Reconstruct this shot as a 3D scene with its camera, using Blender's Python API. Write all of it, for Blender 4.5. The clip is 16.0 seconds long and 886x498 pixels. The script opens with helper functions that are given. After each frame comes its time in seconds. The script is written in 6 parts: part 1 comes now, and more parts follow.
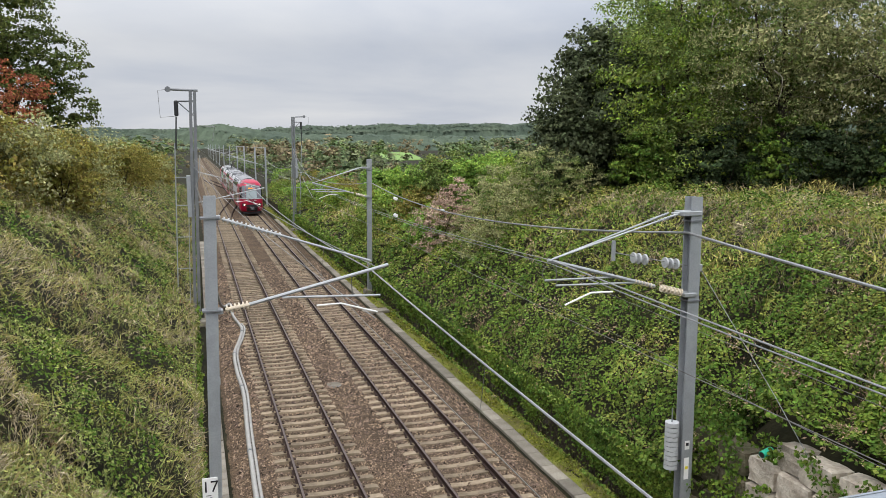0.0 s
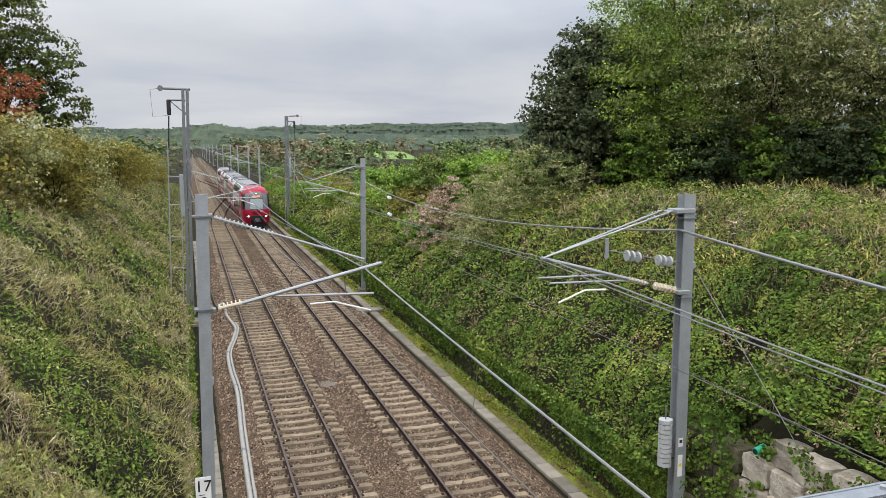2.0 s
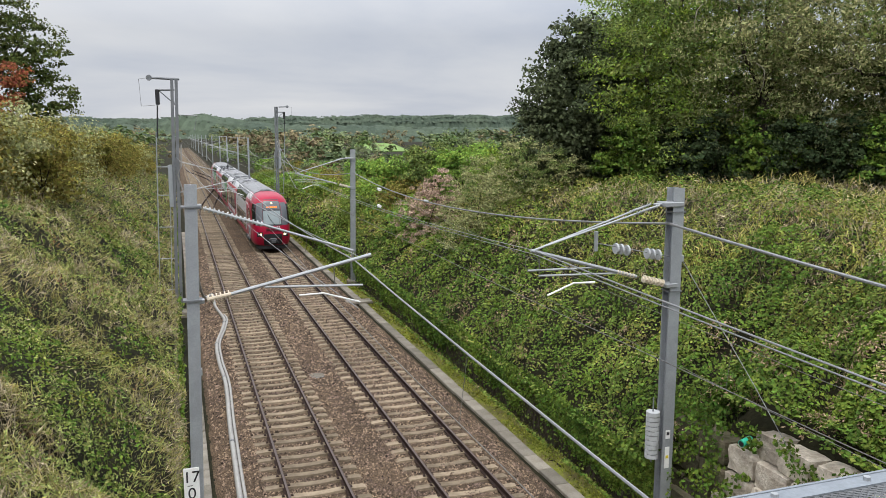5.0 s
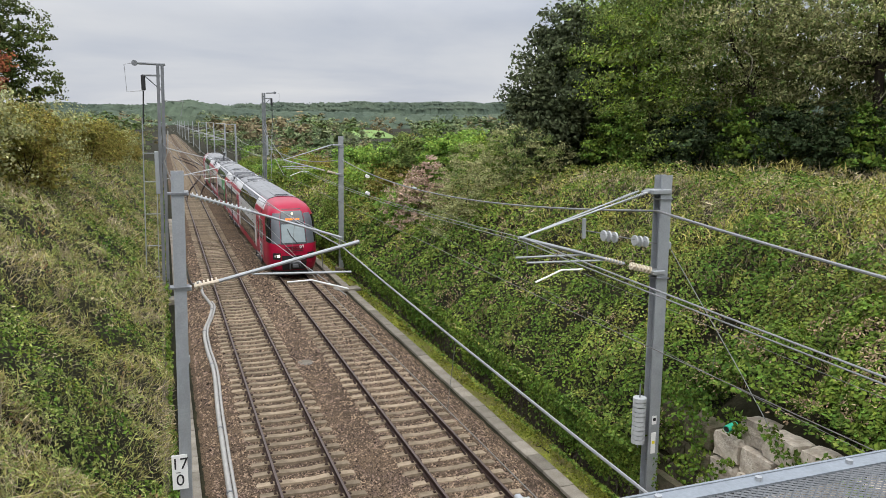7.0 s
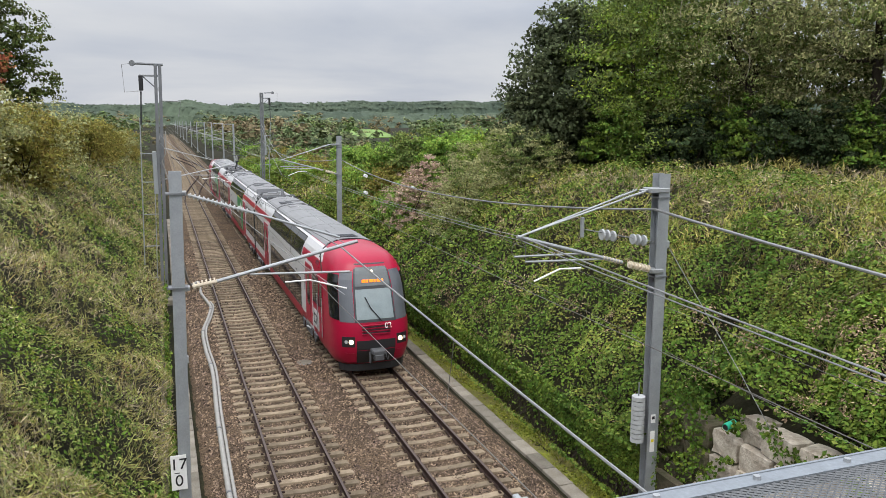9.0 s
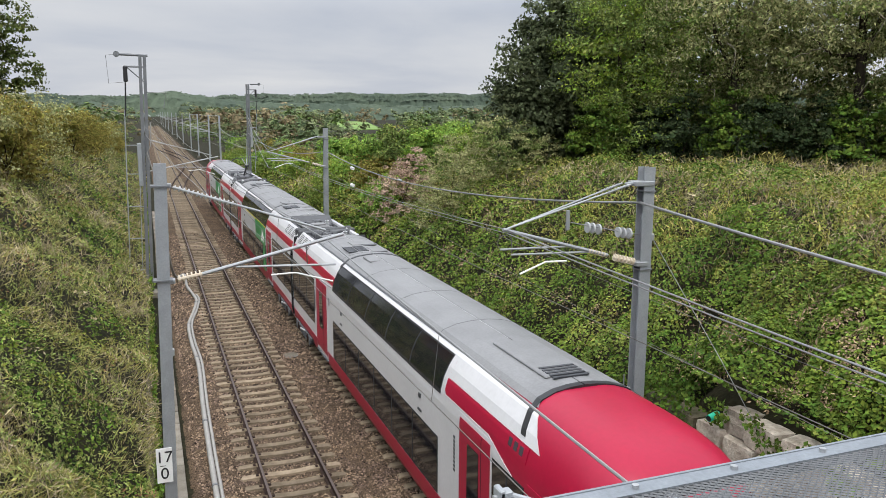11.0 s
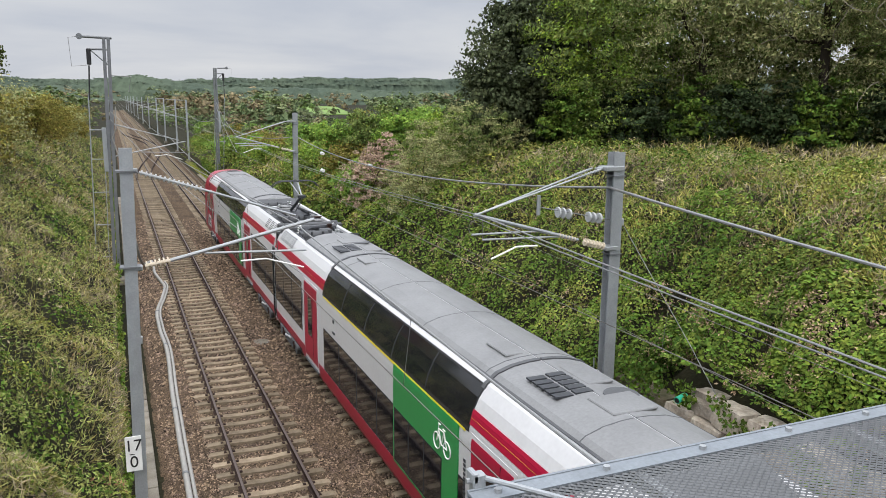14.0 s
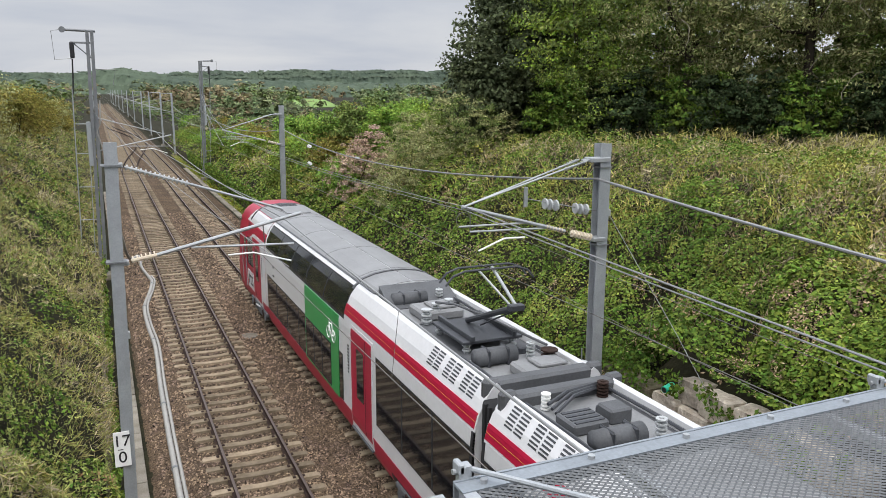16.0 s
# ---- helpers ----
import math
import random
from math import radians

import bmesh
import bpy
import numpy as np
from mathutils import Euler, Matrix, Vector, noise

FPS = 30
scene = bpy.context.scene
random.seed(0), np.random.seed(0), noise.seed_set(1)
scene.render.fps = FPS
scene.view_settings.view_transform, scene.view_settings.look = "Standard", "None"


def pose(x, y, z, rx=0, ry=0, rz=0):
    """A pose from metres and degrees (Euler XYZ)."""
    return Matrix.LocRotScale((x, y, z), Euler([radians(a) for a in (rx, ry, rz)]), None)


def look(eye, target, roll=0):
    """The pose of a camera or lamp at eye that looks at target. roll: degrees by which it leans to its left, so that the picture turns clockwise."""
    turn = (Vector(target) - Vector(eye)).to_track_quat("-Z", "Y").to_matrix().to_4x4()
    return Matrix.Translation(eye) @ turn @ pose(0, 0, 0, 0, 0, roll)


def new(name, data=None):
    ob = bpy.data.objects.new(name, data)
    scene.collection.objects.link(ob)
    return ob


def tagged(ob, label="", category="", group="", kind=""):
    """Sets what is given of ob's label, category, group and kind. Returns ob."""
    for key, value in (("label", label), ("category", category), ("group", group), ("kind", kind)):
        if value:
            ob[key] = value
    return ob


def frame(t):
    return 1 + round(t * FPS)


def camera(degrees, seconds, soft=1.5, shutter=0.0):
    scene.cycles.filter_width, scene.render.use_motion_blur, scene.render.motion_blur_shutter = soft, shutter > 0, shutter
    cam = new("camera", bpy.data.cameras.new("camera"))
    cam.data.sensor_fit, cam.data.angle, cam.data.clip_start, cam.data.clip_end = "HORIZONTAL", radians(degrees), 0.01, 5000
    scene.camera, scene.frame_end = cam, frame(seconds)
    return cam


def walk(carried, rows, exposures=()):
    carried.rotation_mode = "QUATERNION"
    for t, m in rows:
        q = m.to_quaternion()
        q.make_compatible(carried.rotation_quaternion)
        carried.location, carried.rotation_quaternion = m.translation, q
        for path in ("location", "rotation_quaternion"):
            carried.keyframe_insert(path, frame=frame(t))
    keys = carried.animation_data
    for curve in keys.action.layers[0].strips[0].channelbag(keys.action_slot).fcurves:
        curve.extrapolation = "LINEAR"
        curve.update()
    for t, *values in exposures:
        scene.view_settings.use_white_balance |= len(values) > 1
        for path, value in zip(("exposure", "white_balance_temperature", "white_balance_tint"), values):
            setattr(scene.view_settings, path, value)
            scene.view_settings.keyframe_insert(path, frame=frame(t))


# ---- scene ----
cam = camera(59.6, 16.0, soft=0.75)
PATH = [
    (0, (-3.048, 0.035, 8.885), (-2.443, 1.922, 8.612), -0.2),
    (0.5, (-3.04, 0.055, 8.863), (-2.433, 1.942, 8.592), -0.3),
    (1, (-3.046, 0.049, 8.859), (-2.436, 1.934, 8.589), -0.3),
    (1.5, (-3.041, 0.05, 8.849), (-2.426, 1.934, 8.577), -0.2),
    (2, (-3.026, 0.045, 8.859), (-2.407, 1.927, 8.584), -0.3),
    (2.5, (-3.02, 0.042, 8.841), (-2.396, 1.922, 8.565), -0.2),
    (3, (-3.032, 0.046, 8.854), (-2.406, 1.925, 8.575), -0.2),
    (3.5, (-3.021, 0.042, 8.853), (-2.394, 1.92, 8.573), -0.3),
    (4, (-3.029, 0.039, 8.855), (-2.396, 1.914, 8.569), -0.1),
    (6.5, (-3.026, 0.038, 8.851), (-2.365, 1.899, 8.536), 0.2),
    (7, (-3.028, 0.034, 8.849), (-2.358, 1.89, 8.522), 0.3),
    (7.5, (-3.017, 0.021, 8.857), (-2.348, 1.877, 8.528), 0.2),
    (8, (-3.022, 0.027, 8.853), (-2.353, 1.883, 8.526), 0.1),
    (8.5, (-3.027, 0.029, 8.85), (-2.356, 1.884, 8.523), 0.1),
    (9, (-3.02, 0.037, 8.852), (-2.347, 1.891, 8.523), 0.1),
    (11.5, (-3.01, -0.001, 8.862), (-2.293, 1.832, 8.506), 0.4),
    (12, (-3.016, 0.006, 8.857), (-2.283, 1.831, 8.492), 0.5),
    (12.5, (-3.015, 0.011, 8.854), (-2.267, 1.828, 8.482), 0.6),
    (13, (-3.013, 0.006, 8.856), (-2.254, 1.818, 8.477), 0.6),
    (13.5, (-3.012, 0.023, 8.855), (-2.246, 1.831, 8.473), 0.6),
    (14, (-3.011, 0.015, 8.853), (-2.241, 1.82, 8.469), 0.5),
    (14.5, (-3.007, 0.006, 8.858), (-2.232, 1.808, 8.47), 0.4),
    (15, (-3.005, -0.001, 8.862), (-2.224, 1.797, 8.468), 0.4),
    (15.5, (-3.002, -0.003, 8.857), (-2.216, 1.792, 8.459), 0.3),
    (16, (-3.002, -0.008, 8.861), (-2.206, 1.782, 8.457), 0.2),
]
walk(cam, [(t, look(eye, target, roll)) for t, eye, target, roll in PATH])

# ---- world, sun, exposure ----
def make_world():
    w = bpy.data.worlds.new("overcast_sky")
    w.use_nodes = True
    nt = w.node_tree
    for n in list(nt.nodes):
        nt.nodes.remove(n)
    out = nt.nodes.new("ShaderNodeOutputWorld")
    bg = nt.nodes.new("ShaderNodeBackground")
    sky = nt.nodes.new("ShaderNodeTexSky")
    sky.sky_type = "NISHITA"
    sky.sun_disc = False
    sky.sun_elevation = radians(68)
    sky.sun_rotation = radians(200)
    sky.dust_density = 3.0
    # a layer of cloud over the clear sky
    tc = nt.nodes.new("ShaderNodeTexCoord")
    sep = nt.nodes.new("ShaderNodeSeparateXYZ")
    nt.links.new(tc.outputs["Generated"], sep.inputs[0])
    zadd = nt.nodes.new("ShaderNodeMath")
    zadd.operation = "ADD"
    zadd.inputs[1].default_value = 0.16
    nt.links.new(sep.outputs["Z"], zadd.inputs[0])
    zmax = nt.nodes.new("ShaderNodeMath")
    zmax.operation = "MAXIMUM"
    zmax.inputs[1].default_value = 0.08
    nt.links.new(zadd.outputs[0], zmax.inputs[0])
    comb = nt.nodes.new("ShaderNodeCombineXYZ")
    for i, ax in enumerate("XY"):
        dv = nt.nodes.new("ShaderNodeMath")
        dv.operation = "DIVIDE"
        nt.links.new(sep.outputs[ax], dv.inputs[0])
        nt.links.new(zmax.outputs[0], dv.inputs[1])
        nt.links.new(dv.outputs[0], comb.inputs[i])
    ns = nt.nodes.new("ShaderNodeTexNoise")
    ns.inputs["Scale"].default_value = 0.55
    ns.inputs["Detail"].default_value = 7
    ns.inputs["Roughness"].default_value = 0.52
    ns.inputs["Distortion"].default_value = 0.3
    nt.links.new(comb.outputs[0], ns.inputs["Vector"])
    ramp = nt.nodes.new("ShaderNodeValToRGB")
    e = ramp.color_ramp.elements
    e[0].position, e[0].color = 0.34, (5.5, 5.95, 6.9, 1)
    e[1].position, e[1].color = 0.66, (8.2, 8.3, 8.5, 1)
    nt.links.new(ns.outputs["Fac"], ramp.inputs[0])
    mix = nt.nodes.new("ShaderNodeMix")
    mix.data_type = "RGBA"
    mix.inputs["Factor"].default_value = 0.93
    nt.links.new(sky.outputs[0], mix.inputs["A"])
    nt.links.new(ramp.outputs[0], mix.inputs["B"])
    # an overcast sky is about three times brighter overhead than at the horizon
    grad = nt.nodes.new("ShaderNodeMapRange")
    grad.inputs["From Min"].default_value, grad.inputs["From Max"].default_value = 0.12, 1.0
    grad.inputs["To Min"].default_value, grad.inputs["To Max"].default_value = 1.0, 4.2
    nt.links.new(sep.outputs["Z"], grad.inputs["Value"])
    brt = nt.nodes.new("ShaderNodeVectorMath")
    brt.operation = "SCALE"
    nt.links.new(mix.outputs["Result"], brt.inputs[0])
    nt.links.new(grad.outputs[0], brt.inputs["Scale"])
    nt.links.new(brt.outputs[0], bg.inputs["Color"])
    bg.inputs["Strength"].default_value = 0.1
    nt.links.new(bg.outputs[0], out.inputs["Surface"])
    scene.world = w


make_world()
sun = new("sun", bpy.data.lights.new("sun", "SUN"))
sun.data.energy = 1.9
sun.data.angle = radians(30)
sun.data.color = (1.0, 0.96, 0.9)
sun.matrix_world = look((0, 0, 60), (14, 20, 0))
scene.view_settings.exposure = -0.1


# ---- materials ----
def mat(name, base, rough=0.7, metal=0.0, var=0.25, scale=3.0, fine=40.0, bump=0.2, second=None, per="none", spec=0.4,
        trans=0.0, stretch=(1, 1, 1), speckle=0.0, hue=0.0):
    """A surface with blotches and grain: base colour, a second colour mixed in by noise, and bump."""
    m = bpy.data.materials.new(name)
    m.use_nodes = True
    nt = m.node_tree
    b = nt.nodes["Principled BSDF"]
    b.inputs["Roughness"].default_value = rough
    b.inputs["Metallic"].default_value = metal
    b.inputs["Specular IOR Level"].default_value = spec
    tc = nt.nodes.new("ShaderNodeTexCoord")
    mp = nt.nodes.new("ShaderNodeMapping")
    mp.inputs["Scale"].default_value = stretch
    nt.links.new(tc.outputs["Object"], mp.inputs[0])
    n1 = nt.nodes.new("ShaderNodeTexNoise")
    n1.inputs["Scale"].default_value = scale
    n1.inputs["Detail"].default_value = 5
    n2 = nt.nodes.new("ShaderNodeTexNoise")
    n2.inputs["Scale"].default_value = fine
    n2.inputs["Detail"].default_value = 4
    nt.links.new(mp.outputs[0], n1.inputs["Vector"])
    nt.links.new(mp.outputs[0], n2.inputs["Vector"])
    sec = second or tuple(c * (1 - var) for c in base)
    ramp = nt.nodes.new("ShaderNodeValToRGB")
    ramp.color_ramp.elements[0].position = 0.35
    ramp.color_ramp.elements[1].position = 0.65
    ramp.color_ramp.elements[0].color = (*sec, 1)
    ramp.color_ramp.elements[1].color = (*base, 1)
    nt.links.new(n1.outputs["Fac"], ramp.inputs[0])
    hsv = nt.nodes.new("ShaderNodeHueSaturation")
    nt.links.new(ramp.outputs[0], hsv.inputs["Color"])
    mr = nt.nodes.new("ShaderNodeMapRange")
    mr.inputs["From Min"].default_value, mr.inputs["From Max"].default_value = 0.3, 0.7
    mr.inputs["To Min"].default_value, mr.inputs["To Max"].default_value = 1 - var * 0.7 - speckle, 1 + var * 0.5 + speckle
    nt.links.new(n2.outputs["Fac"], mr.inputs["Value"])
    val = mr.outputs[0]
    if per != "none":
        src = nt.nodes.new("ShaderNodeNewGeometry" if per == "island" else "ShaderNodeObjectInfo")
        rnd = src.outputs["Random Per Island" if per == "island" else "Random"]
        mr2 = nt.nodes.new("ShaderNodeMapRange")
        mr2.inputs["To Min"].default_value, mr2.inputs["To Max"].default_value = 1 - var, 1 + var
        nt.links.new(rnd, mr2.inputs["Value"])
        mul = nt.nodes.new("ShaderNodeMath")
        mul.operation = "MULTIPLY"
        nt.links.new(val, mul.inputs[0])
        nt.links.new(mr2.outputs[0], mul.inputs[1])
        val = mul.outputs[0]
        if hue:
            ml = nt.nodes.new("ShaderNodeMath")
            ml.operation = "MULTIPLY_ADD"
            ml.inputs[1].default_value, ml.inputs[2].default_value = 7.31, 0.0
            nt.links.new(rnd, ml.inputs[0])
            fr = nt.nodes.new("ShaderNodeMath")
            fr.operation = "FRACT"
            nt.links.new(ml.outputs[0], fr.inputs[0])
            mr3 = nt.nodes.new("ShaderNodeMapRange")
            mr3.inputs["To Min"].default_value, mr3.inputs["To Max"].default_value = 0.5 - hue, 0.5 + hue * 0.5
            nt.links.new(fr.outputs[0], mr3.inputs["Value"])
            nt.links.new(mr3.outputs[0], hsv.inputs["Hue"])
    nt.links.new(val, hsv.inputs["Value"])
    nt.links.new(hsv.outputs[0], b.inputs["Base Color"])
    if bump:
        bp = nt.nodes.new("ShaderNodeBump")
        bp.inputs["Strength"].default_value = bump
        bp.inputs["Distance"].default_value = 0.03
        nt.links.new(n2.outputs["Fac"], bp.inputs["Height"])
        nt.links.new(bp.outputs[0], b.inputs["Normal"])
    if trans:
        tr = nt.nodes.new("ShaderNodeBsdfTranslucent")
        nt.links.new(hsv.outputs[0], tr.inputs["Color"])
        mx = nt.nodes.new("ShaderNodeMixShader")
        mx.inputs[0].default_value = trans
        nt.links.new(b.outputs[0], mx.inputs[1])
        nt.links.new(tr.outputs[0], mx.inputs[2])
        nt.links.new(mx.outputs[0], nt.nodes["Material Output"].inputs["Surface"])
    return m


def glow(name, color, strength):
    m = bpy.data.materials.new(name)
    m.use_nodes = True
    b = m.node_tree.nodes["Principled BSDF"]
    b.inputs["Base Color"].default_value = (*color, 1)
    b.inputs["Emission Color"].default_value = (*color, 1)
    b.inputs["Emission Strength"].default_value = strength
    return m


def leafy(name, a, b_, var=0.55, hue=0.035, scale=0.5, trans=0.16, rough=0.75):
    return mat(name, a, rough=rough, var=var, scale=scale, fine=6, bump=0, second=b_, per="island", spec=0.1, trans=trans, hue=hue)


M = {}
M["ballast"] = mat("ballast_stone", (0.098, 0.068, 0.044), 0.95, var=0.35, scale=0.6, fine=26, bump=1.0, second=(0.06, 0.042, 0.028), speckle=0.6, spec=0.1)
M["stone_bit"] = mat("ballast_pieces", (0.185, 0.135, 0.09), 0.9, var=0.95, scale=3, fine=60, bump=0.3, second=(0.12, 0.085, 0.068), per="island", spec=0.1)
M["sleeper"] = mat("sleeper_concrete", (0.25, 0.2, 0.14), 0.85, var=0.3, scale=4, fine=70, bump=0.3, second=(0.165, 0.13, 0.09), per="object", spec=0.1)
# Rust brown, darkened to hold the shadow along the rail sides.
M["rail_rust_shaded"] = mat("rail_rust_shaded", (0.04, 0.023, 0.018), 0.85, metal=0.1, var=0.3, scale=5, fine=60, second=(0.028, 0.018, 0.015), spec=0.2)
M["rail_top"] = mat("rail_polished", (0.085, 0.06, 0.05), 0.5, metal=0.25, var=0.1, scale=2, fine=40, bump=0.05)
M["concrete"] = mat("trough_concrete", (0.225, 0.205, 0.17), 0.9, var=0.25, scale=2, fine=50, bump=0.4, second=(0.17, 0.15, 0.12), per="object", spec=0.1)
M["galv_mesh"] = mat("expanded_steel", (0.125, 0.132, 0.14), 0.6, metal=0.3, var=0.2, scale=3, fine=50, bump=0)
M["galv"] = mat("galvanised_steel", (0.35, 0.37, 0.385), 0.55, metal=0.4, var=0.14, scale=3, fine=50, bump=0.05)
M["galv_edge"] = mat("dull_galvanised_edge", (0.24, 0.265, 0.29), 0.6, metal=0.35, var=0.16, scale=4, fine=50, bump=0.05)
M["galv_dark"] = mat("weathered_steel", (0.20, 0.21, 0.22), 0.6, metal=0.35, var=0.2, scale=3, fine=50, bump=0.05)
M["alu"] = mat("aluminium_tube", (0.37, 0.385, 0.395), 0.5, metal=0.5, var=0.1, scale=5, fine=60, bump=0.03)
M["wire"] = mat("wire_metal", (0.25, 0.255, 0.255), 0.55, metal=0.4, var=0.1, bump=0)
M["wire_dark"] = mat("copper_wire_dark", (0.16, 0.15, 0.14), 0.5, metal=0.6, var=0.1, bump=0)
M["insul"] = mat("insulator_ceramic", (0.62, 0.54, 0.42), 0.3, var=0.1, bump=0)
M["insul_grey"] = mat("insulator_grey", (0.42, 0.435, 0.44), 0.35, var=0.1, bump=0)
M["white"] = mat("sign_white", (0.8, 0.8, 0.78), 0.5, var=0.06, bump=0)
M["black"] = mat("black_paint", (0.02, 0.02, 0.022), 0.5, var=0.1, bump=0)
M["pvc"] = mat("conduit_grey_plastic", (0.29, 0.28, 0.26), 0.6, var=0.12, scale=4, fine=40, bump=0.1)
# Near-black soil: the shade in gaps between plants is put into its colour.
M["soil"] = mat("slope_soil_with_shade", (0.026, 0.024, 0.012), 0.95, var=0.4, scale=0.8, fine=9, bump=0.8, second=(0.015, 0.015, 0.008), spec=0.1)
M["field"] = mat("far_field", (0.16, 0.26, 0.06), 0.95, var=0.2, scale=0.01, fine=0.2, bump=0)
M["moss"] = mat("verge_moss", (0.17, 0.19, 0.03), 0.95, var=0.4, scale=1.5, fine=18, bump=0.8, second=(0.14, 0.12, 0.05), spec=0.1)
M["lime"] = mat("limestone_block", (0.58, 0.52, 0.43), 0.9, var=0.25, scale=3, fine=14, bump=0.9, second=(0.33, 0.28, 0.22), per="object")
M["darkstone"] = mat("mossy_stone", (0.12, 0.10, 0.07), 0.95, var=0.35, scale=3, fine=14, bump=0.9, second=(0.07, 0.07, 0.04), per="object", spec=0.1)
# Blue-green tint puts the distance haze into the hill colour.
M["hill"] = mat("haze_tinted_forest", (0.075, 0.098, 0.066), 1.0, var=0.3, scale=0.012, fine=0.1, bump=0, second=(0.055, 0.075, 0.055), spec=0.1)
M["bark"] = mat("bark", (0.055, 0.045, 0.034), 0.95, var=0.3, scale=4, fine=25, bump=0.8, stretch=(1, 1, 0.2), spec=0.1)
M["train_red"] = mat("train_red_paint", (0.34, 0.006, 0.035), 0.35, var=0.08, scale=0.8, fine=12, bump=0.0, spec=0.3)
M["train_white"] = mat("train_white_paint", (0.55, 0.55, 0.56), 0.3, var=0.06, scale=0.7, fine=10, bump=0.0, spec=0.5)
M["train_green"] = mat("train_green_paint", (0.012, 0.25, 0.06), 0.3, var=0.06, scale=0.8, fine=12, bump=0.0, spec=0.5)
M["train_grey"] = mat("train_roof_grey", (0.2, 0.203, 0.206), 0.5, var=0.14, scale=1.2, fine=20, bump=0.02, second=(0.17, 0.172, 0.175))
M["train_dark"] = mat("train_dark_grey", (0.045, 0.048, 0.055), 0.5, var=0.2, scale=2, fine=30, bump=0.05)
M["train_mid"] = mat("train_equipment_grey", (0.085, 0.088, 0.094), 0.65, var=0.2, scale=2, fine=30, bump=0.05)
M["rubber"] = mat("gangway_rubber", (0.02, 0.02, 0.022), 0.8, var=0.2, bump=0.1)
M["glass"] = mat("tinted_glass", (0.010, 0.011, 0.013), 0.06, var=0.1, bump=0, spec=0.42)
# Pale base colour paints in the sky's reflection on the windscreen.
M["wind"] = mat("windscreen_glass_with_sky", (0.22, 0.27, 0.28), 0.08, var=0.1, bump=0, spec=0.7)
M["pillar"] = mat("slate_grey_paint", (0.10, 0.108, 0.122), 0.3, var=0.1, bump=0, spec=0.5)
# Display glass holds a weaker painted sky reflection.
M["display"] = mat("display_glass_with_sky", (0.11, 0.125, 0.13), 0.15, var=0.1, bump=0, spec=0.6)
M["yellow"] = mat("yellow_line_paint", (0.75, 0.62, 0.03), 0.4, var=0.05, bump=0)
M["gold"] = mat("gold_line_paint", (0.42, 0.2, 0.03), 0.5, var=0.05, bump=0)
M["lamp"] = glow("headlight_glow", (1.0, 0.78, 0.45), 2.6)
M["led"] = glow("led_orange", (1.0, 0.22, 0.02), 1.6)
M["green_pipe"] = mat("green_plastic", (0.03, 0.4, 0.25), 0.4, var=0.1, bump=0)
M["ivy"] = leafy("ivy_leaves", (0.12, 0.19, 0.028), (0.06, 0.115, 0.018))
M["bramble"] = leafy("bramble_leaves", (0.25, 0.262, 0.055), (0.165, 0.195, 0.04), hue=0.04)
M["grass"] = leafy("grass_blades", (0.36, 0.335, 0.12), (0.24, 0.245, 0.08), hue=0.04, rough=0.75)
M["straw"] = leafy("dry_grass", (0.47, 0.4, 0.26), (0.35, 0.3, 0.19), hue=0.02, rough=0.8)
M["weed"] = leafy("weed_leaves", (0.19, 0.255, 0.052), (0.12, 0.18, 0.036))
M["weed_soft"] = leafy("soft_weed_leaves", (0.31, 0.36, 0.11), (0.215, 0.265, 0.08), trans=0.28)
M["leaf_dark"] = leafy("maple_leaves_dark", (0.095, 0.115, 0.055), (0.062, 0.082, 0.042), hue=0.02)
M["leaf_willow"] = leafy("willow_leaves", (0.42, 0.43, 0.2), (0.29, 0.31, 0.14), trans=0.34)
# Darkened leaf copy: shade under the trees is put into the colour.
M["leaf_shade"] = leafy("shade_darkened_leaves", (0.045, 0.07, 0.025), (0.026, 0.042, 0.018))
M["leaf_mid"] = leafy("wild_cherry_leaves", (0.19, 0.25, 0.07), (0.115, 0.17, 0.05), trans=0.22)
# Greyed and lightened green: distance haze is put into the colour.
M["leaf_far"] = leafy("haze_paled_leaves", (0.2, 0.235, 0.11), (0.14, 0.175, 0.085), scale=0.05)
# Ridge tree tops carry the same haze tint in their colour.
M["leaf_ridge"] = leafy("haze_tinted_ridge_leaves", (0.082, 0.105, 0.07), (0.056, 0.078, 0.058), var=0.25, scale=0.01, hue=0.02)
M["leaf_copse"] = leafy("copse_leaves", (0.14, 0.19, 0.08), (0.10, 0.145, 0.065), scale=0.05)
M["leaf_russet"] = leafy("russet_copse_leaves", (0.23, 0.195, 0.10), (0.17, 0.15, 0.08), scale=0.05)
M["leaf_fresh"] = leafy("fresh_copse_leaves", (0.15, 0.22, 0.06), (0.10, 0.16, 0.045), scale=0.05)
M["grass_yellow"] = leafy("yellowing_grass", (0.42, 0.385, 0.12), (0.3, 0.3, 0.085), hue=0.03, rough=0.75)
M["verge"] = leafy("verge_grass_blades", (0.25, 0.27, 0.04), (0.16, 0.2, 0.03), hue=0.03, rough=0.75)
M["leaf_rust_dull"] = leafy("dock_leaves", (0.26, 0.15, 0.075), (0.2, 0.14, 0.07), hue=0.02)
M["stem"] = mat("plant_stem", (0.14, 0.16, 0.06), 0.9, var=0.3, bump=0, spec=0.1)
M["twig"] = mat("pale_twig", (0.27, 0.24, 0.18), 0.9, var=0.3, bump=0)
M["leaf_pink"] = leafy("withered_pink_leaves", (0.56, 0.42, 0.32), (0.38, 0.28, 0.2), hue=0.02)
M["leaf_oak"] = leafy("oak_leaves", (0.11, 0.14, 0.035), (0.07, 0.1, 0.028))
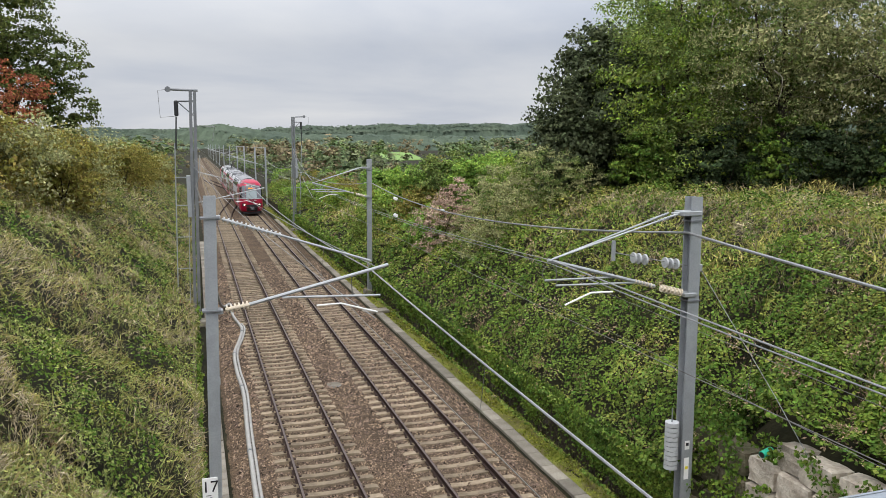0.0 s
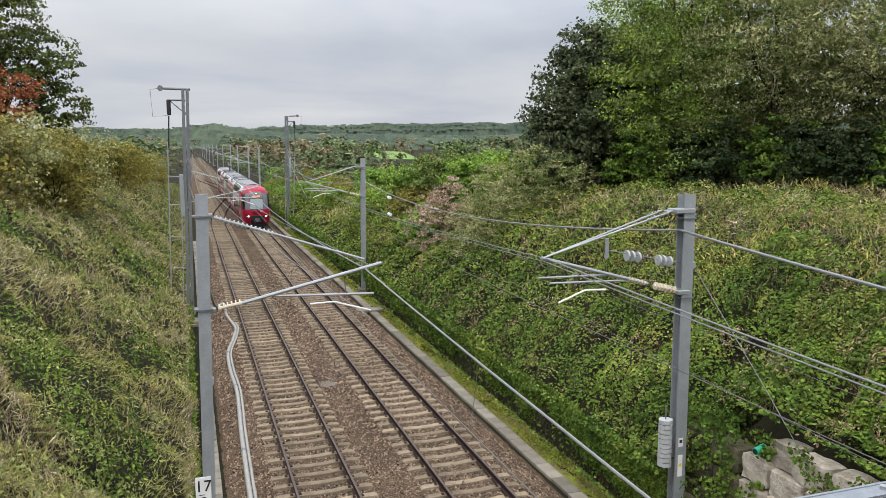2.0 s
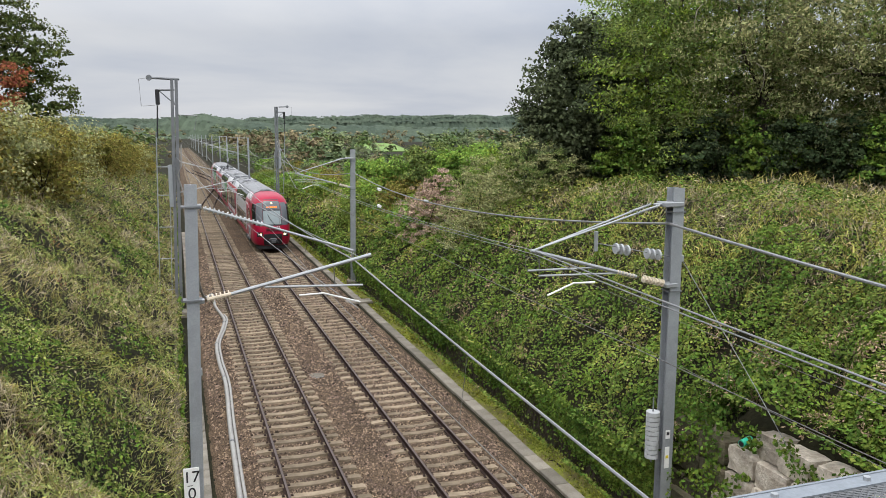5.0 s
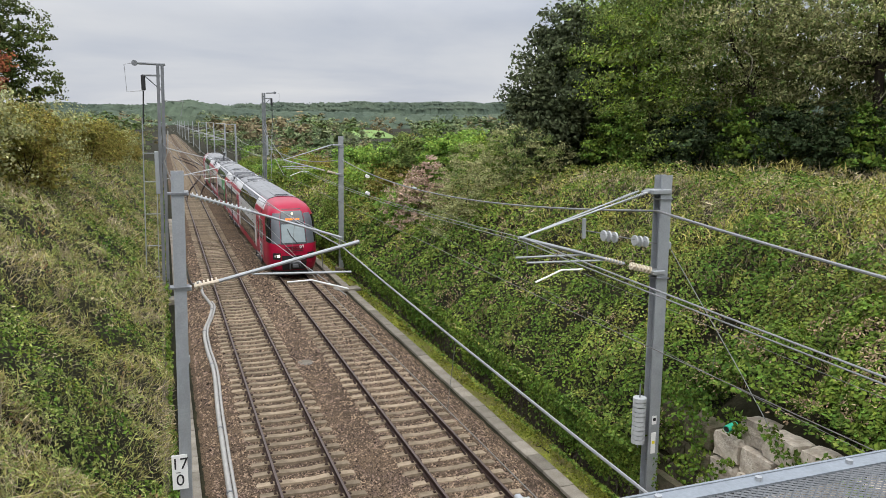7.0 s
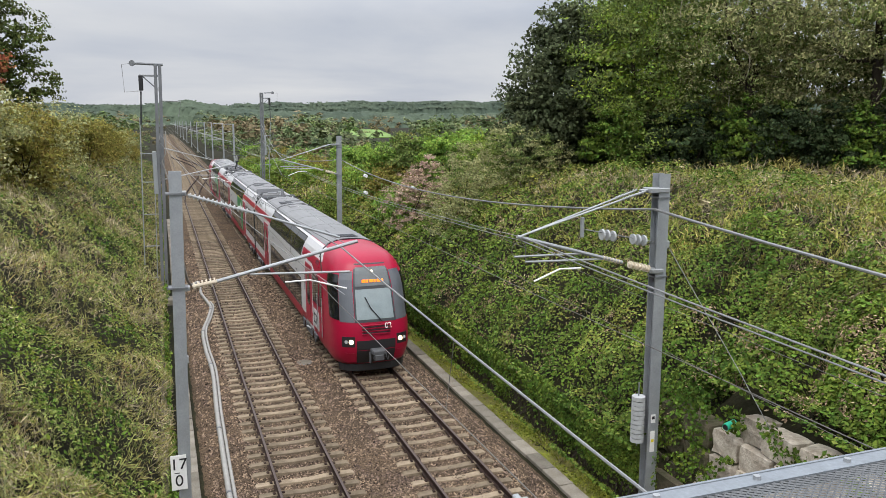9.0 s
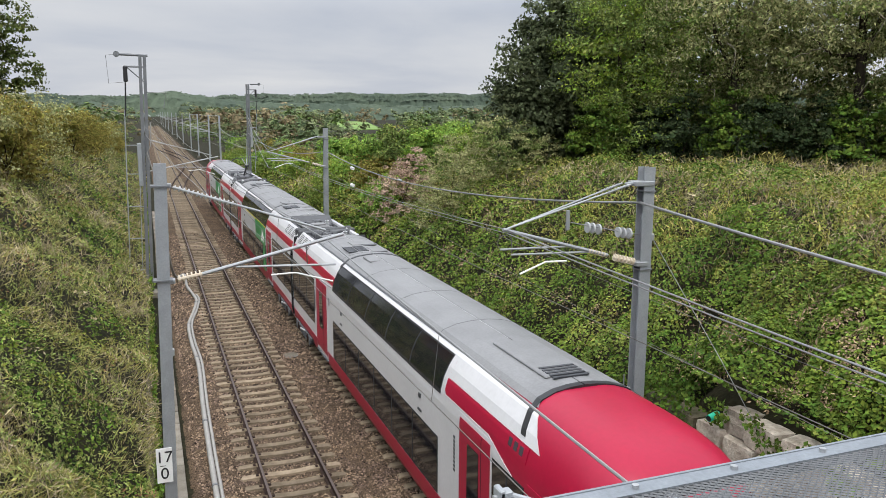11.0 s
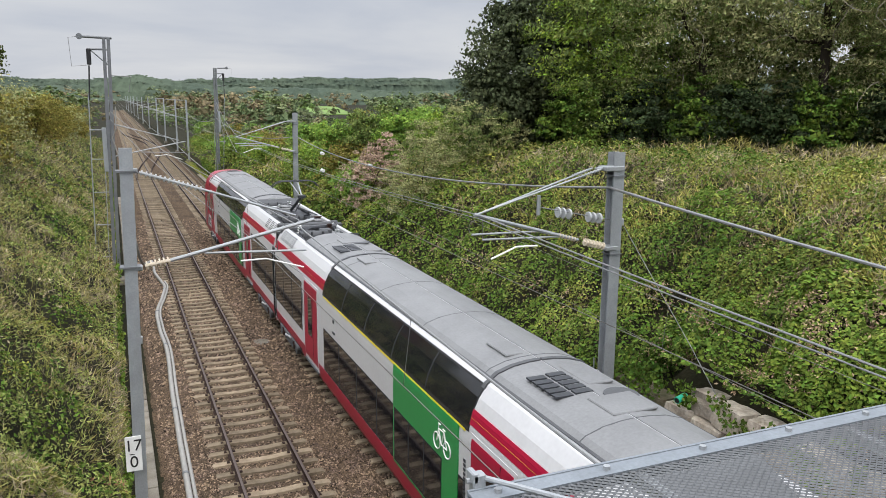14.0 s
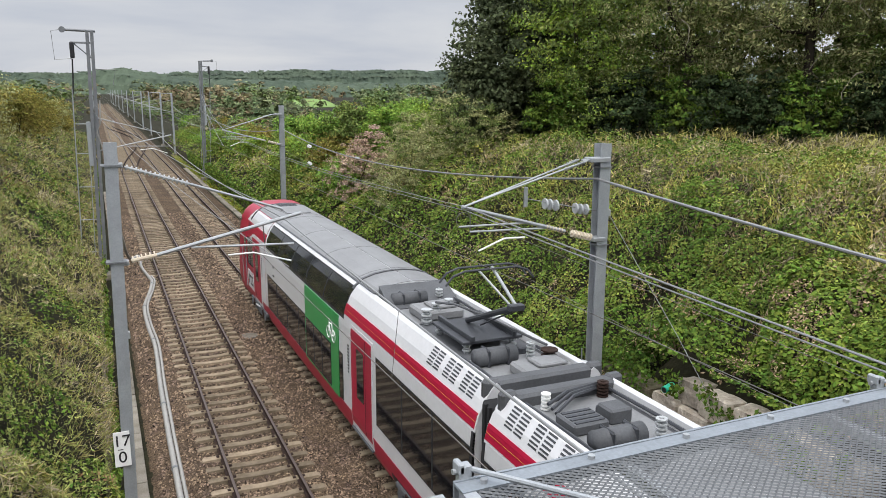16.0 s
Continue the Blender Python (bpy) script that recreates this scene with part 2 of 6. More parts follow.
M["leaf_hedge"] = leafy("hedge_leaves", (0.25, 0.4, 0.075), (0.155, 0.275, 0.055), trans=0.34)
M["leaf_bright"] = leafy("ash_leaves", (0.26, 0.38, 0.06), (0.16, 0.26, 0.04), trans=0.34)
M["leaf_rust"] = leafy("rusty_leaves", (0.348, 0.138, 0.055), (0.246, 0.11, 0.05))
M["leaf_brown"] = leafy("withered_leaves", (0.4, 0.3, 0.19), (0.25, 0.19, 0.11), hue=0.03)
M["leaf_olive"] = leafy("olive_bush_leaves", (0.31, 0.27, 0.065), (0.19, 0.19, 0.045), trans=0.34)


# ---- mesh helpers ----
def link(name, bm, material, parent=None, label="", smooth=False):
    me = bpy.data.meshes.new(name)
    bm.to_mesh(me)
    bm.free()
    me.materials.append(material)
    if smooth:
        me.polygons.foreach_set("use_smooth", [True] * len(me.polygons))
    ob = new(name, me)
    if parent is not None:
        ob.parent = parent
    if label:
        tagged(ob, label=label)
    return ob


def part(name, bm, material, parent, label="", smooth=False):
    return link(name, bm, material, parent, label, smooth)


def share(name, me, parent, m):
    ob = new(name, me)
    ob.parent = parent
    ob.matrix_basis = m
    return ob


def raw(name, verts, faces, material, parent=None, smooth=False):
    me = bpy.data.meshes.new(name)
    me.from_pydata(verts, [], faces)
    me.materials.append(material)
    if smooth:
        me.polygons.foreach_set("use_smooth", [True] * len(me.polygons))
    ob = new(name, me)
    if parent is not None:
        ob.parent = parent
    return ob


def thing(name, m, label, category, group="", kind=""):
    ob = new(name)
    ob.empty_display_size = 0.2
    ob.matrix_basis = m
    return tagged(ob, label, category, group, kind)


def box(bm, cx, cy, cz, sx, sy, sz, bevel=0.0, m=None):
    r = bmesh.ops.create_cube(bm, size=1.0)
    vs = r["verts"]
    for v in vs:
        v.co = Vector((v.co.x * sx + cx, v.co.y * sy + cy, v.co.z * sz + cz))
    if bevel:
        es = list({e for v in vs for e in v.link_edges})
        q = bmesh.ops.bevel(bm, geom=es, offset=bevel, segments=1, affect="EDGES")
        vs = list({v for f in q["faces"] for v in f.verts} | {v for v in vs if v.is_valid})
    if m is not None:
        bmesh.ops.transform(bm, matrix=m, verts=vs)
    return vs


def tube(bm, pts, r, n=8, taper=None):
    """A round bar through the points."""
    pts = [Vector(p) for p in pts]
    rings = []
    for i, p in enumerate(pts):
        d = (pts[min(i + 1, len(pts) - 1)] - pts[max(i - 1, 0)]).normalized()
        a = d.cross(Vector((0, 0, 1)))
        if a.length < 1e-3:
            a = d.cross(Vector((1, 0, 0)))
        a.normalize()
        b = d.cross(a)
        rr = r if taper is None else r + (taper - r) * i / (len(pts) - 1)
        rings.append([bm.verts.new(p + a * rr * math.cos(2 * math.pi * k / n) + b * rr * math.sin(2 * math.pi * k / n)) for k in range(n)])
    for u, v in zip(rings, rings[1:]):
        for k in range(n):
            bm.faces.new((u[k], u[(k + 1) % n], v[(k + 1) % n], v[k]))
    bm.faces.new(rings[0][::-1])
    bm.faces.new(rings[-1])
    return bm


def tubes(pts, r, n=8, taper=None):
    return tube(bmesh.new(), pts, r, n, taper)


def boxes(*rows, bevel=0.0):
    bm = bmesh.new()
    for row in rows:
        box(bm, *row, bevel=bevel)
    return bm


def insulator(a, b, parent, material, r=0.06, n=8, name="insulator"):
    """A rod with ribs between two points."""
    a, b = Vector(a), Vector(b)
    bm = tubes([a, b], r * 0.45, 8)
    for k in range(n):
        c = a.lerp(b, (k + 0.5) / n)
        d = (b - a).normalized() * 0.012
        tube(bm, [c - d, c + d], r, 10)
    return part(name, bm, material, parent)


def leaves(name, P, N, size, material, parent=None, aspect=1.6, tilt=0.8, seed=1, long_axis=None):
    """Many small leaves, each a pointed four-cornered blade, at points P that face about N."""
    rng = np.random.default_rng(seed)
    n = len(P)
    Nn = N + rng.normal(0, tilt, (n, 3))
    Nn /= np.linalg.norm(Nn, axis=1, keepdims=True) + 1e-9
    A = rng.normal(0, 1, (n, 3)) if long_axis is None else long_axis
    A = A - Nn * (A * Nn).sum(1, keepdims=True)
    A /= np.linalg.norm(A, axis=1, keepdims=True) + 1e-9
    B = np.cross(Nn, A)
    s = (size * rng.uniform(0.6, 1.4, n))[:, None]
    V = np.empty((n, 4, 3))
    V[:, 0] = P - A * s * 0.5
    V[:, 1] = P + B * s * 0.5 / aspect - A * s * 0.08
    V[:, 2] = P + A * s * 0.5
    V[:, 3] = P - B * s * 0.5 / aspect - A * s * 0.08
    return quads(name, V, material, parent)


def quads(name, V, material, parent=None):
    n = len(V)
    me = bpy.data.meshes.new(name)
    me.vertices.add(n * 4)
    me.vertices.foreach_set("co", V.astype(np.float32).ravel())
    me.loops.add(n * 4)
    me.loops.foreach_set("vertex_index", np.arange(n * 4, dtype=np.int32))
    me.polygons.add(n)
    me.polygons.foreach_set("loop_start", np.arange(0, n * 4, 4, dtype=np.int32))
    me.update(calc_edges=True)
    me.materials.append(material)
    ob = new(name, me)
    if parent is not None:
        ob.parent = parent
    return ob


# ---- the lie of the land ----
TR = 3.70  # centre of the right-hand track; the left-hand one is at x = 0, rail tops at z = 0


def step(a, b, v):
    k = np.clip((np.asarray(v, float) - a) / (b - a), 0, 1)
    return k * k * (3 - 2 * k)


def rough(x, y, s):
    return (np.sin(x * 1.3 / s + 1.7 * np.sin(y * 0.7 / s)) + np.sin(y * 1.1 / s + 1.3 * np.sin(x * 0.9 / s + 2.0))) * 0.5


def crest_right(y):
    return 6.0 - 2.2 * step(26, 52, y) - 3.0 * step(60, 130, y)


def crest_left(y):
    return 6.4 - 1.6 * step(25, 60, y) - 4.0 * step(70, 160, y)


def land(x, y):
    x, y = np.asarray(x, float), np.asarray(y, float)
    hr = np.clip(0.9 + (x - 7.3) * 0.80, 0, None)
    k = 1 - step(13.0, 14.2, y)
    hr = hr * (1 - k) + np.where(x < 8.3, 0.2, 2.75 + (x - 8.3) * 0.62) * k
    cr = crest_right(y)
    zr = np.where(x > 7.25, np.minimum(hr, cr + (x - 7.3) * 0.02), -0.42)
    zr = zr - np.where(x > 7.25, 0.35 * np.exp(-((hr - cr) / 0.8) ** 2), 0)
    hl = np.clip(0.35 + (-3.45 - x) * 0.92, 0, None)
    cl = crest_left(y)
    zl = np.where(x < -3.4, np.minimum(hl, cl + (-3.4 - x) * 0.03) - 0.35 * np.exp(-((hl - cl) / 0.8) ** 2), -0.42)
    z = np.where(x > 2, zr, zl)
    off = np.clip(np.maximum(x - 7.6, -3.8 - x), 0, 3) / 3
    z = z + off * (0.22 * rough(x, y, 1.4) + 0.1 * rough(x + 9, y, 0.5))
    d = np.hypot(x, y)
    far = step(150, 700, d)
    z = z * (1 - far * 0.8) + far * (4 * rough(x, y, 90.0) - 6) * step(20, 120, np.abs(x - 2))
    return z


def build_ground():
    xs = np.unique(np.concatenate([np.arange(-40, -14, 2.0), np.arange(-14, -3.5, 0.35), [-3.45, -3.4, -3.3], [0, 3.7], [7.1, 7.24, 7.26],
                                   [7.5, 7.75, 8.0, 8.28, 8.32], np.arange(8.6, 20, 0.35), np.arange(20, 50, 2.0), np.geomspace(52, 3500, 26), -np.geomspace(42, 3500, 26)]))
    ys = np.unique(np.concatenate([np.geomspace(60, 4200, 90), np.arange(-30, 60, 0.7), [-800, -300, -100, -60]]))
    X, Y = np.meshgrid(xs, ys)
    Z = land(X, Y)
    nx, ny = len(xs), len(ys)
    v = np.stack([X, Y, Z], -1).reshape(-1, 3).tolist()
    f = [(j * nx + i, j * nx + i + 1, (j + 1) * nx + i + 1, (j + 1) * nx + i) for j in range(ny - 1) for i in range(nx - 1)]
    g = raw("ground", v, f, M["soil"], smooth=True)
    return tagged(g, "weedy earth of a railway cutting and farmland", "ground", kind="structure")


build_ground()


def ridge(name, dist, base, tops, material, label, depth=120, seed=0, teeth=5.0, x0=-3000, x1=3500, n=700):
    """A long wooded rise far away with a crown-by-crown skyline."""
    rng = np.random.default_rng(seed)
    xs = np.linspace(x0, x1, n)
    h = np.interp(xs, *zip(*tops))
    t = sum(np.sin(xs / w + p) * a for w, p, a in ((47, 1, 0.35), (19, 2, 0.25), (150, 4, 0.5))) + rng.normal(0, 0.22, n)
    h = h + t * teeth
    v, f = [], []
    rows = 6
    for k in range(rows):
        u = k / (rows - 1)
        hh = base + (h - base) * np.sin(u * math.pi / 2) + (rng.normal(0, teeth * 0.25, n) if 0 < k else 0)
        v += np.stack([xs, np.full(n, dist) + u * depth + rng.normal(0, depth * 0.03, n), hh], -1).tolist()
    for k in range(rows - 1):
        f += [(k * n + i, k * n + i + 1, (k + 1) * n + i + 1, (k + 1) * n + i) for i in range(n - 1)]
    ob = raw(name, v, f, material, smooth=False)
    tagged(ob, label, "hill", kind="structure")
    V = np.array(v).reshape(rows, n, 3)
    sel = (V[0, :, 0] > -0.5 * dist) & (V[0, :, 0] < 0.85 * dist)
    W = V[1:, sel].reshape(-1, 3)
    P = np.repeat(W, 8, axis=0) + rng.normal(0, 1, (len(W) * 8, 3)) * (dist * 0.003, dist * 0.004, teeth * 0.1) - (0, 0, teeth * 0.3)
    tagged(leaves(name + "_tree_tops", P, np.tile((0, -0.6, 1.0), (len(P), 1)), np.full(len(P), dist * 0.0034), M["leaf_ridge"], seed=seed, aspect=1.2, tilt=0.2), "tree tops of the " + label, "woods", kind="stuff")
    return ob


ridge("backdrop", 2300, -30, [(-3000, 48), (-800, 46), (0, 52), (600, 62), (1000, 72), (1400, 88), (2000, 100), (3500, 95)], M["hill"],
      "long wooded ridge closing the view, tinted blue-green for haze", seed=3, teeth=5)
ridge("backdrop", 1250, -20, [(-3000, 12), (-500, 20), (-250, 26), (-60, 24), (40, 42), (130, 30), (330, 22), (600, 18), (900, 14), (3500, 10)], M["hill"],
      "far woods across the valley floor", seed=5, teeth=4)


# ---- the railway ----
BED = [(-2.45, -0.42), (-1.75, -0.2), (-1.3, -0.165), (-1.0, -0.22), (1.0, -0.225), (1.3, -0.185), (1.85, -0.2), (2.4, -0.185), (2.7, -0.21), (3.7, -0.195), (4.7, -0.21), (5.0, -0.185), (5.35, -0.2), (5.95, -0.40)]


def build_ballast():
    # crowned bed with shoulders, in one sheet
    prof = BED
    px = np.unique(np.concatenate([np.linspace(-2.45, 5.95, 76)]))
    pz = np.interp(px, *zip(*prof))
    ys = np.unique(np.concatenate([np.arange(-5, 70, 0.18), np.geomspace(70, 900, 120)]))
    X, Y = np.meshgrid(px, ys)
    rng = np.random.default_rng(4)
    Z = np.broadcast_to(pz, X.shape) + rng.normal(0, 0.012, X.shape)
    nx, ny = len(px), len(ys)
    v = np.stack([X, Y, Z], -1).reshape(-1, 3).tolist()
    f = [(j * nx + i, j * nx + i + 1, (j + 1) * nx + i + 1, (j + 1) * nx + i) for j in range(ny - 1) for i in range(nx - 1)]
    b = raw("ballast_bed", v, f, M["ballast"])
    return tagged(b, "brown crushed-stone ballast under both tracks", "ballast", kind="structure")


ballast = build_ballast()


def rail_mesh(y0, y1):
    prof = [(-0.07, -0.172), (0.07, -0.172), (0.07, -0.16), (0.012, -0.145), (0.01, -0.05), (0.036, -0.038), (0.036, -0.004), (0.03, 0.0), (-0.03, 0.0), (-0.036, -0.004), (-0.036, -0.038), (-0.01, -0.05), (-0.012, -0.145), (-0.07, -0.16)]
    ys = [y0, y1]
    n = len(prof)
    v = [(x, y, z) for y in ys for x, z in prof]
    f = [(k, (k + 1) % n, n + (k + 1) % n, n + k) for k in range(n)] + [tuple(range(n))[::-1], tuple(range(n, 2 * n))]
    me = bpy.data.meshes.new("rail")
    me.from_pydata(v, [], f)
    me.materials.append(M["rail_rust_shaded"])
    me.materials.append(M["rail_top"])
    me.polygons[7].material_index = 1
    return me


def sleeper_mesh():
    bm = bmesh.new()
    # long concrete tie, dished between the rail seats
    xs = [-1.28, -1.2, -0.95, -0.45, -0.2, 0.2, 0.45, 0.95, 1.2, 1.28]
    zt = [-0.185, -0.15, -0.145, -0.155, -0.175, -0.175, -0.155, -0.145, -0.15, -0.185]
    rings = []
    for x, z in zip(xs, zt):
        rings.append([bm.verts.new((x, y, zz)) for y, zz in ((-0.14, -0.33), (-0.105, z), (0.105, z), (0.14, -0.33))])
    for a, b in zip(rings, rings[1:]):
        for k in range(3):
            bm.faces.new((a[k], a[k + 1], b[k + 1], b[k]))
    bm.faces.new(rings[0][::-1])
    bm.faces.new(rings[-1])
    bmesh.ops.recalc_face_normals(bm, faces=bm.faces)
    me = bpy.data.meshes.new("sleeper")
    bm.to_mesh(me)
    bm.free()
    me.materials.append(M["sleeper"])
    return me


def clip_mesh():
    bm = boxes((0.11, 0, -0.135, 0.07, 0.09, 0.03), (-0.11, 0, -0.135, 0.07, 0.09, 0.03), bevel=0.008)
    me = bpy.data.meshes.new("rail_clip")
    bm.to_mesh(me)
    bm.free()
    me.materials.append(M["rail_rust_shaded"])
    return me


def build_tracks():
    sl, rm, cl = sleeper_mesh(), rail_mesh(-25, 900), clip_mesh()
    rng = np.random.default_rng(7)
    for x, label in ((0.0, "empty running track on pale concrete sleepers"), (TR, "running track that the train uses, concrete sleepers")):
        t = thing("railway_track", pose(x, 0, 0), label, "railway track", group="tracks", kind="structure")
        for s in (-0.752, 0.752):
            share("rail", rm, t, pose(s, 0, 0))
        for k in range(140):
            share("sleeper", sl, t, pose(rng.normal(0, 0.012), 10.2 + 0.6 * k, rng.normal(-0.004, 0.006), 0, 0, rng.normal(0, 0.5)))
        vs = np.array([v.co[:] for v in sl.vertices])
        fs = [tuple(p.vertices) for p in sl.polygons]
        V, F = [], []
        for y in [10.2 - 0.6 * (k + 1) for k in range(50)] + [94.2 + 0.6 * k for k in range(700)]:
            F += [tuple(i + len(V) for i in f) for f in fs]
            V += (vs + (0, y, 0)).tolist()
        tagged(raw("distant_sleepers", V, F, M["sleeper"], t), kind="stuff")
        cv = np.array([v.co[:] for v in cl.vertices])
        cf = [tuple(p.vertices) for p in cl.polygons]
        V, F = [], []
        for k in range(100):
            for s in (-0.752, 0.752):
                F += [tuple(i + len(V) for i in f) for f in cf]
                V += (cv + (s, 10.2 + 0.6 * k, 0)).tolist()
        tagged(raw("rail_clips", V, F, M["rail_rust_shaded"], t), kind="stuff")


build_tracks()


def build_troughs():
    """Concrete cable troughs with separate lids."""
    bm = boxes((0, 0, 0, 0.40, 0.962, 0.10), bevel=0.01)
    lid = bpy.data.meshes.new("trough_lid")
    bm.to_mesh(lid)
    bm.free()
    lid.materials.append(M["concrete"])
    rng = np.random.default_rng(9)
    t = thing("cable_trough", pose(6.26, 0, -0.36), "row of grey concrete cable trough lids beside the track", "cable trough", kind="structure")
    for k in range(90):
        share("trough_lid", lid, t, pose(rng.normal(0, 0.008), 8 + k * 0.98, rng.normal(0, 0.006), 0, rng.normal(0, 0.8), rng.normal(0, 0.4)))
    t2 = thing("cable_trough", pose(-2.74, 0, -0.36), "row of pale concrete cable trough lids at the slope foot", "cable trough", kind="structure")
    for k in range(70):
        y = 8 + k * 0.98
        x = 0.12 * step(28, 36, y) - 0.02 * rough(0, y, 4)
        share("trough_lid", lid, t2, pose(float(x), y, rng.normal(0, 0.006), 0, rng.normal(0, 0.8), rng.normal(0, 0.4)))


build_troughs()


def build_verge():
    """Mossy strip between the trough and the wall."""
    ys = np.arange(6, 118, 0.5)
    xs = np.linspace(6.44, 7.23, 7)
    X, Y = np.meshgrid(xs, ys)
    Z = -0.405 + 0.02 * rough(X * 3, Y, 0.5) + 0.05 * step(6.9, 7.2, X)
    nx = len(xs)
    f = [(j * nx + i, j * nx + i + 1, (j + 1) * nx + i + 1, (j + 1) * nx + i) for j in range(len(ys) - 1) for i in range(nx - 1)]
    g = raw("verge", np.stack([X, Y, Z], -1).reshape(-1, 3).tolist(), f, M["moss"], smooth=True)
    tagged(g, "mossy yellow-green earth strip beside the trough", "verge", kind="structure")


build_verge()


# ---- plants ----
def norm_land(x, y):
    e = 0.15
    dx, dy = (land(x + e, y) - land(x - e, y)) / (2 * e), (land(x, y + e) - land(x, y - e)) / (2 * e)
    dx, dy = np.clip(dx, -1.1, 1.1), np.clip(dy, -1.1, 1.1)
    n = np.stack([-dx, -dy, np.ones_like(dx)], -1)
    return n / np.linalg.norm(n, axis=1, keepdims=True)


def cells(x, y, cell, seed, h0, h1, spread=0.95):
    """Mounds at jittered places: the height over each point, and the number of the mound that covers it."""
    best, who = np.zeros(len(x)), np.zeros(len(x))
    ci, cj = np.floor(x / cell), np.floor(y / cell)
    for di in (-1, 0, 1):
        for dj in (-1, 0, 1):
            i, j = ci + di, cj + dj
            r1, r2, r3, r4 = [np.mod(np.sin(i * 127.1 + j * 311.7 + seed * q) * 43758.5453, 1.0) for q in (1.7, 3.3, 5.9, 8.1)]
            d2 = ((x - (i + r1) * cell) ** 2 + (y - (j + r2) * cell) ** 2) / (cell * spread * (0.65 + 0.5 * r4)) ** 2
            h = (h0 + (h1 - h0) * r3) * np.sqrt(np.clip(1 - d2, 0, 1))
            k = h > best
            best, who = np.where(k, h, best), np.where(k, r4, who)
    return best, who


def near_y(rng, n, y0, y1):
    """Places along the cutting, thicker near the bridge."""
    u = rng.uniform(0, 1, n)
    return 1.0 / (1 / (y0 + 4) + u * (1 / (y1 + 4) - 1 / (y0 + 4))) - 4


def mounds(x, y, seed, tall=0.95):
    """Height of the cover, number of its mound, and the way that its surface faces."""
    def top(a, b):
        big, who = cells(a, b, 1.3, seed, 0.15, tall)
        mid, who2 = cells(a, b, 0.5, seed + 5, 0.05, 0.42)
        return big + mid, np.mod(who * 3.7 + who2 * 1.9, 1.0)
    h, who = top(x, y)
    e = 0.08
    gx, gy = (top(x + e, y)[0] - h) / e, (top(x, y + e)[0] - h) / e
    N = norm_land(x, y)
    G = N - np.stack([gx, gy, np.zeros_like(gx)], -1) * 0.8
    return h, who, G / np.linalg.norm(G, axis=1, keepdims=True), N


def cover(name, label, P, G, size, material, seed, aspect=1.5, tilt=0.5, blade=False, category="ground plants", lean=None):
    rng = np.random.default_rng(seed)
    ax = None
    if blade:
        ax = np.array((0, 0, 0.8)) + rng.normal(0, 0.33, (len(P), 3)) + (lean if lean is not None else 0)
        G = rng.normal(0, 1, (len(P), 3))
    ob = leaves(name, P, G + (np.array((0, 0, 0.35)) if not blade else 0), size, material, aspect=aspect, tilt=tilt if not blade else 0.1, seed=seed + 1, long_axis=ax)
    return tagged(ob, label, category, kind="stuff")


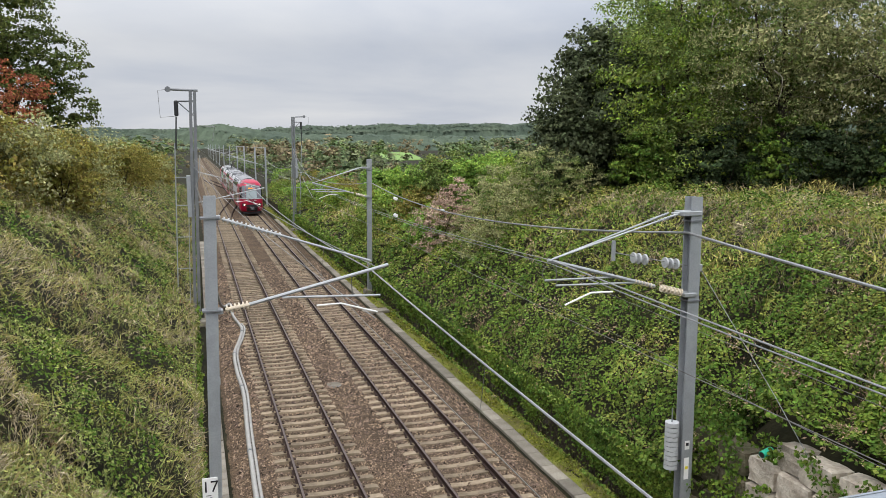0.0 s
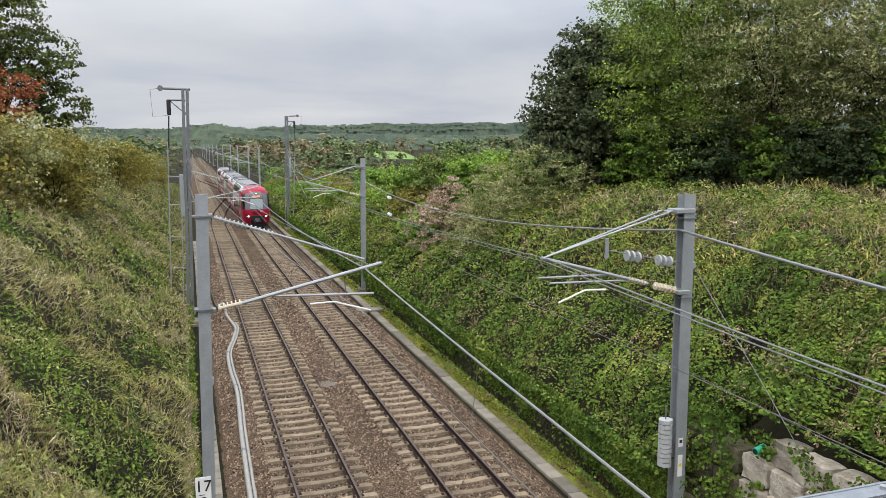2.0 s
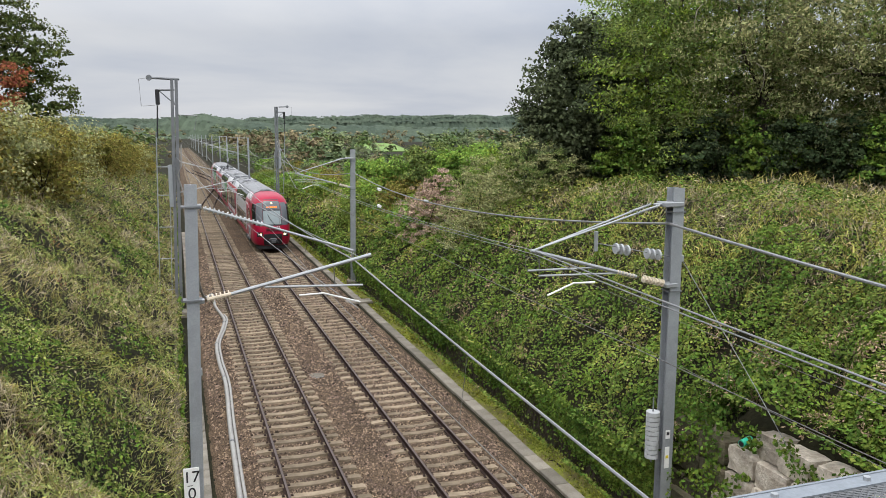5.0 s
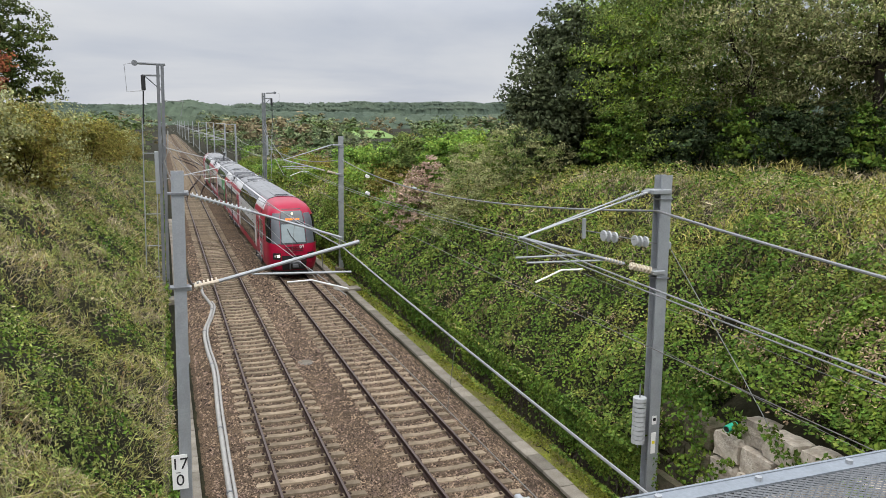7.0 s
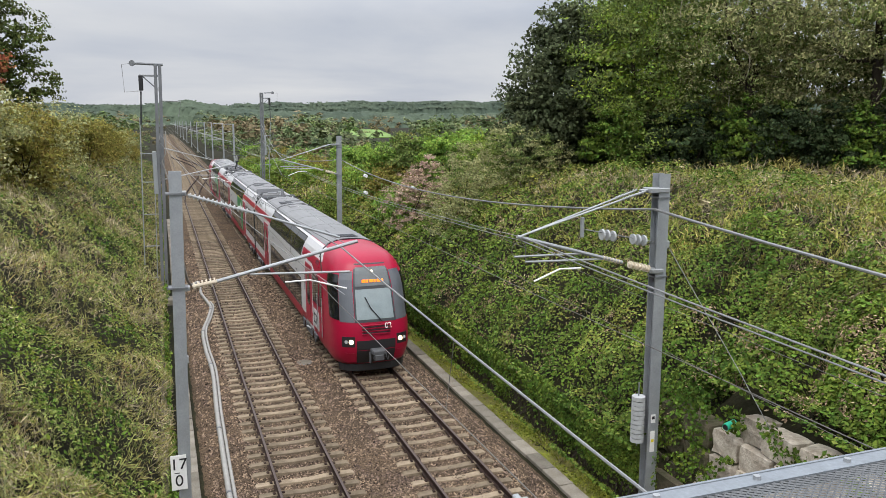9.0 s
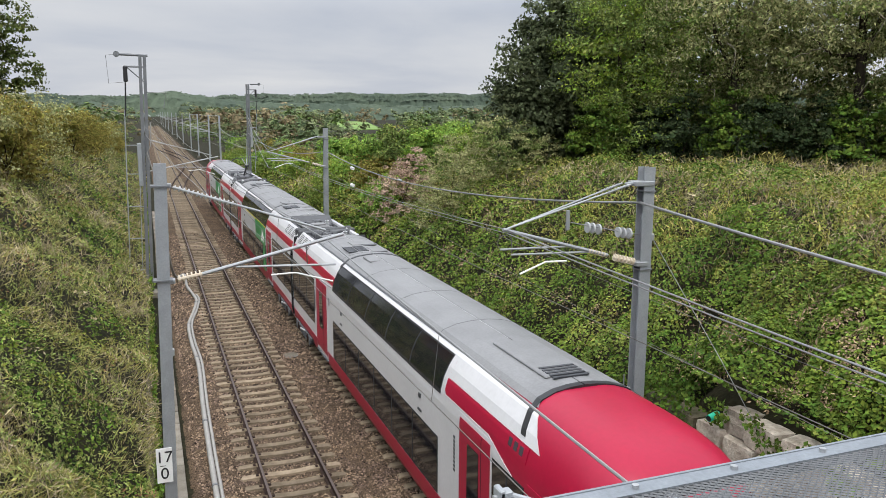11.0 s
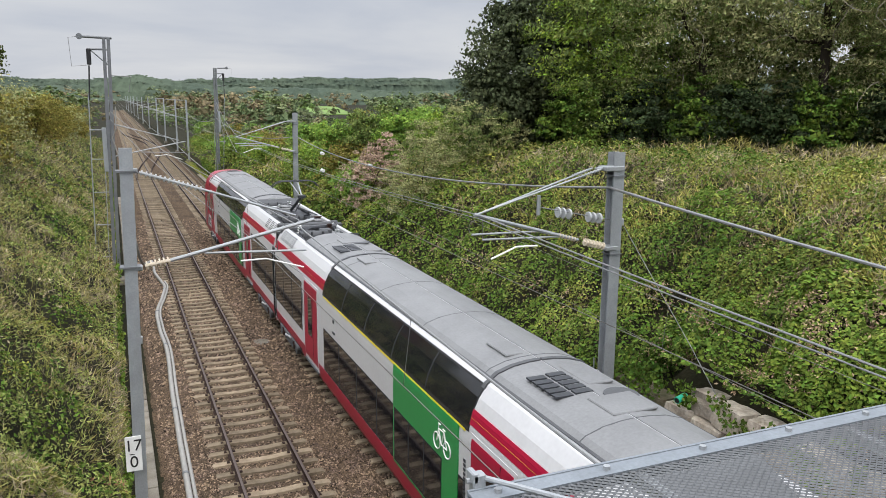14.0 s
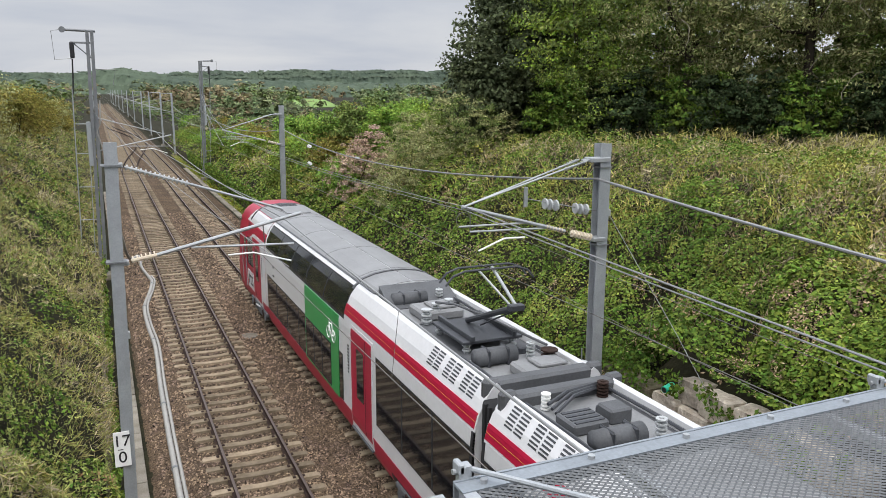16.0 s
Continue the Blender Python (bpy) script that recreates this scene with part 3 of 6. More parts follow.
def slope_right():
    rng = np.random.default_rng(21)
    n = 265000
    y = near_y(rng, n, 7, 130)
    x = 7.05 + rng.uniform(0, 1, n) * (5.5 + (crest_right(y) - 0.9) / 0.8)
    h, who, G, N = mounds(x, y, 3)
    hollow = rng.uniform(0, 1, n) < step(0.08, 0.42, h) * 0.9 + 0.1
    thin = ((x - 7.3) * 0.8 + 0.9 - crest_right(y) < -0.5 + 0.6 * rough(x, y, 0.9)) | (rng.uniform(0, 1, n) < 0.5)
    keep = hollow & thin & ((y > 14.2) | (x > 8.36 + 0.06 * rough(y, y, 0.4)))
    x, y, h, who, G, N = x[keep], y[keep], h[keep], who[keep], G[keep], N[keep]
    n = len(x)
    depth = np.where(rng.uniform(0, 1, n) < 0.72, rng.uniform(0.0, 0.09, n), rng.uniform(0.05, 0.5, n))
    far = np.clip((y + 8) / 29, 1.0, 2.2)
    P = np.stack([x, y, land(x, y)], -1) + N * np.clip(h - depth * far, 0.02, None)[:, None]
    up = (x - 7.3) * 0.8 + 0.9 - crest_right(y)
    # which plant grows on which mound
    wide = 0.5 + 0.5 * rough(x + 9, y - 5, 2.6)
    sunny = step(-4.2, -0.6, up) * 0.55 + 0.45 * wide
    mix = np.mod(who * 5.3, 1.0) * 0.55 + sunny * 0.45 + rng.normal(0, 0.09, n)
    brown = (np.mod(who * 9.1, 1.0) < 0.09 + 0.28 * (1 - step(10, 15, y))) & (rng.uniform(0, 1, n) < 0.62) | (rng.uniform(0, 1, n) < 0.03)
    yel = (mix > 0.70) & ~brown
    pale = (mix > 0.47) & ~yel & ~brown
    iv = ~yel & ~brown & ~pale
    size = 0.088 * far
    cover("ivy_cover", "dark green ivy and bramble leaves over the slope", P[iv], G[iv], size[iv] * 1.12, M["ivy"], 31)
    cover("nettle_cover", "fresh green nettle and bindweed mounds on the slope", P[pale], G[pale], size[pale], M["weed"], 30)
    cover("bramble_cover", "yellow-green bramble patches", P[yel], G[yel], size[yel] * 0.9, M["bramble"], 32)
    cover("dead_leaves", "brown withered bramble and dock patches", P[brown], G[brown], size[brown] * 0.85, M["leaf_brown"], 33, aspect=2.4, tilt=0.8)
    # ivy hanging over the low wall at the slope foot, with bare stems between
    m = 52000
    yy = near_y(rng, m, 9, 100)
    hh, ww = cells(yy, yy * 0.0 + 3.0, 0.9, 8, 0.3, 1.0, 1.1)
    drop = 1.15 - (0.35 + 0.85 * hh)
    zz = rng.uniform(-0.3, 1.45, m)
    xx = 7.22 - rng.uniform(-0.05, 0.10, m) - 0.34 * hh * np.clip((zz - drop + 0.3), 0, 0.7)
    keep = (yy > 13.9) & (rng.uniform(0, 1, m) < 0.14 + 0.86 * step(-0.25, 0.25, zz - drop))
    P = np.stack([xx, yy, zz], -1)[keep]
    far = np.clip((yy[keep] + 8) / 27, 1, 3)
    tagged(leaves("wall_ivy", P, np.tile((-1.0, -0.25, 0.5), (len(P), 1)), 0.088 * far, M["ivy"], tilt=0.55, seed=35), "ivy hanging over a low retaining wall", "ivy", kind="stuff")
    m = 5200
    yy = near_y(rng, m, 10, 70)
    P = np.stack([7.17 + rng.uniform(-0.05, 0.05, m), yy, rng.uniform(-0.3, 0.7, m)], -1)[yy > 13.9]
    ax = np.array((0, 0, 1.0)) + rng.normal(0, 0.3, (len(P), 3))
    tagged(leaves("wall_stems", P, np.tile((-1.0, -0.2, 0.1), (len(P), 1)), np.full(len(P), 0.5), M["bark"], aspect=18, tilt=0.3, seed=34, long_axis=ax), "bare brown ivy stems on the wall", "ivy", kind="stuff")
    # grass along the crest, in leaning tufts
    m = 115000
    yy = near_y(rng, m, 6, 75)
    xx = 7.3 + (crest_right(yy) - 1.7) / 0.8 + rng.uniform(-1.5, 15.0, m)
    hh, ww = cells(xx, yy, 0.7, 14, 0.15, 0.55)
    ok = rng.uniform(0, 1, m) < 0.25 + 1.5 * hh
    ln = np.stack([np.cos(ww * 40), np.sin(ww * 40), np.zeros(m)], -1) * 0.55
    P = np.stack([xx, yy, land(xx, yy) + rng.uniform(0.1, 1.0, m) * (0.25 + 1.2 * hh)], -1)
    dry = ok & (np.mod(ww * 7, 1.0) + rng.normal(0, 0.15, m) < 0.45)
    ok = ok & ~dry
    f = np.clip((yy + 6) / 30, 1, 2.4)
    cover("crest_hay", "straw-coloured grass heads along the slope top", P[dry], None, 0.30 * f[dry], M["straw"], 37, aspect=11, blade=True, lean=ln[dry])
    cover("crest_grass", "tall yellowing grass along the top of the slope", P[ok], None, 0.30 * f[ok], M["grass_yellow"], 36, aspect=10, blade=True, lean=ln[ok])
    # moss and grass strip by the trough
    m = 30000
    yy = near_y(rng, m, 8, 110)
    xx = 6.46 + 0.76 * rng.uniform(0, 1, m) ** 0.8
    P = np.stack([xx, yy, np.full(m, -0.42) + rng.uniform(0, 0.12, m) * (0.4 + (xx - 6.46))], -1)
    keep = rng.uniform(0, 1, m) < 0.55 + 0.45 * rough(xx * 2, yy, 0.7)
    tagged(leaves("verge_grass", P[keep], rng.normal(0, 0.7, (keep.sum(), 3)) + (0, 0, 0.8), 0.09 * np.clip((yy[keep] + 6) / 26, 1, 3), M["verge"], aspect=3.5, tilt=0.4, seed=38), "short mossy grass strip beside the trough", "grass", kind="stuff")


def slope_left():
    rng = np.random.default_rng(41)
    n = 250000
    y = near_y(rng, n, 4, 140)
    x = -3.2 - rng.uniform(0, 1, n) * (4.5 + (crest_left(y) - 0.3) / 0.92)
    h, who, G, N = mounds(x, y, 9, 0.9)
    edge = np.clip((-3.1 - x) / 0.7, 0.2, 1)
    h = h * edge
    keep = rng.uniform(0, 1, n) < step(0.06, 0.36, h) * 0.85 + 0.15
    x, y, h, who, G, N = x[keep], y[keep], h[keep], who[keep], G[keep], N[keep]
    n = len(x)
    far = np.clip((y + 8) / 29, 1.0, 2.2)
    depth = np.where(rng.uniform(0, 1, n) < 0.7, rng.uniform(0.0, 0.1, n), rng.uniform(0.05, 0.5, n))
    P = np.stack([x, y, land(x, y)], -1) + N * np.clip(h - depth * far, 0.02, None)[:, None]
    # patches of one plant some metres wide, broken up mound by mound
    big = 0.5 + 0.5 * rough(x + 3, y * 0.8, 1.5)
    v = 0.5 * np.mod(who * 6.7, 1.0) + 0.5 * big + rng.normal(0, 0.07, n)
    foot = step(-5.2, -3.6, x)
    v = v + 0.16 * foot
    dark = v < 0.27
    weed = (v >= 0.27) & (v < 0.56)
    grass = (v >= 0.56) & (v < 0.69)
    straw = (v >= 0.69) & (rng.uniform(0, 1, n) < 0.75)
    rust = (np.mod(who * 11.3, 1.0) < 0.06) & (rng.uniform(0, 1, n) < 0.6)
    yel = (np.mod(who * 13.9, 1.0) < 0.13) & weed
    grass = grass | ((v >= 0.69) & ~straw)
    ln = np.stack([np.cos(who * 50) + 0.7, np.sin(who * 50), -0.2 + 0 * x], -1) * 0.7
    ok = ~rust
    cover("nettle_cover", "dark green nettle and bramble clumps on the slope", P[dark & ok], G[dark & ok], 0.098 * far[dark & ok], M["ivy"], 50, aspect=1.7)
    w = weed & ok & ~yel
    cover("weed_cover", "soft green weeds and young shoots", P[w], G[w], 0.085 * far[w], M["weed_soft"], 51, aspect=2.6, tilt=0.7)
    cover("ragwort_cover", "yellow-green ragwort among the weeds", P[yel & ok], G[yel & ok], 0.075 * far[yel & ok], M["bramble"], 57, aspect=1.8, tilt=0.7)
    g = grass & ok
    cover("slope_grass", "long rough grass leaning down the slope", P[g], None, 0.27 * far[g] ** 0.8, M["grass"], 52, aspect=13, blade=True, lean=ln[g])
    d = straw & ok
    cover("dry_grass", "bleached dry grass tufts leaning over", P[d], None, 0.27 * far[d] ** 0.8, M["straw"], 53, aspect=16, blade=True, lean=ln[d])
    cover("dock_cover", "rusty dock and withered stems", P[rust], G[rust], 0.085 * far[rust], M["leaf_rust_dull"], 55, aspect=2.6, tilt=0.8)
    # overhanging growth at the slope foot
    m = 15000
    yy = near_y(rng, m, 6, 90)
    hh, ww = cells(yy, yy * 0 + 1.0, 0.8, 18, 0.2, 1.0, 1.0)
    zz = rng.uniform(-0.4, 0.85, m)
    k = rng.uniform(0, 1, m) < 0.2 + 0.8 * step(0.9 - hh, 1.2 - hh, zz + 0.4)
    P = np.stack([-3.36 + rng.uniform(0, 0.1, m) + 0.3 * hh * np.clip(zz + 0.2, 0, 1), yy, zz], -1)[k]
    tagged(leaves("foot_weeds", P, np.tile((1.0, -0.2, 0.5), (len(P), 1)), 0.10 * np.clip((yy[k] + 6) / 26, 1, 3), M["ivy"], tilt=0.7, seed=56), "creepers hanging over the foot of the slope", "ivy", kind="stuff")


def shoots(name, label, spots, per, size, material, seed, aspect, category="ground plants"):
    """Upright shoots: a stem with leaves up its length. spots of (x, y, height, number of stems)."""
    rng = np.random.default_rng(seed)
    P, N, A, SV, S = [], [], [], [], []
    for x, y, h, stems in spots:
        for k in range(stems):
            bx, by = x + rng.normal(0, 0.28), y + rng.normal(0, 0.28)
            foot = np.array((bx, by, float(land(bx, by))))
            tip = np.array((rng.normal(0, 0.22), rng.normal(0, 0.22), h * rng.uniform(0.7, 1.15)))
            u = rng.uniform(0.25, 1.0, per)
            a = rng.uniform(0, 6.28, per)
            out = np.stack([np.cos(a), np.sin(a), np.full(per, 0.75)], -1)
            s = size * (1.15 - 0.5 * u) * max(1.0, (y + 6) / 30)
            P.append(foot + tip * u[:, None] + out * s[:, None] * 0.45)
            A.append(out + rng.normal(0, 0.15, (per, 3)))
            N.append(np.stack([-np.cos(a) * 0.7, -np.sin(a) * 0.7, np.ones(per)], -1))
            S.append(s)
            w = 0.006
            SV.append([foot + (w, 0, 0), foot - (w, 0, 0), foot + tip - (w * 0.3, 0, 0), foot + tip + (w * 0.3, 0, 0)])
    P, N, A, S = [np.concatenate(q) for q in (P, N, A, S)]
    t = tagged(leaves(name, P, N, S, material, seed=seed, aspect=aspect, tilt=0.25, long_axis=A), label, category, kind="stuff")
    quads("stems", np.array(SV), M["stem"], t)


def clumps(name, label, spots, per, size, material, seed, aspect=1.8, blade=False, category="ground plants"):
    """Separate tufts and mounds: spots of (x, y, radius, height)."""
    rng = np.random.default_rng(seed)
    P, N = [], []
    for x, y, r, h in spots:
        e = rng.normal(0, 1, (per, 3))
        e /= np.linalg.norm(e, axis=1, keepdims=True)
        e[:, 2] = np.abs(e[:, 2])
        q = e * rng.uniform(0.35, 1.0, (per, 1)) * (r, r, h)
        P.append(q + (x, y, float(land(x, y))))
        N.append(e + (0, 0, 0.5))
    P, N = np.concatenate(P), np.concatenate(N)
    ax = (np.array((0, 0, 1.0)) + N * 0.5 * (1, 1, 0)) if blade else None
    far = np.clip((P[:, 1] + 6) / 26, 1, 2.6)
    if blade:
        N = rng.normal(0, 1, N.shape)
    tagged(leaves(name, P, N, size * far, material, seed=seed, aspect=aspect, tilt=0.6 if not blade else 0.1, long_axis=ax), label, category, kind="stuff")


def tufts():
    rng = np.random.default_rng(61)

    def right(n, y0, y1):
        y = near_y(rng, n, y0, y1)
        x = 7.6 + rng.uniform(0, 1, n) * ((crest_right(y) - 0.9) / 0.8 + 2)
        return [(a, b) for a, b in zip(x, y) if not (b < 14.2 and a < 8.9)]

    def left(n, y0, y1):
        y = near_y(rng, n, y0, y1)
        x = -3.7 - rng.uniform(0, 1, n) * ((crest_left(y) - 0.3) / 0.92 + 1)
        return list(zip(x, y))

    shoots("nettle_shoots", "upright nettle shoots standing out of the ivy", [(a, b, rng.uniform(0.5, 0.95), 5) for a, b in right(110, 9, 60)], 22, 0.10, M["weed"], 72, 2.2)
    clumps("withered_tufts", "brown withered stems on the slope", [(a, b, rng.uniform(0.2, 0.45), rng.uniform(0.5, 0.9)) for a, b in right(46, 8, 60)], 120, 0.13, M["leaf_brown"], 73, aspect=7, blade=True)
    shoots("weed_shoots", "tall green weeds standing in the grass", [(a, b, rng.uniform(0.6, 1.2), 6) for a, b in left(150, 6, 60)], 24, 0.11, M["weed_soft"], 74, 2.8)
    shoots("willow_shoots", "grey-green willow shoots with narrow leaves", [(a, b, rng.uniform(0.7, 1.2), 6) for a, b in left(34, 6, 45)], 30, 0.15, M["leaf_willow"], 75, 5.5)
    clumps("hay_tufts", "bleached seed heads and hay tufts", [(a, b, rng.uniform(0.25, 0.55), rng.uniform(0.5, 0.9)) for a, b in left(80, 6, 60)], 170, 0.22, M["straw"], 76, aspect=16, blade=True)
    clumps("yarrow_heads", "flat pale flower heads of yarrow", [(a, b, 0.3, 0.95) for a, b in left(16, 9, 34)], 26, 0.10, M["straw"], 77, aspect=1.3)
    # dense willow shoots close to the bridge
    shoots("willow_shoots", "pale willow shoots with long leaves near the bridge", [(-5.0 - 0.55 * (k % 4), 8.6 + 0.62 * k, 1.15, 7) for k in range(7)], 46, 0.2, M["leaf_willow"], 79, 5.5)


slope_right()
slope_left()
tufts()


def foliage(blobs, n, rng, clump=0.55, fill=0.3, per=46):
    """Points, outward directions and relative sizes of leaves in sprays over the crown's lobes; fewer and larger ones inside."""
    P, N, S = [], [], []
    vol = np.array([b[3] * b[4] * b[5] for b in blobs]) ** (2 / 3)
    for b, share_ in zip(blobs, vol / vol.sum()):
        c, r = np.array(b[:3]), np.array(b[3:6])
        m = max(4, int(n * share_ / per))
        d = rng.normal(0, 1, (m, 3))
        d /= np.linalg.norm(d, axis=1, keepdims=True)
        inner = rng.uniform(0, 1, m) < fill * 0.45
        rad = np.where(inner, rng.uniform(0.4, 0.8, m), rng.uniform(0.84, 1.14, m))
        cc = c + d * r * rad[:, None]
        cr = clump * rng.uniform(0.45, 1.15, m) * (r.mean() ** 0.5)
        e = rng.normal(0, 1, (m, per, 3))
        e /= np.linalg.norm(e, axis=2, keepdims=True)
        # each spray is a flattened dome that faces outward and up
        P.append((cc[:, None] + e * cr[:, None, None] * (1, 1, 0.5) * rng.uniform(0.35, 1.0, (m, per, 1)) - (0, 0, 1) * (np.abs(e[..., :2]) ** 2).sum(2, keepdims=True) * cr[:, None, None] * 0.25).reshape(-1, 3))
        N.append((e * 0.55 + d[:, None] * 0.45 + (0, 0, 0.45)).reshape(-1, 3))
        S.append(np.repeat(np.where(inner, 1.45, 0.85), per))
    return np.concatenate(P), np.concatenate(N), np.concatenate(S)


def tree(name, label, x, y, blobs, n, size, material, seed, trunk=0.22, group="", droop=False, category="tree", clump=0.55, fill=0.4, second=None, aspect=1.5, twigs=0):
    """blobs: lobes of the crown (dx, dy, z over the root, rx, ry, rz)."""
    rng = np.random.default_rng(seed)
    z0 = float(land(x, y)) - 0.15
    t = thing(name, pose(x, y, z0), label, category, group)
    top = max(b[2] for b in blobs)
    bm = bmesh.new()
    fork = Vector((0.1, 0.05, top * 0.35))
    tube(bm, [(0, 0, -0.1), (0.04, 0, top * 0.15), fork], trunk, 8, trunk * 0.7)
    part("trunk", bm, M["bark"], t, smooth=True)
    for b in blobs:
        end = Vector(b[:3])
        mid = fork.lerp(end, 0.5) + Vector((rng.normal(0, 0.2), rng.normal(0, 0.2), 0.3))
        part("limb", tubes([fork, mid, end + Vector((0, 0, b[5] * 0.5))], trunk * 0.55, 6, trunk * 0.12), M["bark"], t, smooth=True)
    if twigs:
        for k in range(twigs):
            b = blobs[k % len(blobs)]
            d = Vector((rng.normal(-0.4, 0.7), rng.normal(-0.5, 0.6), rng.normal(0.1, 0.5))).normalized()
            p = Vector((b[0] + d.x * b[3] * 0.75, b[1] + d.y * b[4] * 0.75, b[2] + d.z * b[5] * 0.8))
            pts = [p]
            for q in range(5):
                d = (d + Vector((rng.normal(0, 0.45), rng.normal(0, 0.45), -0.22 + rng.normal(0, 0.3)))).normalized()
                pts.append(pts[-1] + d * 0.36)
            part("twig", tubes(pts, 0.028, 4, 0.012), M["twig"], t)
    P, N, S = foliage(blobs, int(n * 0.66), rng, clump, fill)
    P[:, 2] = np.maximum(P[:, 2], 0.05)
    S = S * size
    ax = None
    if droop:
        ax = np.array((0, 0, -0.6)) + rng.normal(0, 0.75, (len(P), 3))
    if second:
        # whole sprays of the second kind
        k = np.repeat(rng.uniform(0, 1, len(P) // 46) < second[1], 46)
        leaves("crown", P[~k], N[~k], S[~k], material, t, seed=seed, long_axis=None if ax is None else ax[~k], aspect=aspect)
        leaves("crown", P[k], N[k], S[k], second[0], t, seed=seed + 1, long_axis=None if ax is None else ax[k], aspect=aspect)
    else:
        leaves("crown", P, N, S, material, t, seed=seed, long_axis=ax, aspect=aspect)
    return t


def right_trees():
    tree("maple_tree", "dark purple-green maple with a dense low crown", 17.5, 37.5,
         [(0, 0, 5.6, 2.9, 2.9, 3.0), (-1.6, -0.3, 3.6, 2.2, 2.2, 2.0), (1.2, 0, 3.0, 2.6, 2.4, 2.6), (0.6, 0.2, 8.0, 2.2, 2.0, 2.0), (-0.4, 0, 1.6, 2.2, 2.0, 1.5)],
         62000, 0.23, M["leaf_dark"], 61, 0.3, "trees on the slope top", fill=0.5)
    tree("ash_tree", "light green ash rising behind the maple", 24.2, 44.0,
         [(0, 0, 10.5, 3.2, 3.2, 3.2), (-2.2, 0, 8.2, 2.6, 2.6, 2.6), (2, 0, 8.5, 3.2, 3, 3.2), (1, 0, 5, 4, 3, 3)], 46000, 0.18, M["leaf_bright"], 62, 0.28, "trees on the slope top")
    tree("willow_tree", "tall willow with hanging grey-green twigs", 20.3, 34.0,
         [(0, 0, 9.5, 3.2, 3, 3.4), (-1.5, -0.5, 6.4, 2.8, 2.6, 2.8), (2, -0.5, 6.5, 3.2, 2.8, 3.2), (0.3, -1, 3.2, 3.4, 2.6, 2.6), (1.5, 0, 12, 3, 3, 2.8)],
         76000, 0.16, M["leaf_mid"], 63, 0.3, "trees on the slope top", second=(M["leaf_bright"], 0.4), aspect=2.0)
    for k, (x, y, s, m2, rs) in enumerate(((24.0, 31.0, 1.05, "leaf_willow", 64), (27.6, 27.0, 1.1, "leaf_willow", 65), (30.5, 22.5, 1.05, "leaf_willow", 66), (33.5, 18.0, 1.0, "leaf_willow", 67))):
        tree("willow_tree", "tall willow with hanging olive-green twigs", x, y,
             [(0, 0, 10.5 * s, 3.6, 3.2, 3.6), (-2.4, -0.6, 7.6 * s, 3, 2.8, 3.2), (2.2, -0.4, 7.8 * s, 3.2, 2.8, 3.2), (-1.6, 1.6, 4.0 * s, 3.0, 2.0, 3.4), (1.8, 1.8, 4.0 * s, 3.0, 2.0, 3.4), (0.2, -1.8, 6.6 * s, 3.0, 2.0, 2.2), (0, 0, 13.5 * s, 3.4, 3.2, 2.6)],
             76000, 0.16, M[m2], rs, 0.3, "trees on the slope top", droop=True, aspect=2.4, second=(M["leaf_mid"], 0.3), clump=0.62, fill=0.5, twigs=26)
    # Added backing row that closes the sky gaps seen through the willows.
    for k, (x, y) in enumerate(((25.5, 39.5), (30.0, 35.0), (34.0, 29.5), (37.5, 23.5), (40.5, 17.0))):
        tree("backing_tree", "dark green backing tree added to close sky gaps", x, y, [(0, 0, 8.5, 3.8, 3.0, 4.0), (-2.2, 0, 4.2, 3.2, 2.6, 3.4), (2.0, 0, 4.0, 3.2, 2.6, 3.4), (0, 0, 1.8, 4.0, 2.6, 1.8)],
             14000, 0.42, M["leaf_mid"], 70 + k, 0.25, "trees on the slope top", clump=0.7, fill=0.5)
    # Most shrubs take the darkened leaves, which paint the shade under the canopy.
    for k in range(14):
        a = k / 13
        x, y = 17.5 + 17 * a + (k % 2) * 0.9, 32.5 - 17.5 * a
        tree("understorey_shrub", "ivy-grown shrub under the trees, mostly coloured dark for shade", x, y, [(0, 0, 1.3, 1.7, 1.4, 1.3), (0.6, 0.5, 2.4, 1.5, 1.3, 1.3)], 6500, 0.18,
             M["leaf_shade"] if k % 3 else M["ivy"], 80 + k, 0.06, "shrubs under the trees", category="shrub", clump=0.4)


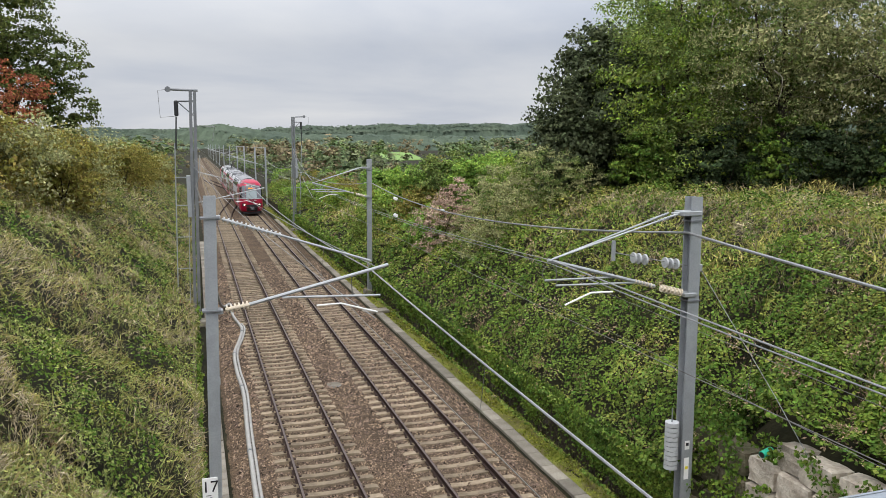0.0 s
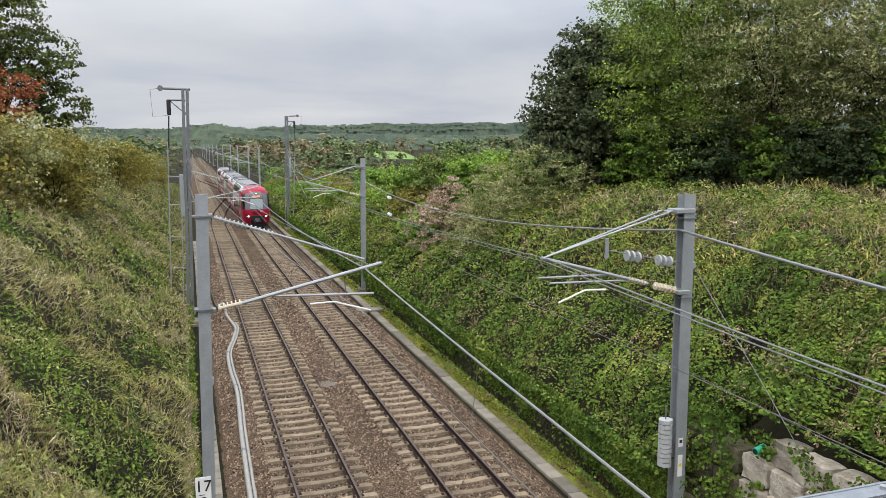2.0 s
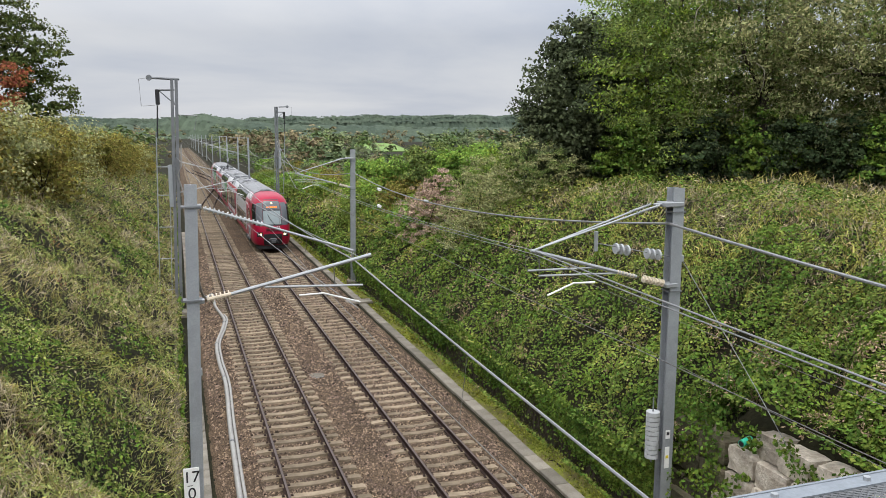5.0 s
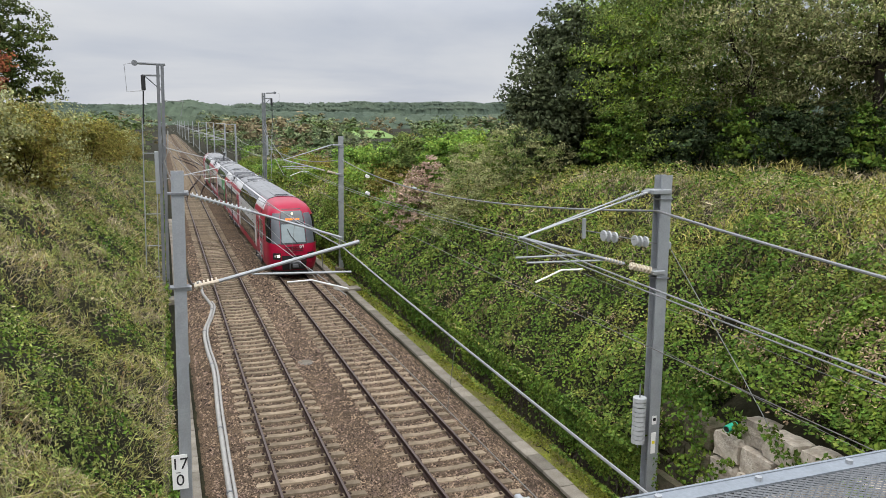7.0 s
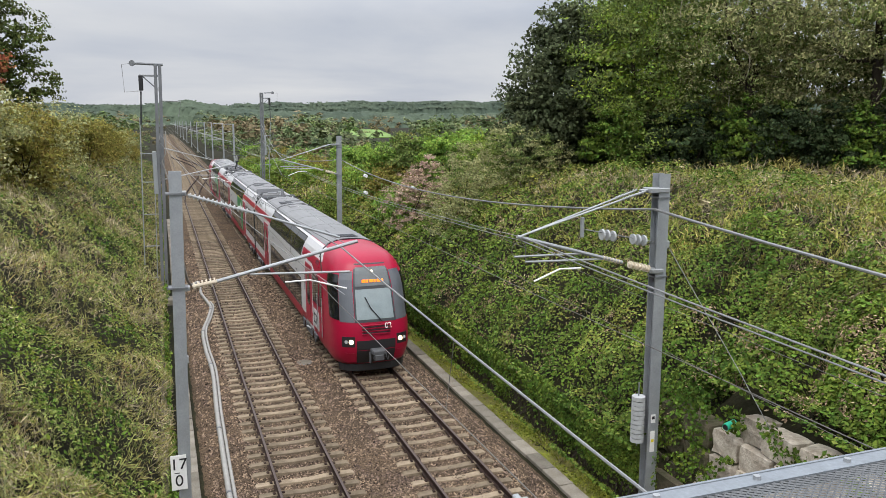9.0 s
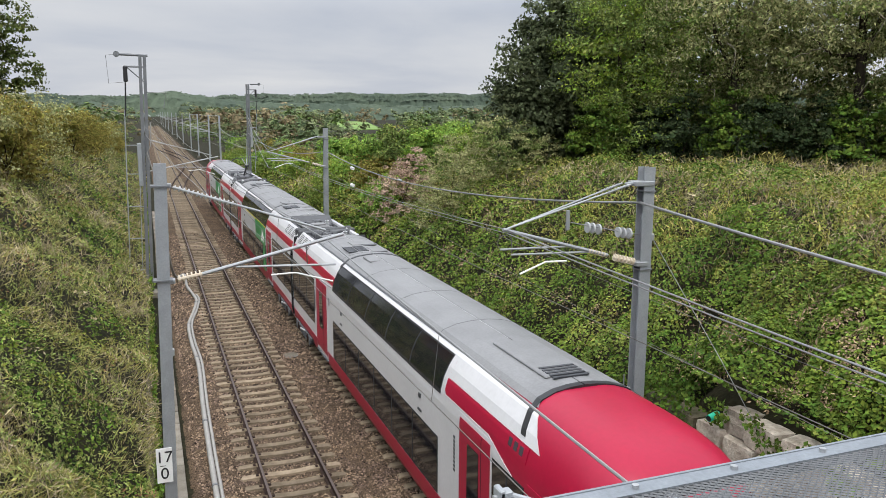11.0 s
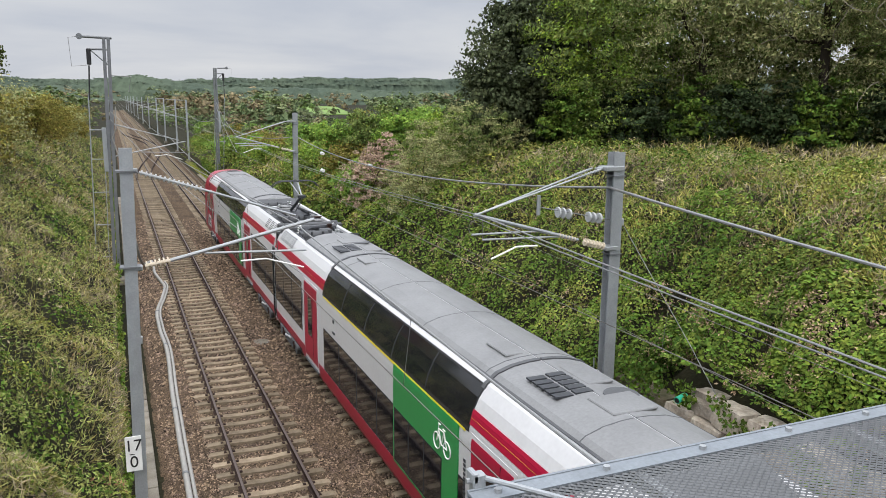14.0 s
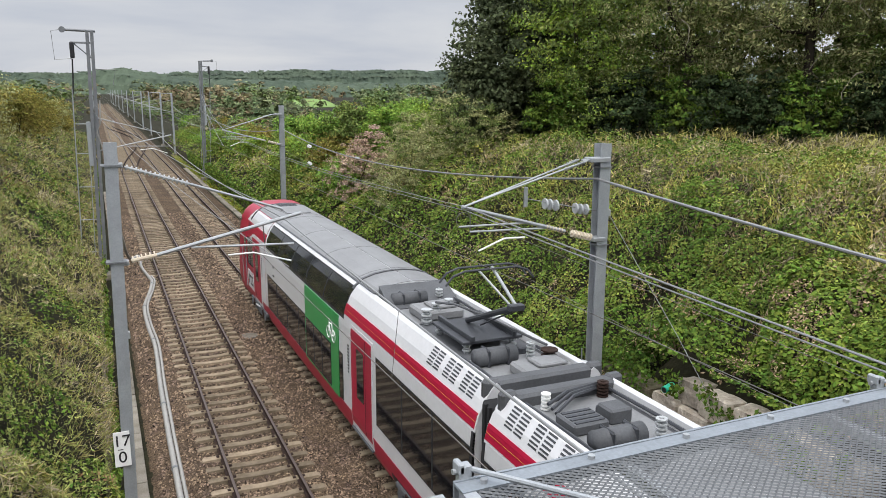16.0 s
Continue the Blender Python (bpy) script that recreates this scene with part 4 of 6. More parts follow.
def right_bushes():
    rng = np.random.default_rng(90)
    for k, (x, y, h, w, m) in enumerate(((11.6, 51.5, 3.9, 2.1, "leaf_hedge"), (13.2, 49.6, 4.2, 2.2, "leaf_mid"), (14.8, 48, 4.3, 2.2, "leaf_hedge"), (16.4, 46.2, 4.1, 2.2, "leaf_hedge"),
                                         (17.7, 44.0, 3.9, 2.1, "leaf_hedge"), (15.6, 42.8, 3.3, 1.6, "leaf_bright"), (18.6, 41.8, 3.6, 1.9, "leaf_mid"))):
        tree("hedge_shrub", "bright green laurel-like hedge shrub", x, y, [(0, 0, h * 0.55, w, w * 0.9, h * 0.45), (w * 0.4, 0.3, h * 0.75, w * 0.7, w * 0.7, h * 0.3), (-w * 0.4, -0.2, h * 0.7, w * 0.7, w * 0.7, h * 0.3)],
             13000, 0.17, M[m], 100 + k, 0.07, "hedge on the slope top", category="shrub", clump=0.42, fill=0.6)
    tree("willow_shrub", "round grey-green willow shrub on the slope", 13.9, 35.4, [(0, 0, 1.6, 2.1, 1.8, 1.7), (1.3, 0, 1.4, 1.6, 1.4, 1.4)], 24000, 0.12, M["leaf_willow"], 111, 0.05, category="shrub", clump=0.3, aspect=2.4, second=(M["leaf_mid"], 0.4))
    tree("willow_shrub", "feathery grey-green willow shrub on the slope", 10.5, 34.6, [(0, 0, 1.9, 1.5, 1.4, 1.9), (0.9, 0.7, 3.0, 1.3, 1.3, 1.5), (-0.8, -0.6, 1.1, 1.3, 1.2, 1.3)], 26000, 0.12, M["leaf_willow"], 112, 0.05, category="shrub", clump=0.3, aspect=3, second=(M["leaf_mid"], 0.2))
    tree("withered_shrub", "withered pinkish-brown shrub on the slope", 9.9, 40.5, [(0, 0, 1.5, 1.5, 1.6, 1.7), (0.9, 0.4, 2.9, 1.1, 1.1, 1.2)], 15000, 0.15, M["leaf_pink"], 113, 0.05, category="shrub", clump=0.3, aspect=3, second=(M["leaf_hedge"], 0.12))
    for k in range(26):
        a = k / 25
        y = 43 + 95 * a ** 1.3
        x = 8.6 + rng.uniform(0, 3.4) + a * 0.8
        h = rng.uniform(1.3, 2.4)
        tree("slope_shrub", "green shrub on the cutting side", x, y, [(0, 0, h * 0.5, h * 0.75, h * 0.75, h * 0.55), (0.5, 0.4, h * 0.75, h * 0.5, h * 0.5, h * 0.35)], 5200, 0.19,
             M[("leaf_hedge", "weed", "leaf_bright", "leaf_olive")[k % 4]], 120 + k, 0.05, "shrubs along the cutting", category="shrub", clump=0.7, fill=0.6)
    for k in range(12):
        y = 66 + k * 9 + rng.uniform(-3, 3)
        x = 14 + rng.uniform(0, 9)
        h = rng.uniform(2.2, 3.4)
        tree("slope_shrub", "tall thicket shrub beyond the cutting", x, y, [(0, 0, h * 0.5, h * 0.6, h * 0.6, h * 0.5), (1, 0.5, h * 0.7, h * 0.4, h * 0.4, h * 0.3)], 5000, 0.32,
             M[("leaf_olive", "leaf_far", "leaf_hedge")[k % 3]], 160 + k, 0.06, "shrubs along the cutting", category="shrub", clump=0.8, fill=0.6)


def left_trees():
    tree("oak_tree", "tall dark oak with an open crown", -13.4, 52,
         [(0, 0, 10.5, 2.8, 2.6, 2.6), (2.4, 0, 8.2, 2.2, 2, 1.8), (-2.5, 0, 8.4, 2.6, 2.4, 2.4), (3.2, -0.2, 5.6, 1.7, 1.6, 1.3), (0.5, -0.5, 6.4, 2.6, 2.2, 1.8), (0, 0, 13.2, 2.2, 2.2, 1.8)],
         44000, 0.2, M["leaf_oak"], 201, 0.3, "trees along the slope top", clump=0.5, fill=0.25)
    tree("cherry_tree", "half-bare cherry with rust-red leaves", -12.6, 47.5, [(0, 0, 5.4, 1.8, 1.6, 1.5), (1.2, 0, 6.6, 1.1, 1.1, 0.8), (-1, 0, 7.4, 1.4, 1.2, 1.0)], 7500, 0.17, M["leaf_rust"], 202, 0.14, "trees along the slope top", clump=0.45, fill=0.2)
    rng = np.random.default_rng(210)
    for k in range(24):
        a = k / 23
        y = 36 + 90 * a ** 1.25
        x = -9.2 - rng.uniform(0, 3.4) + 2.2 * a
        h = rng.uniform(3.2, 4.8) * (1 - 0.15 * a)
        tree("slope_bush", "olive-green hawthorn bush turning yellow", x, y, [(0, 0, h * 0.5, h * 0.55, h * 0.5, h * 0.48), (0.6, 0.2, h * 0.75, h * 0.4, h * 0.4, h * 0.3), (-0.8, -0.3, h * 0.6, h * 0.4, h * 0.4, h * 0.35)],
             9500, 0.16, M[("leaf_olive", "leaf_willow", "leaf_olive", "leaf_olive")[k % 4]], 220 + k, 0.07, "bushes along the slope top", category="shrub", clump=0.62, fill=0.55)


right_trees()
right_bushes()
left_trees()


def far_woods():
    """Copses and hedgerows over the fields."""
    rng = np.random.default_rng(300)
    kinds = {"leaf_far": [], "leaf_copse": [], "leaf_russet": [], "leaf_fresh": []}
    spots = []
    for k in range(230):
        y = 150 * (9 ** rng.uniform(0, 1))
        x = rng.uniform(-0.42, 0.75) * y
        if -9 - y * 0.01 < x < 14 + y * 0.01:
            continue
        if any(a < x / y < b and y < 520 for a, b in ((0.215, 0.29), (0.45, 0.52))):
            continue
        spots.append((x, y, min(rng.uniform(3.2, 5.6) * (1 + y / 260), 17)))
    for k in range(95):
        y = 92 + 330 * (k / 95) ** 1.2
        for sd in (-1, 1):
            e = rng.uniform(0, 1) ** 1.6 * 26
            spots.append((-8.5 - e if sd < 0 else 12.5 + e, y + rng.uniform(-3, 3), rng.uniform(1.8, 3.4) * (1 + e / 40)))
    names = list(kinds)
    for x, y, h in spots:
        z = float(land(x, y))
        lobes = [(rng.normal(0, 0.55) * h, rng.normal(0, 0.3) * h, h * rng.uniform(0.35, 0.72), h * rng.uniform(0.3, 0.5), h * 0.35, h * rng.uniform(0.28, 0.42)) for _ in range(4)]
        q, nn, ss = foliage(lobes, 200, rng, 0.42 * h ** 0.5, 0.2, 22)
        kinds[names[int(rng.choice(4, p=(0.38, 0.34, 0.16, 0.12)))]].append((q + (x, y, z), nn + (0, 0, 0.25), ss * h * 0.15))
    for k, (nm, rows) in enumerate(kinds.items()):
        P, N, S = [np.concatenate(c) for c in zip(*rows)]
        tagged(leaves("distant_woods", P, N, S, M[nm], seed=301 + k, tilt=0.3), "distant copses and hedgerows over the fields", "woods", kind="stuff")


far_woods()
for v in ([(108, 470, -1.9), (136, 470, -1.7), (160, 600, 1.6), (132, 600, 1.4)], [(222, 470, -1.9), (246, 470, -1.7), (300, 600, 1.4), (270, 600, 1.2)]):
    fl = raw("field", v + [(x, y, z - 0.5) for x, y, z in v], [(0, 1, 2, 3), (4, 7, 6, 5), (0, 4, 5, 1), (1, 5, 6, 2), (2, 6, 7, 3), (3, 7, 4, 0)], M["field"])
    tagged(fl, "bright green meadow far across the valley", "field", kind="structure")


# ---- the train: y runs from its front to its rear ----
train = thing("train", pose(TR, 0, 0), "red, white and grey double-deck electric passenger train", "train")
LEN, J1, J2 = 73.0, 24.1, 48.7
PROFILE = [(0.42, 1.30), (0.60, 1.36), (0.95, 1.40), (3.05, 1.40), (3.30, 1.375), (3.55, 1.31), (3.80, 1.20), (4.02, 1.05), (4.18, 0.84), (4.27, 0.55), (4.31, 0.25), (4.32, 0.0)]
PZ, PX = [p[0] for p in PROFILE], [p[1] for p in PROFILE]


def half(z):
    return float(np.interp(z, PZ, PX))


def zsteps(z0, z1):
    return [z0] + [z for z in PZ if z0 + 0.004 < z < z1 - 0.004] + [z1]


def strip(bm, s0, s1, z0, z1, side, proud=0.008, rake0=0.0, rake1=0.0):
    """A panel on the side of a car that follows its curve; rake leans its ends."""
    zs = zsteps(z0, z1)
    grid = []
    for z in zs:
        k = (z - z0) / (z1 - z0)
        x = half(z)
        e = 0.04
        dz, dx = 2 * e, half(z + e) - half(z - e)
        ln = math.hypot(dx, dz)
        nx, nz = dz / ln, -dx / ln
        grid.append([(side * (x + nx * o), s, z + nz * o) for s in (s0 + rake0 * k, s1 + rake1 * k) for o in (proud, -0.03)])
    rows = [[bm.verts.new(p) for p in row] for row in grid]
    for a, b in zip(rows, rows[1:]):
        bm.faces.new((a[0], a[2], b[2], b[0]))
        bm.faces.new((a[0], b[0], b[1], a[1]))
        bm.faces.new((a[2], a[3], b[3], b[2]))
    for r in (rows[0], rows[-1]):
        bm.faces.new((r[0], r[1], r[3], r[2]))
    bmesh.ops.recalc_face_normals(bm, faces=bm.faces)
    return bm


def panel(name, s0, s1, z0, z1, side, material, parent, proud=0.008, label="", rake0=0.0, rake1=0.0):
    return part(name, strip(bmesh.new(), s0, s1, z0, z1, side, proud, rake0, rake1), material, parent, label)


def shell(s0, s1, prof, material, parent, name, label="", smooth=True):
    """A closed length of car body from half a cross-section."""
    ring = [(-x, z) for z, x in prof] + [(x, z) for z, x in prof[::-1] if x > 0]
    n = len(ring)
    v = [(x, s, z) for s in (s0, s1) for x, z in ring]
    f = [(k, (k + 1) % n, n + (k + 1) % n, n + k) for k in range(n)] + [tuple(range(n))[::-1], tuple(range(n, 2 * n))]
    bm = bmesh.new()
    vs = [bm.verts.new(p) for p in v]
    for q in f:
        bm.faces.new([vs[i] for i in q])
    bmesh.ops.recalc_face_normals(bm, faces=bm.faces)
    return part(name, bm, material, parent, label)


LOWEND = [(0.42, 1.30), (0.60, 1.36), (0.95, 1.40), (3.05, 1.40), (3.30, 1.375), (3.55, 1.31), (3.80, 1.20), (4.02, 1.05), (4.10, 0.96), (4.05, 0.90), (3.86, 0.88), (3.86, 0.0)]


def bogie(s, parent):
    bm = boxes((-0.98, s, 0.55, 0.16, 2.9, 0.22), (0.98, s, 0.55, 0.16, 2.9, 0.22), (0, s, 0.6, 1.9, 0.5, 0.25), (-1.06, s, 0.42, 0.1, 0.5, 0.3), (1.06, s, 0.42, 0.1, 0.5, 0.3), bevel=0.03)
    b = part("bogie", bm, M["train_dark"], parent)
    for sd in (-1, 1):
        part("side_frame", boxes((sd * 1.36, s, 0.56, 0.12, 3.1, 0.13), (sd * 1.36, s, 0.42, 0.13, 1.1, 0.2), (sd * 1.37, s - 0.62, 0.36, 0.1, 0.24, 0.1), (sd * 1.37, s + 0.62, 0.36, 0.1, 0.24, 0.1), bevel=0.025), M["train_mid"], b)
        for dy in (-1.25, 1.25):
            part("axle_box", tubes([(sd * 1.28, s + dy, 0.43), (sd * 1.43, s + dy, 0.43)], 0.15, 12), M["train_mid"], b)
            part("spring", tubes([(sd * 1.37, s + dy * 0.7, 0.36), (sd * 1.37, s + dy * 0.7, 0.62)], 0.085, 10), M["rail_rust_shaded"], b)
        part("damper", tubes([(sd * 1.43, s - 0.4, 0.62), (sd * 1.43, s + 0.45, 0.5)], 0.035, 8), M["insul_grey"], b)
    for dy in (-1.25, 1.25):
        for x in (-0.75, 0.75):
            part("wheel", tubes([(x - 0.065, s + dy, 0.43), (x + 0.065, s + dy, 0.43)], 0.43, 20), M["rail_rust_shaded"], b)
    return b


def slots(s0, s1, side, parent, n=3):
    """Groups of short dark slots in the pale fairing over the car's end."""
    g = (s1 - s0) / n
    for k in range(n):
        for r in range(6):
            z = 3.72 + r * 0.055
            for c in range(2):
                a = s0 + g * (k + 0.12 + c * 0.40)
                panel("vent_slot", a, a + g * 0.32, z, z + 0.028, side, M["train_dark"], parent, 0.006)


def bicycle(s, z, side, parent):
    """A white bicycle sign."""
    bm = bmesh.new()
    x = side * 1.428
    def ring(cy, cz, r):
        pts = [(x, cy + r * math.cos(a), cz + r * math.sin(a)) for a in np.linspace(0, 2 * math.pi, 17)]
        tube(bm, pts, 0.014, 4)
    ring(s - 0.24, z, 0.16)
    ring(s + 0.24, z, 0.16)
    for a, b in (((-0.30, 0), (-0.12, 0.36)), ((-0.12, 0.36), (0.2, 0.34)), ((0.2, 0.34), (0.30, 0)), ((-0.12, 0.36), (0.02, 0.0)), ((0.02, 0), (-0.30, 0)), ((0.02, 0), (0.2, 0.34)), ((0.2, 0.34), (0.17, 0.47)), ((0.08, 0.47), (0.2, 0.47)), ((-0.2, 0.42), (-0.05, 0.42))):
        tube(bm, [(x, s + a[0] * 0.8, z + a[1] * 0.8), (x, s + b[0] * 0.8, z + b[1] * 0.8)], 0.014, 4)
    return part("bicycle_sign", bm, M["white"], parent, "white bicycle pictogram")


def logo(s, z, side, parent):
    """The operator's mark as plain slanted bars on a pale plate."""
    panel("logo_plate", s - 0.62, s + 0.62, z - 0.36, z + 0.36, side, M["train_white"], parent, 0.010, rake0=-0.12, rake1=-0.12)
    bm = bmesh.new()
    for a, b, c, d in ((-0.42, -0.32, -0.2, 0.2), (-0.32, -0.08, 0.12, 0.2), (-0.32, -0.08, -0.2, -0.12), (0.0, 0.1, -0.2, 0.2), (0.1, 0.3, 0.1, 0.18), (0.36, 0.46, -0.2, 0.2)):
        strip(bm, s - b, s - a, z + c, z + d, side, 0.018)
    part("logo_bars", bm, M["train_dark"], parent)


def door(s0, s1, side, parent):
    panel("door_frame", s0 - 0.08, s1 + 0.08, 0.62, 3.24, side, M["train_white"], parent, 0.012)
    panel("door", s0, s1, 0.78, 3.16, side, M["train_red"], parent, 0.022, "red plug door")
    m = (s0 + s1) / 2
    panel("door_window", m - 0.22, m + 0.30, 1.55, 2.78, side, M["glass"], parent, 0.030)
    panel("door_seam", m - 0.34, m - 0.325, 0.8, 3.14, side, M["rubber"], parent, 0.026)
    bm = boxes((side * 1.375, (s0 + s1) / 2, 0.6, 0.09, s1 - s0 + 0.1, 0.05), bevel=0.01)
    part("door_step", bm, M["train_mid"], parent)
    part("door_code", boxes(*[(side * 1.412, s1 + 0.28, 1.95 + 0.085 * k, 0.01, 0.08, 0.05) for k in range(9)]), M["train_dark"], parent)


def window(s0, s1, z0, z1, side, parent, bars=0, up=0.0):
    w = panel("window", s0, s1, z0, z1, side, M["glass"], parent, 0.012 + up, "dark tinted window band")
    for k in range(1, bars):
        s = s0 + (s1 - s0) * k / bars
        part("mullion", strip(bmesh.new(), s - 0.03, s + 0.03, z0 + 0.02, z1 - 0.02, side, 0.015 + up), M["rubber"], parent)
    bm = bmesh.new()
    for a, b, c, d in ((s0 - 0.03, s1 + 0.03, z0 - 0.03, z0), (s0 - 0.03, s1 + 0.03, z1, z1 + 0.03), (s0 - 0.03, s0, z0, z1), (s1, s1 + 0.03, z0, z1)):
        strip(bm, a, b, c, d, side, 0.010 + up)
    part("window_seal", bm, M["rubber"], parent)
    return w


def hatch(bm, cx, cy, z, sx, sy, h=0.05):
    box(bm, cx, cy, z + h / 2, sx, sy, h, bevel=0.015)


BOGIES = (5.2, 21.9, 26.4, 46.3, 51.0, 67.8)


def car(a, b, low0, low1, w0, w1, cab0=0.0, cab1=0.0):
    """One car between a and b; low0, low1: length of the low roof at each end; w0, w1: the stretch of upper windows; cab0, cab1: length of the driver's end."""
    s0, s1 = a + cab0, b - cab1
    body = shell(s0 + low0, s1 - low1, PROFILE, M["train_white"], train, "car_body", "white car body with grey roof")
    ends = []
    if low0:
        ends.append((s0, s0 + low0))
    if low1:
        ends.append((s1 - low1, s1))
    for e0, e1 in ends:
        shell(e0, e1, LOWEND, M["train_white"], body, "low_end")
        part("roof_well", boxes((0, (e0 + e1) / 2, 3.872, 1.74, e1 - e0 - 0.02, 0.02)), M["train_mid"], body)
        hi = e1 if e0 == s0 else e0
        g_ = -1 if e0 == s0 else 1
        bm = bmesh.new()
        box(bm, 0, hi + g_ * 0.42, 4.08, 1.72, 0.86, 0.42)
        for v_ in bm.verts:
            if v_.co.z > 4.0 and (v_.co.y - hi) * g_ > 0.5:
                v_.co.z = 3.93
        part("sloped_bulkhead", bm, M["train_mid"], body)
        end = e0 if e0 == s0 else e1
        part("end_cap", boxes((0, end - g_ * 0.16, 3.98, 1.9, 0.3, 0.26), (-1.02, end - g_ * 0.12, 3.9, 0.3, 0.2, 0.5), (1.02, end - g_ * 0.12, 3.9, 0.3, 0.2, 0.5), bevel=0.05), M["train_mid"], body)
    # grey roof skin with seams
    m0, m1 = s0 + low0, s1 - low1
    for sd in (-1, 1):
        part("roof_skin", strip(bmesh.new(), m0 + 0.01, m1 - 0.01, 4.10, 4.3195, sd, 0.012), M["train_grey"], body, "grey roof sheet")
        part("gutter", strip(bmesh.new(), m0, m1, 4.085, 4.11, sd, 0.03), M["train_mid"], body)
        for s in np.arange(m0 + 1.5, m1, 3.0):
            part("roof_seam", strip(bmesh.new(), s - 0.012, s + 0.012, 4.1, 4.3195, sd, 0.015), M["train_mid"], body)
        for s in (w0, w1):
            if m0 + 0.5 < s < m1 - 0.5:
                part("roof_rib", strip(bmesh.new(), s - 0.05, s + 0.05, 3.95, 4.3195, sd, 0.035), M["train_mid"], body)
    for s, g in ((w0, -1), (w1, 1)):
        if not m0 + 2.2 < s < m1 - 2.2:
            continue
        for args in ((0.35, s + g * 0.9, 4.29, 0.5, 0.9), (0.15, s + g * 2.2, 4.30, 0.8, 0.7), (-0.3, s - g * 0.8, 4.295, 0.35, 0.8)):
            bm = bmesh.new()
            hatch(bm, *args)
            part("roof_hatch", bm, M["train_grey"], body)
        for k in range(5):
            for c in range(2):
                part("grille_slat", boxes((-0.5 + c * 0.36, s + g * (0.75 + k * 0.2), 4.31 + 0.02 * c, 0.32, 0.15, 0.03)), M["train_dark"], body)
        part("fan_ring", tubes([(0.35, s + g * 1.9, 4.31), (0.35, s + g * 1.9, 4.345)], 0.28, 18), M["train_mid"], body)
    for side in (-1, 1):
        # red skirt; flat black panels below paint the shade of bogie openings
        panel("skirt", s0 + 0.02, s1 - 0.02, 0.66, 0.97, side, M["train_red"], body, 0.008, "red lower skirt")
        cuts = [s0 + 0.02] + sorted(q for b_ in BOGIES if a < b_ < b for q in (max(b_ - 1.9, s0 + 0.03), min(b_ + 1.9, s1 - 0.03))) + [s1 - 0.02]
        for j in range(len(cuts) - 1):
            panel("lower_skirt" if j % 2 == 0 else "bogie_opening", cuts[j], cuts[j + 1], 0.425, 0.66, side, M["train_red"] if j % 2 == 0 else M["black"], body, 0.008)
        # Added black strips at the car ends paint the dark gap between cars.
        for e in ([a] if not cab0 else []) + ([b] if not cab1 else []):
            q = (e, e + 0.07) if e == a else (e - 0.07, e)
            panel("end_frame", q[0], q[1], 0.6, 3.3, side, M["rubber"], body, 0.02)
        for e0, e1 in ([(s0, w0)] if low0 else []) + ([(w1, s1)] if low1 else []):
            # red band over the low end, then the pale fairing with its slots
            panel("red_band", e0 + 0.04, e1 - 0.02, 3.35, 3.61, side, M["train_red"], body, 0.012)
            panel("band_line", e0 + 0.04, e1 - 0.02, 3.462, 3.47, side, M["gold"], body, 0.016)
        window(w0, w1, 3.24, 3.98, side, body, 5)
        window(w0 + 0.1, w1 - 0.1, 1.02, 2.22, side, body, 6)
        part("intake", boxes(*[(side * 1.41, s, z, 0.02, 0.22 if k == 0 else 0.12, 0.1 if k else 0.05) for s in (w0 + 1.2, w1 - 1.2) for k, z in enumerate((2.42, 2.75))]), M["train_dark"], body)
    return body


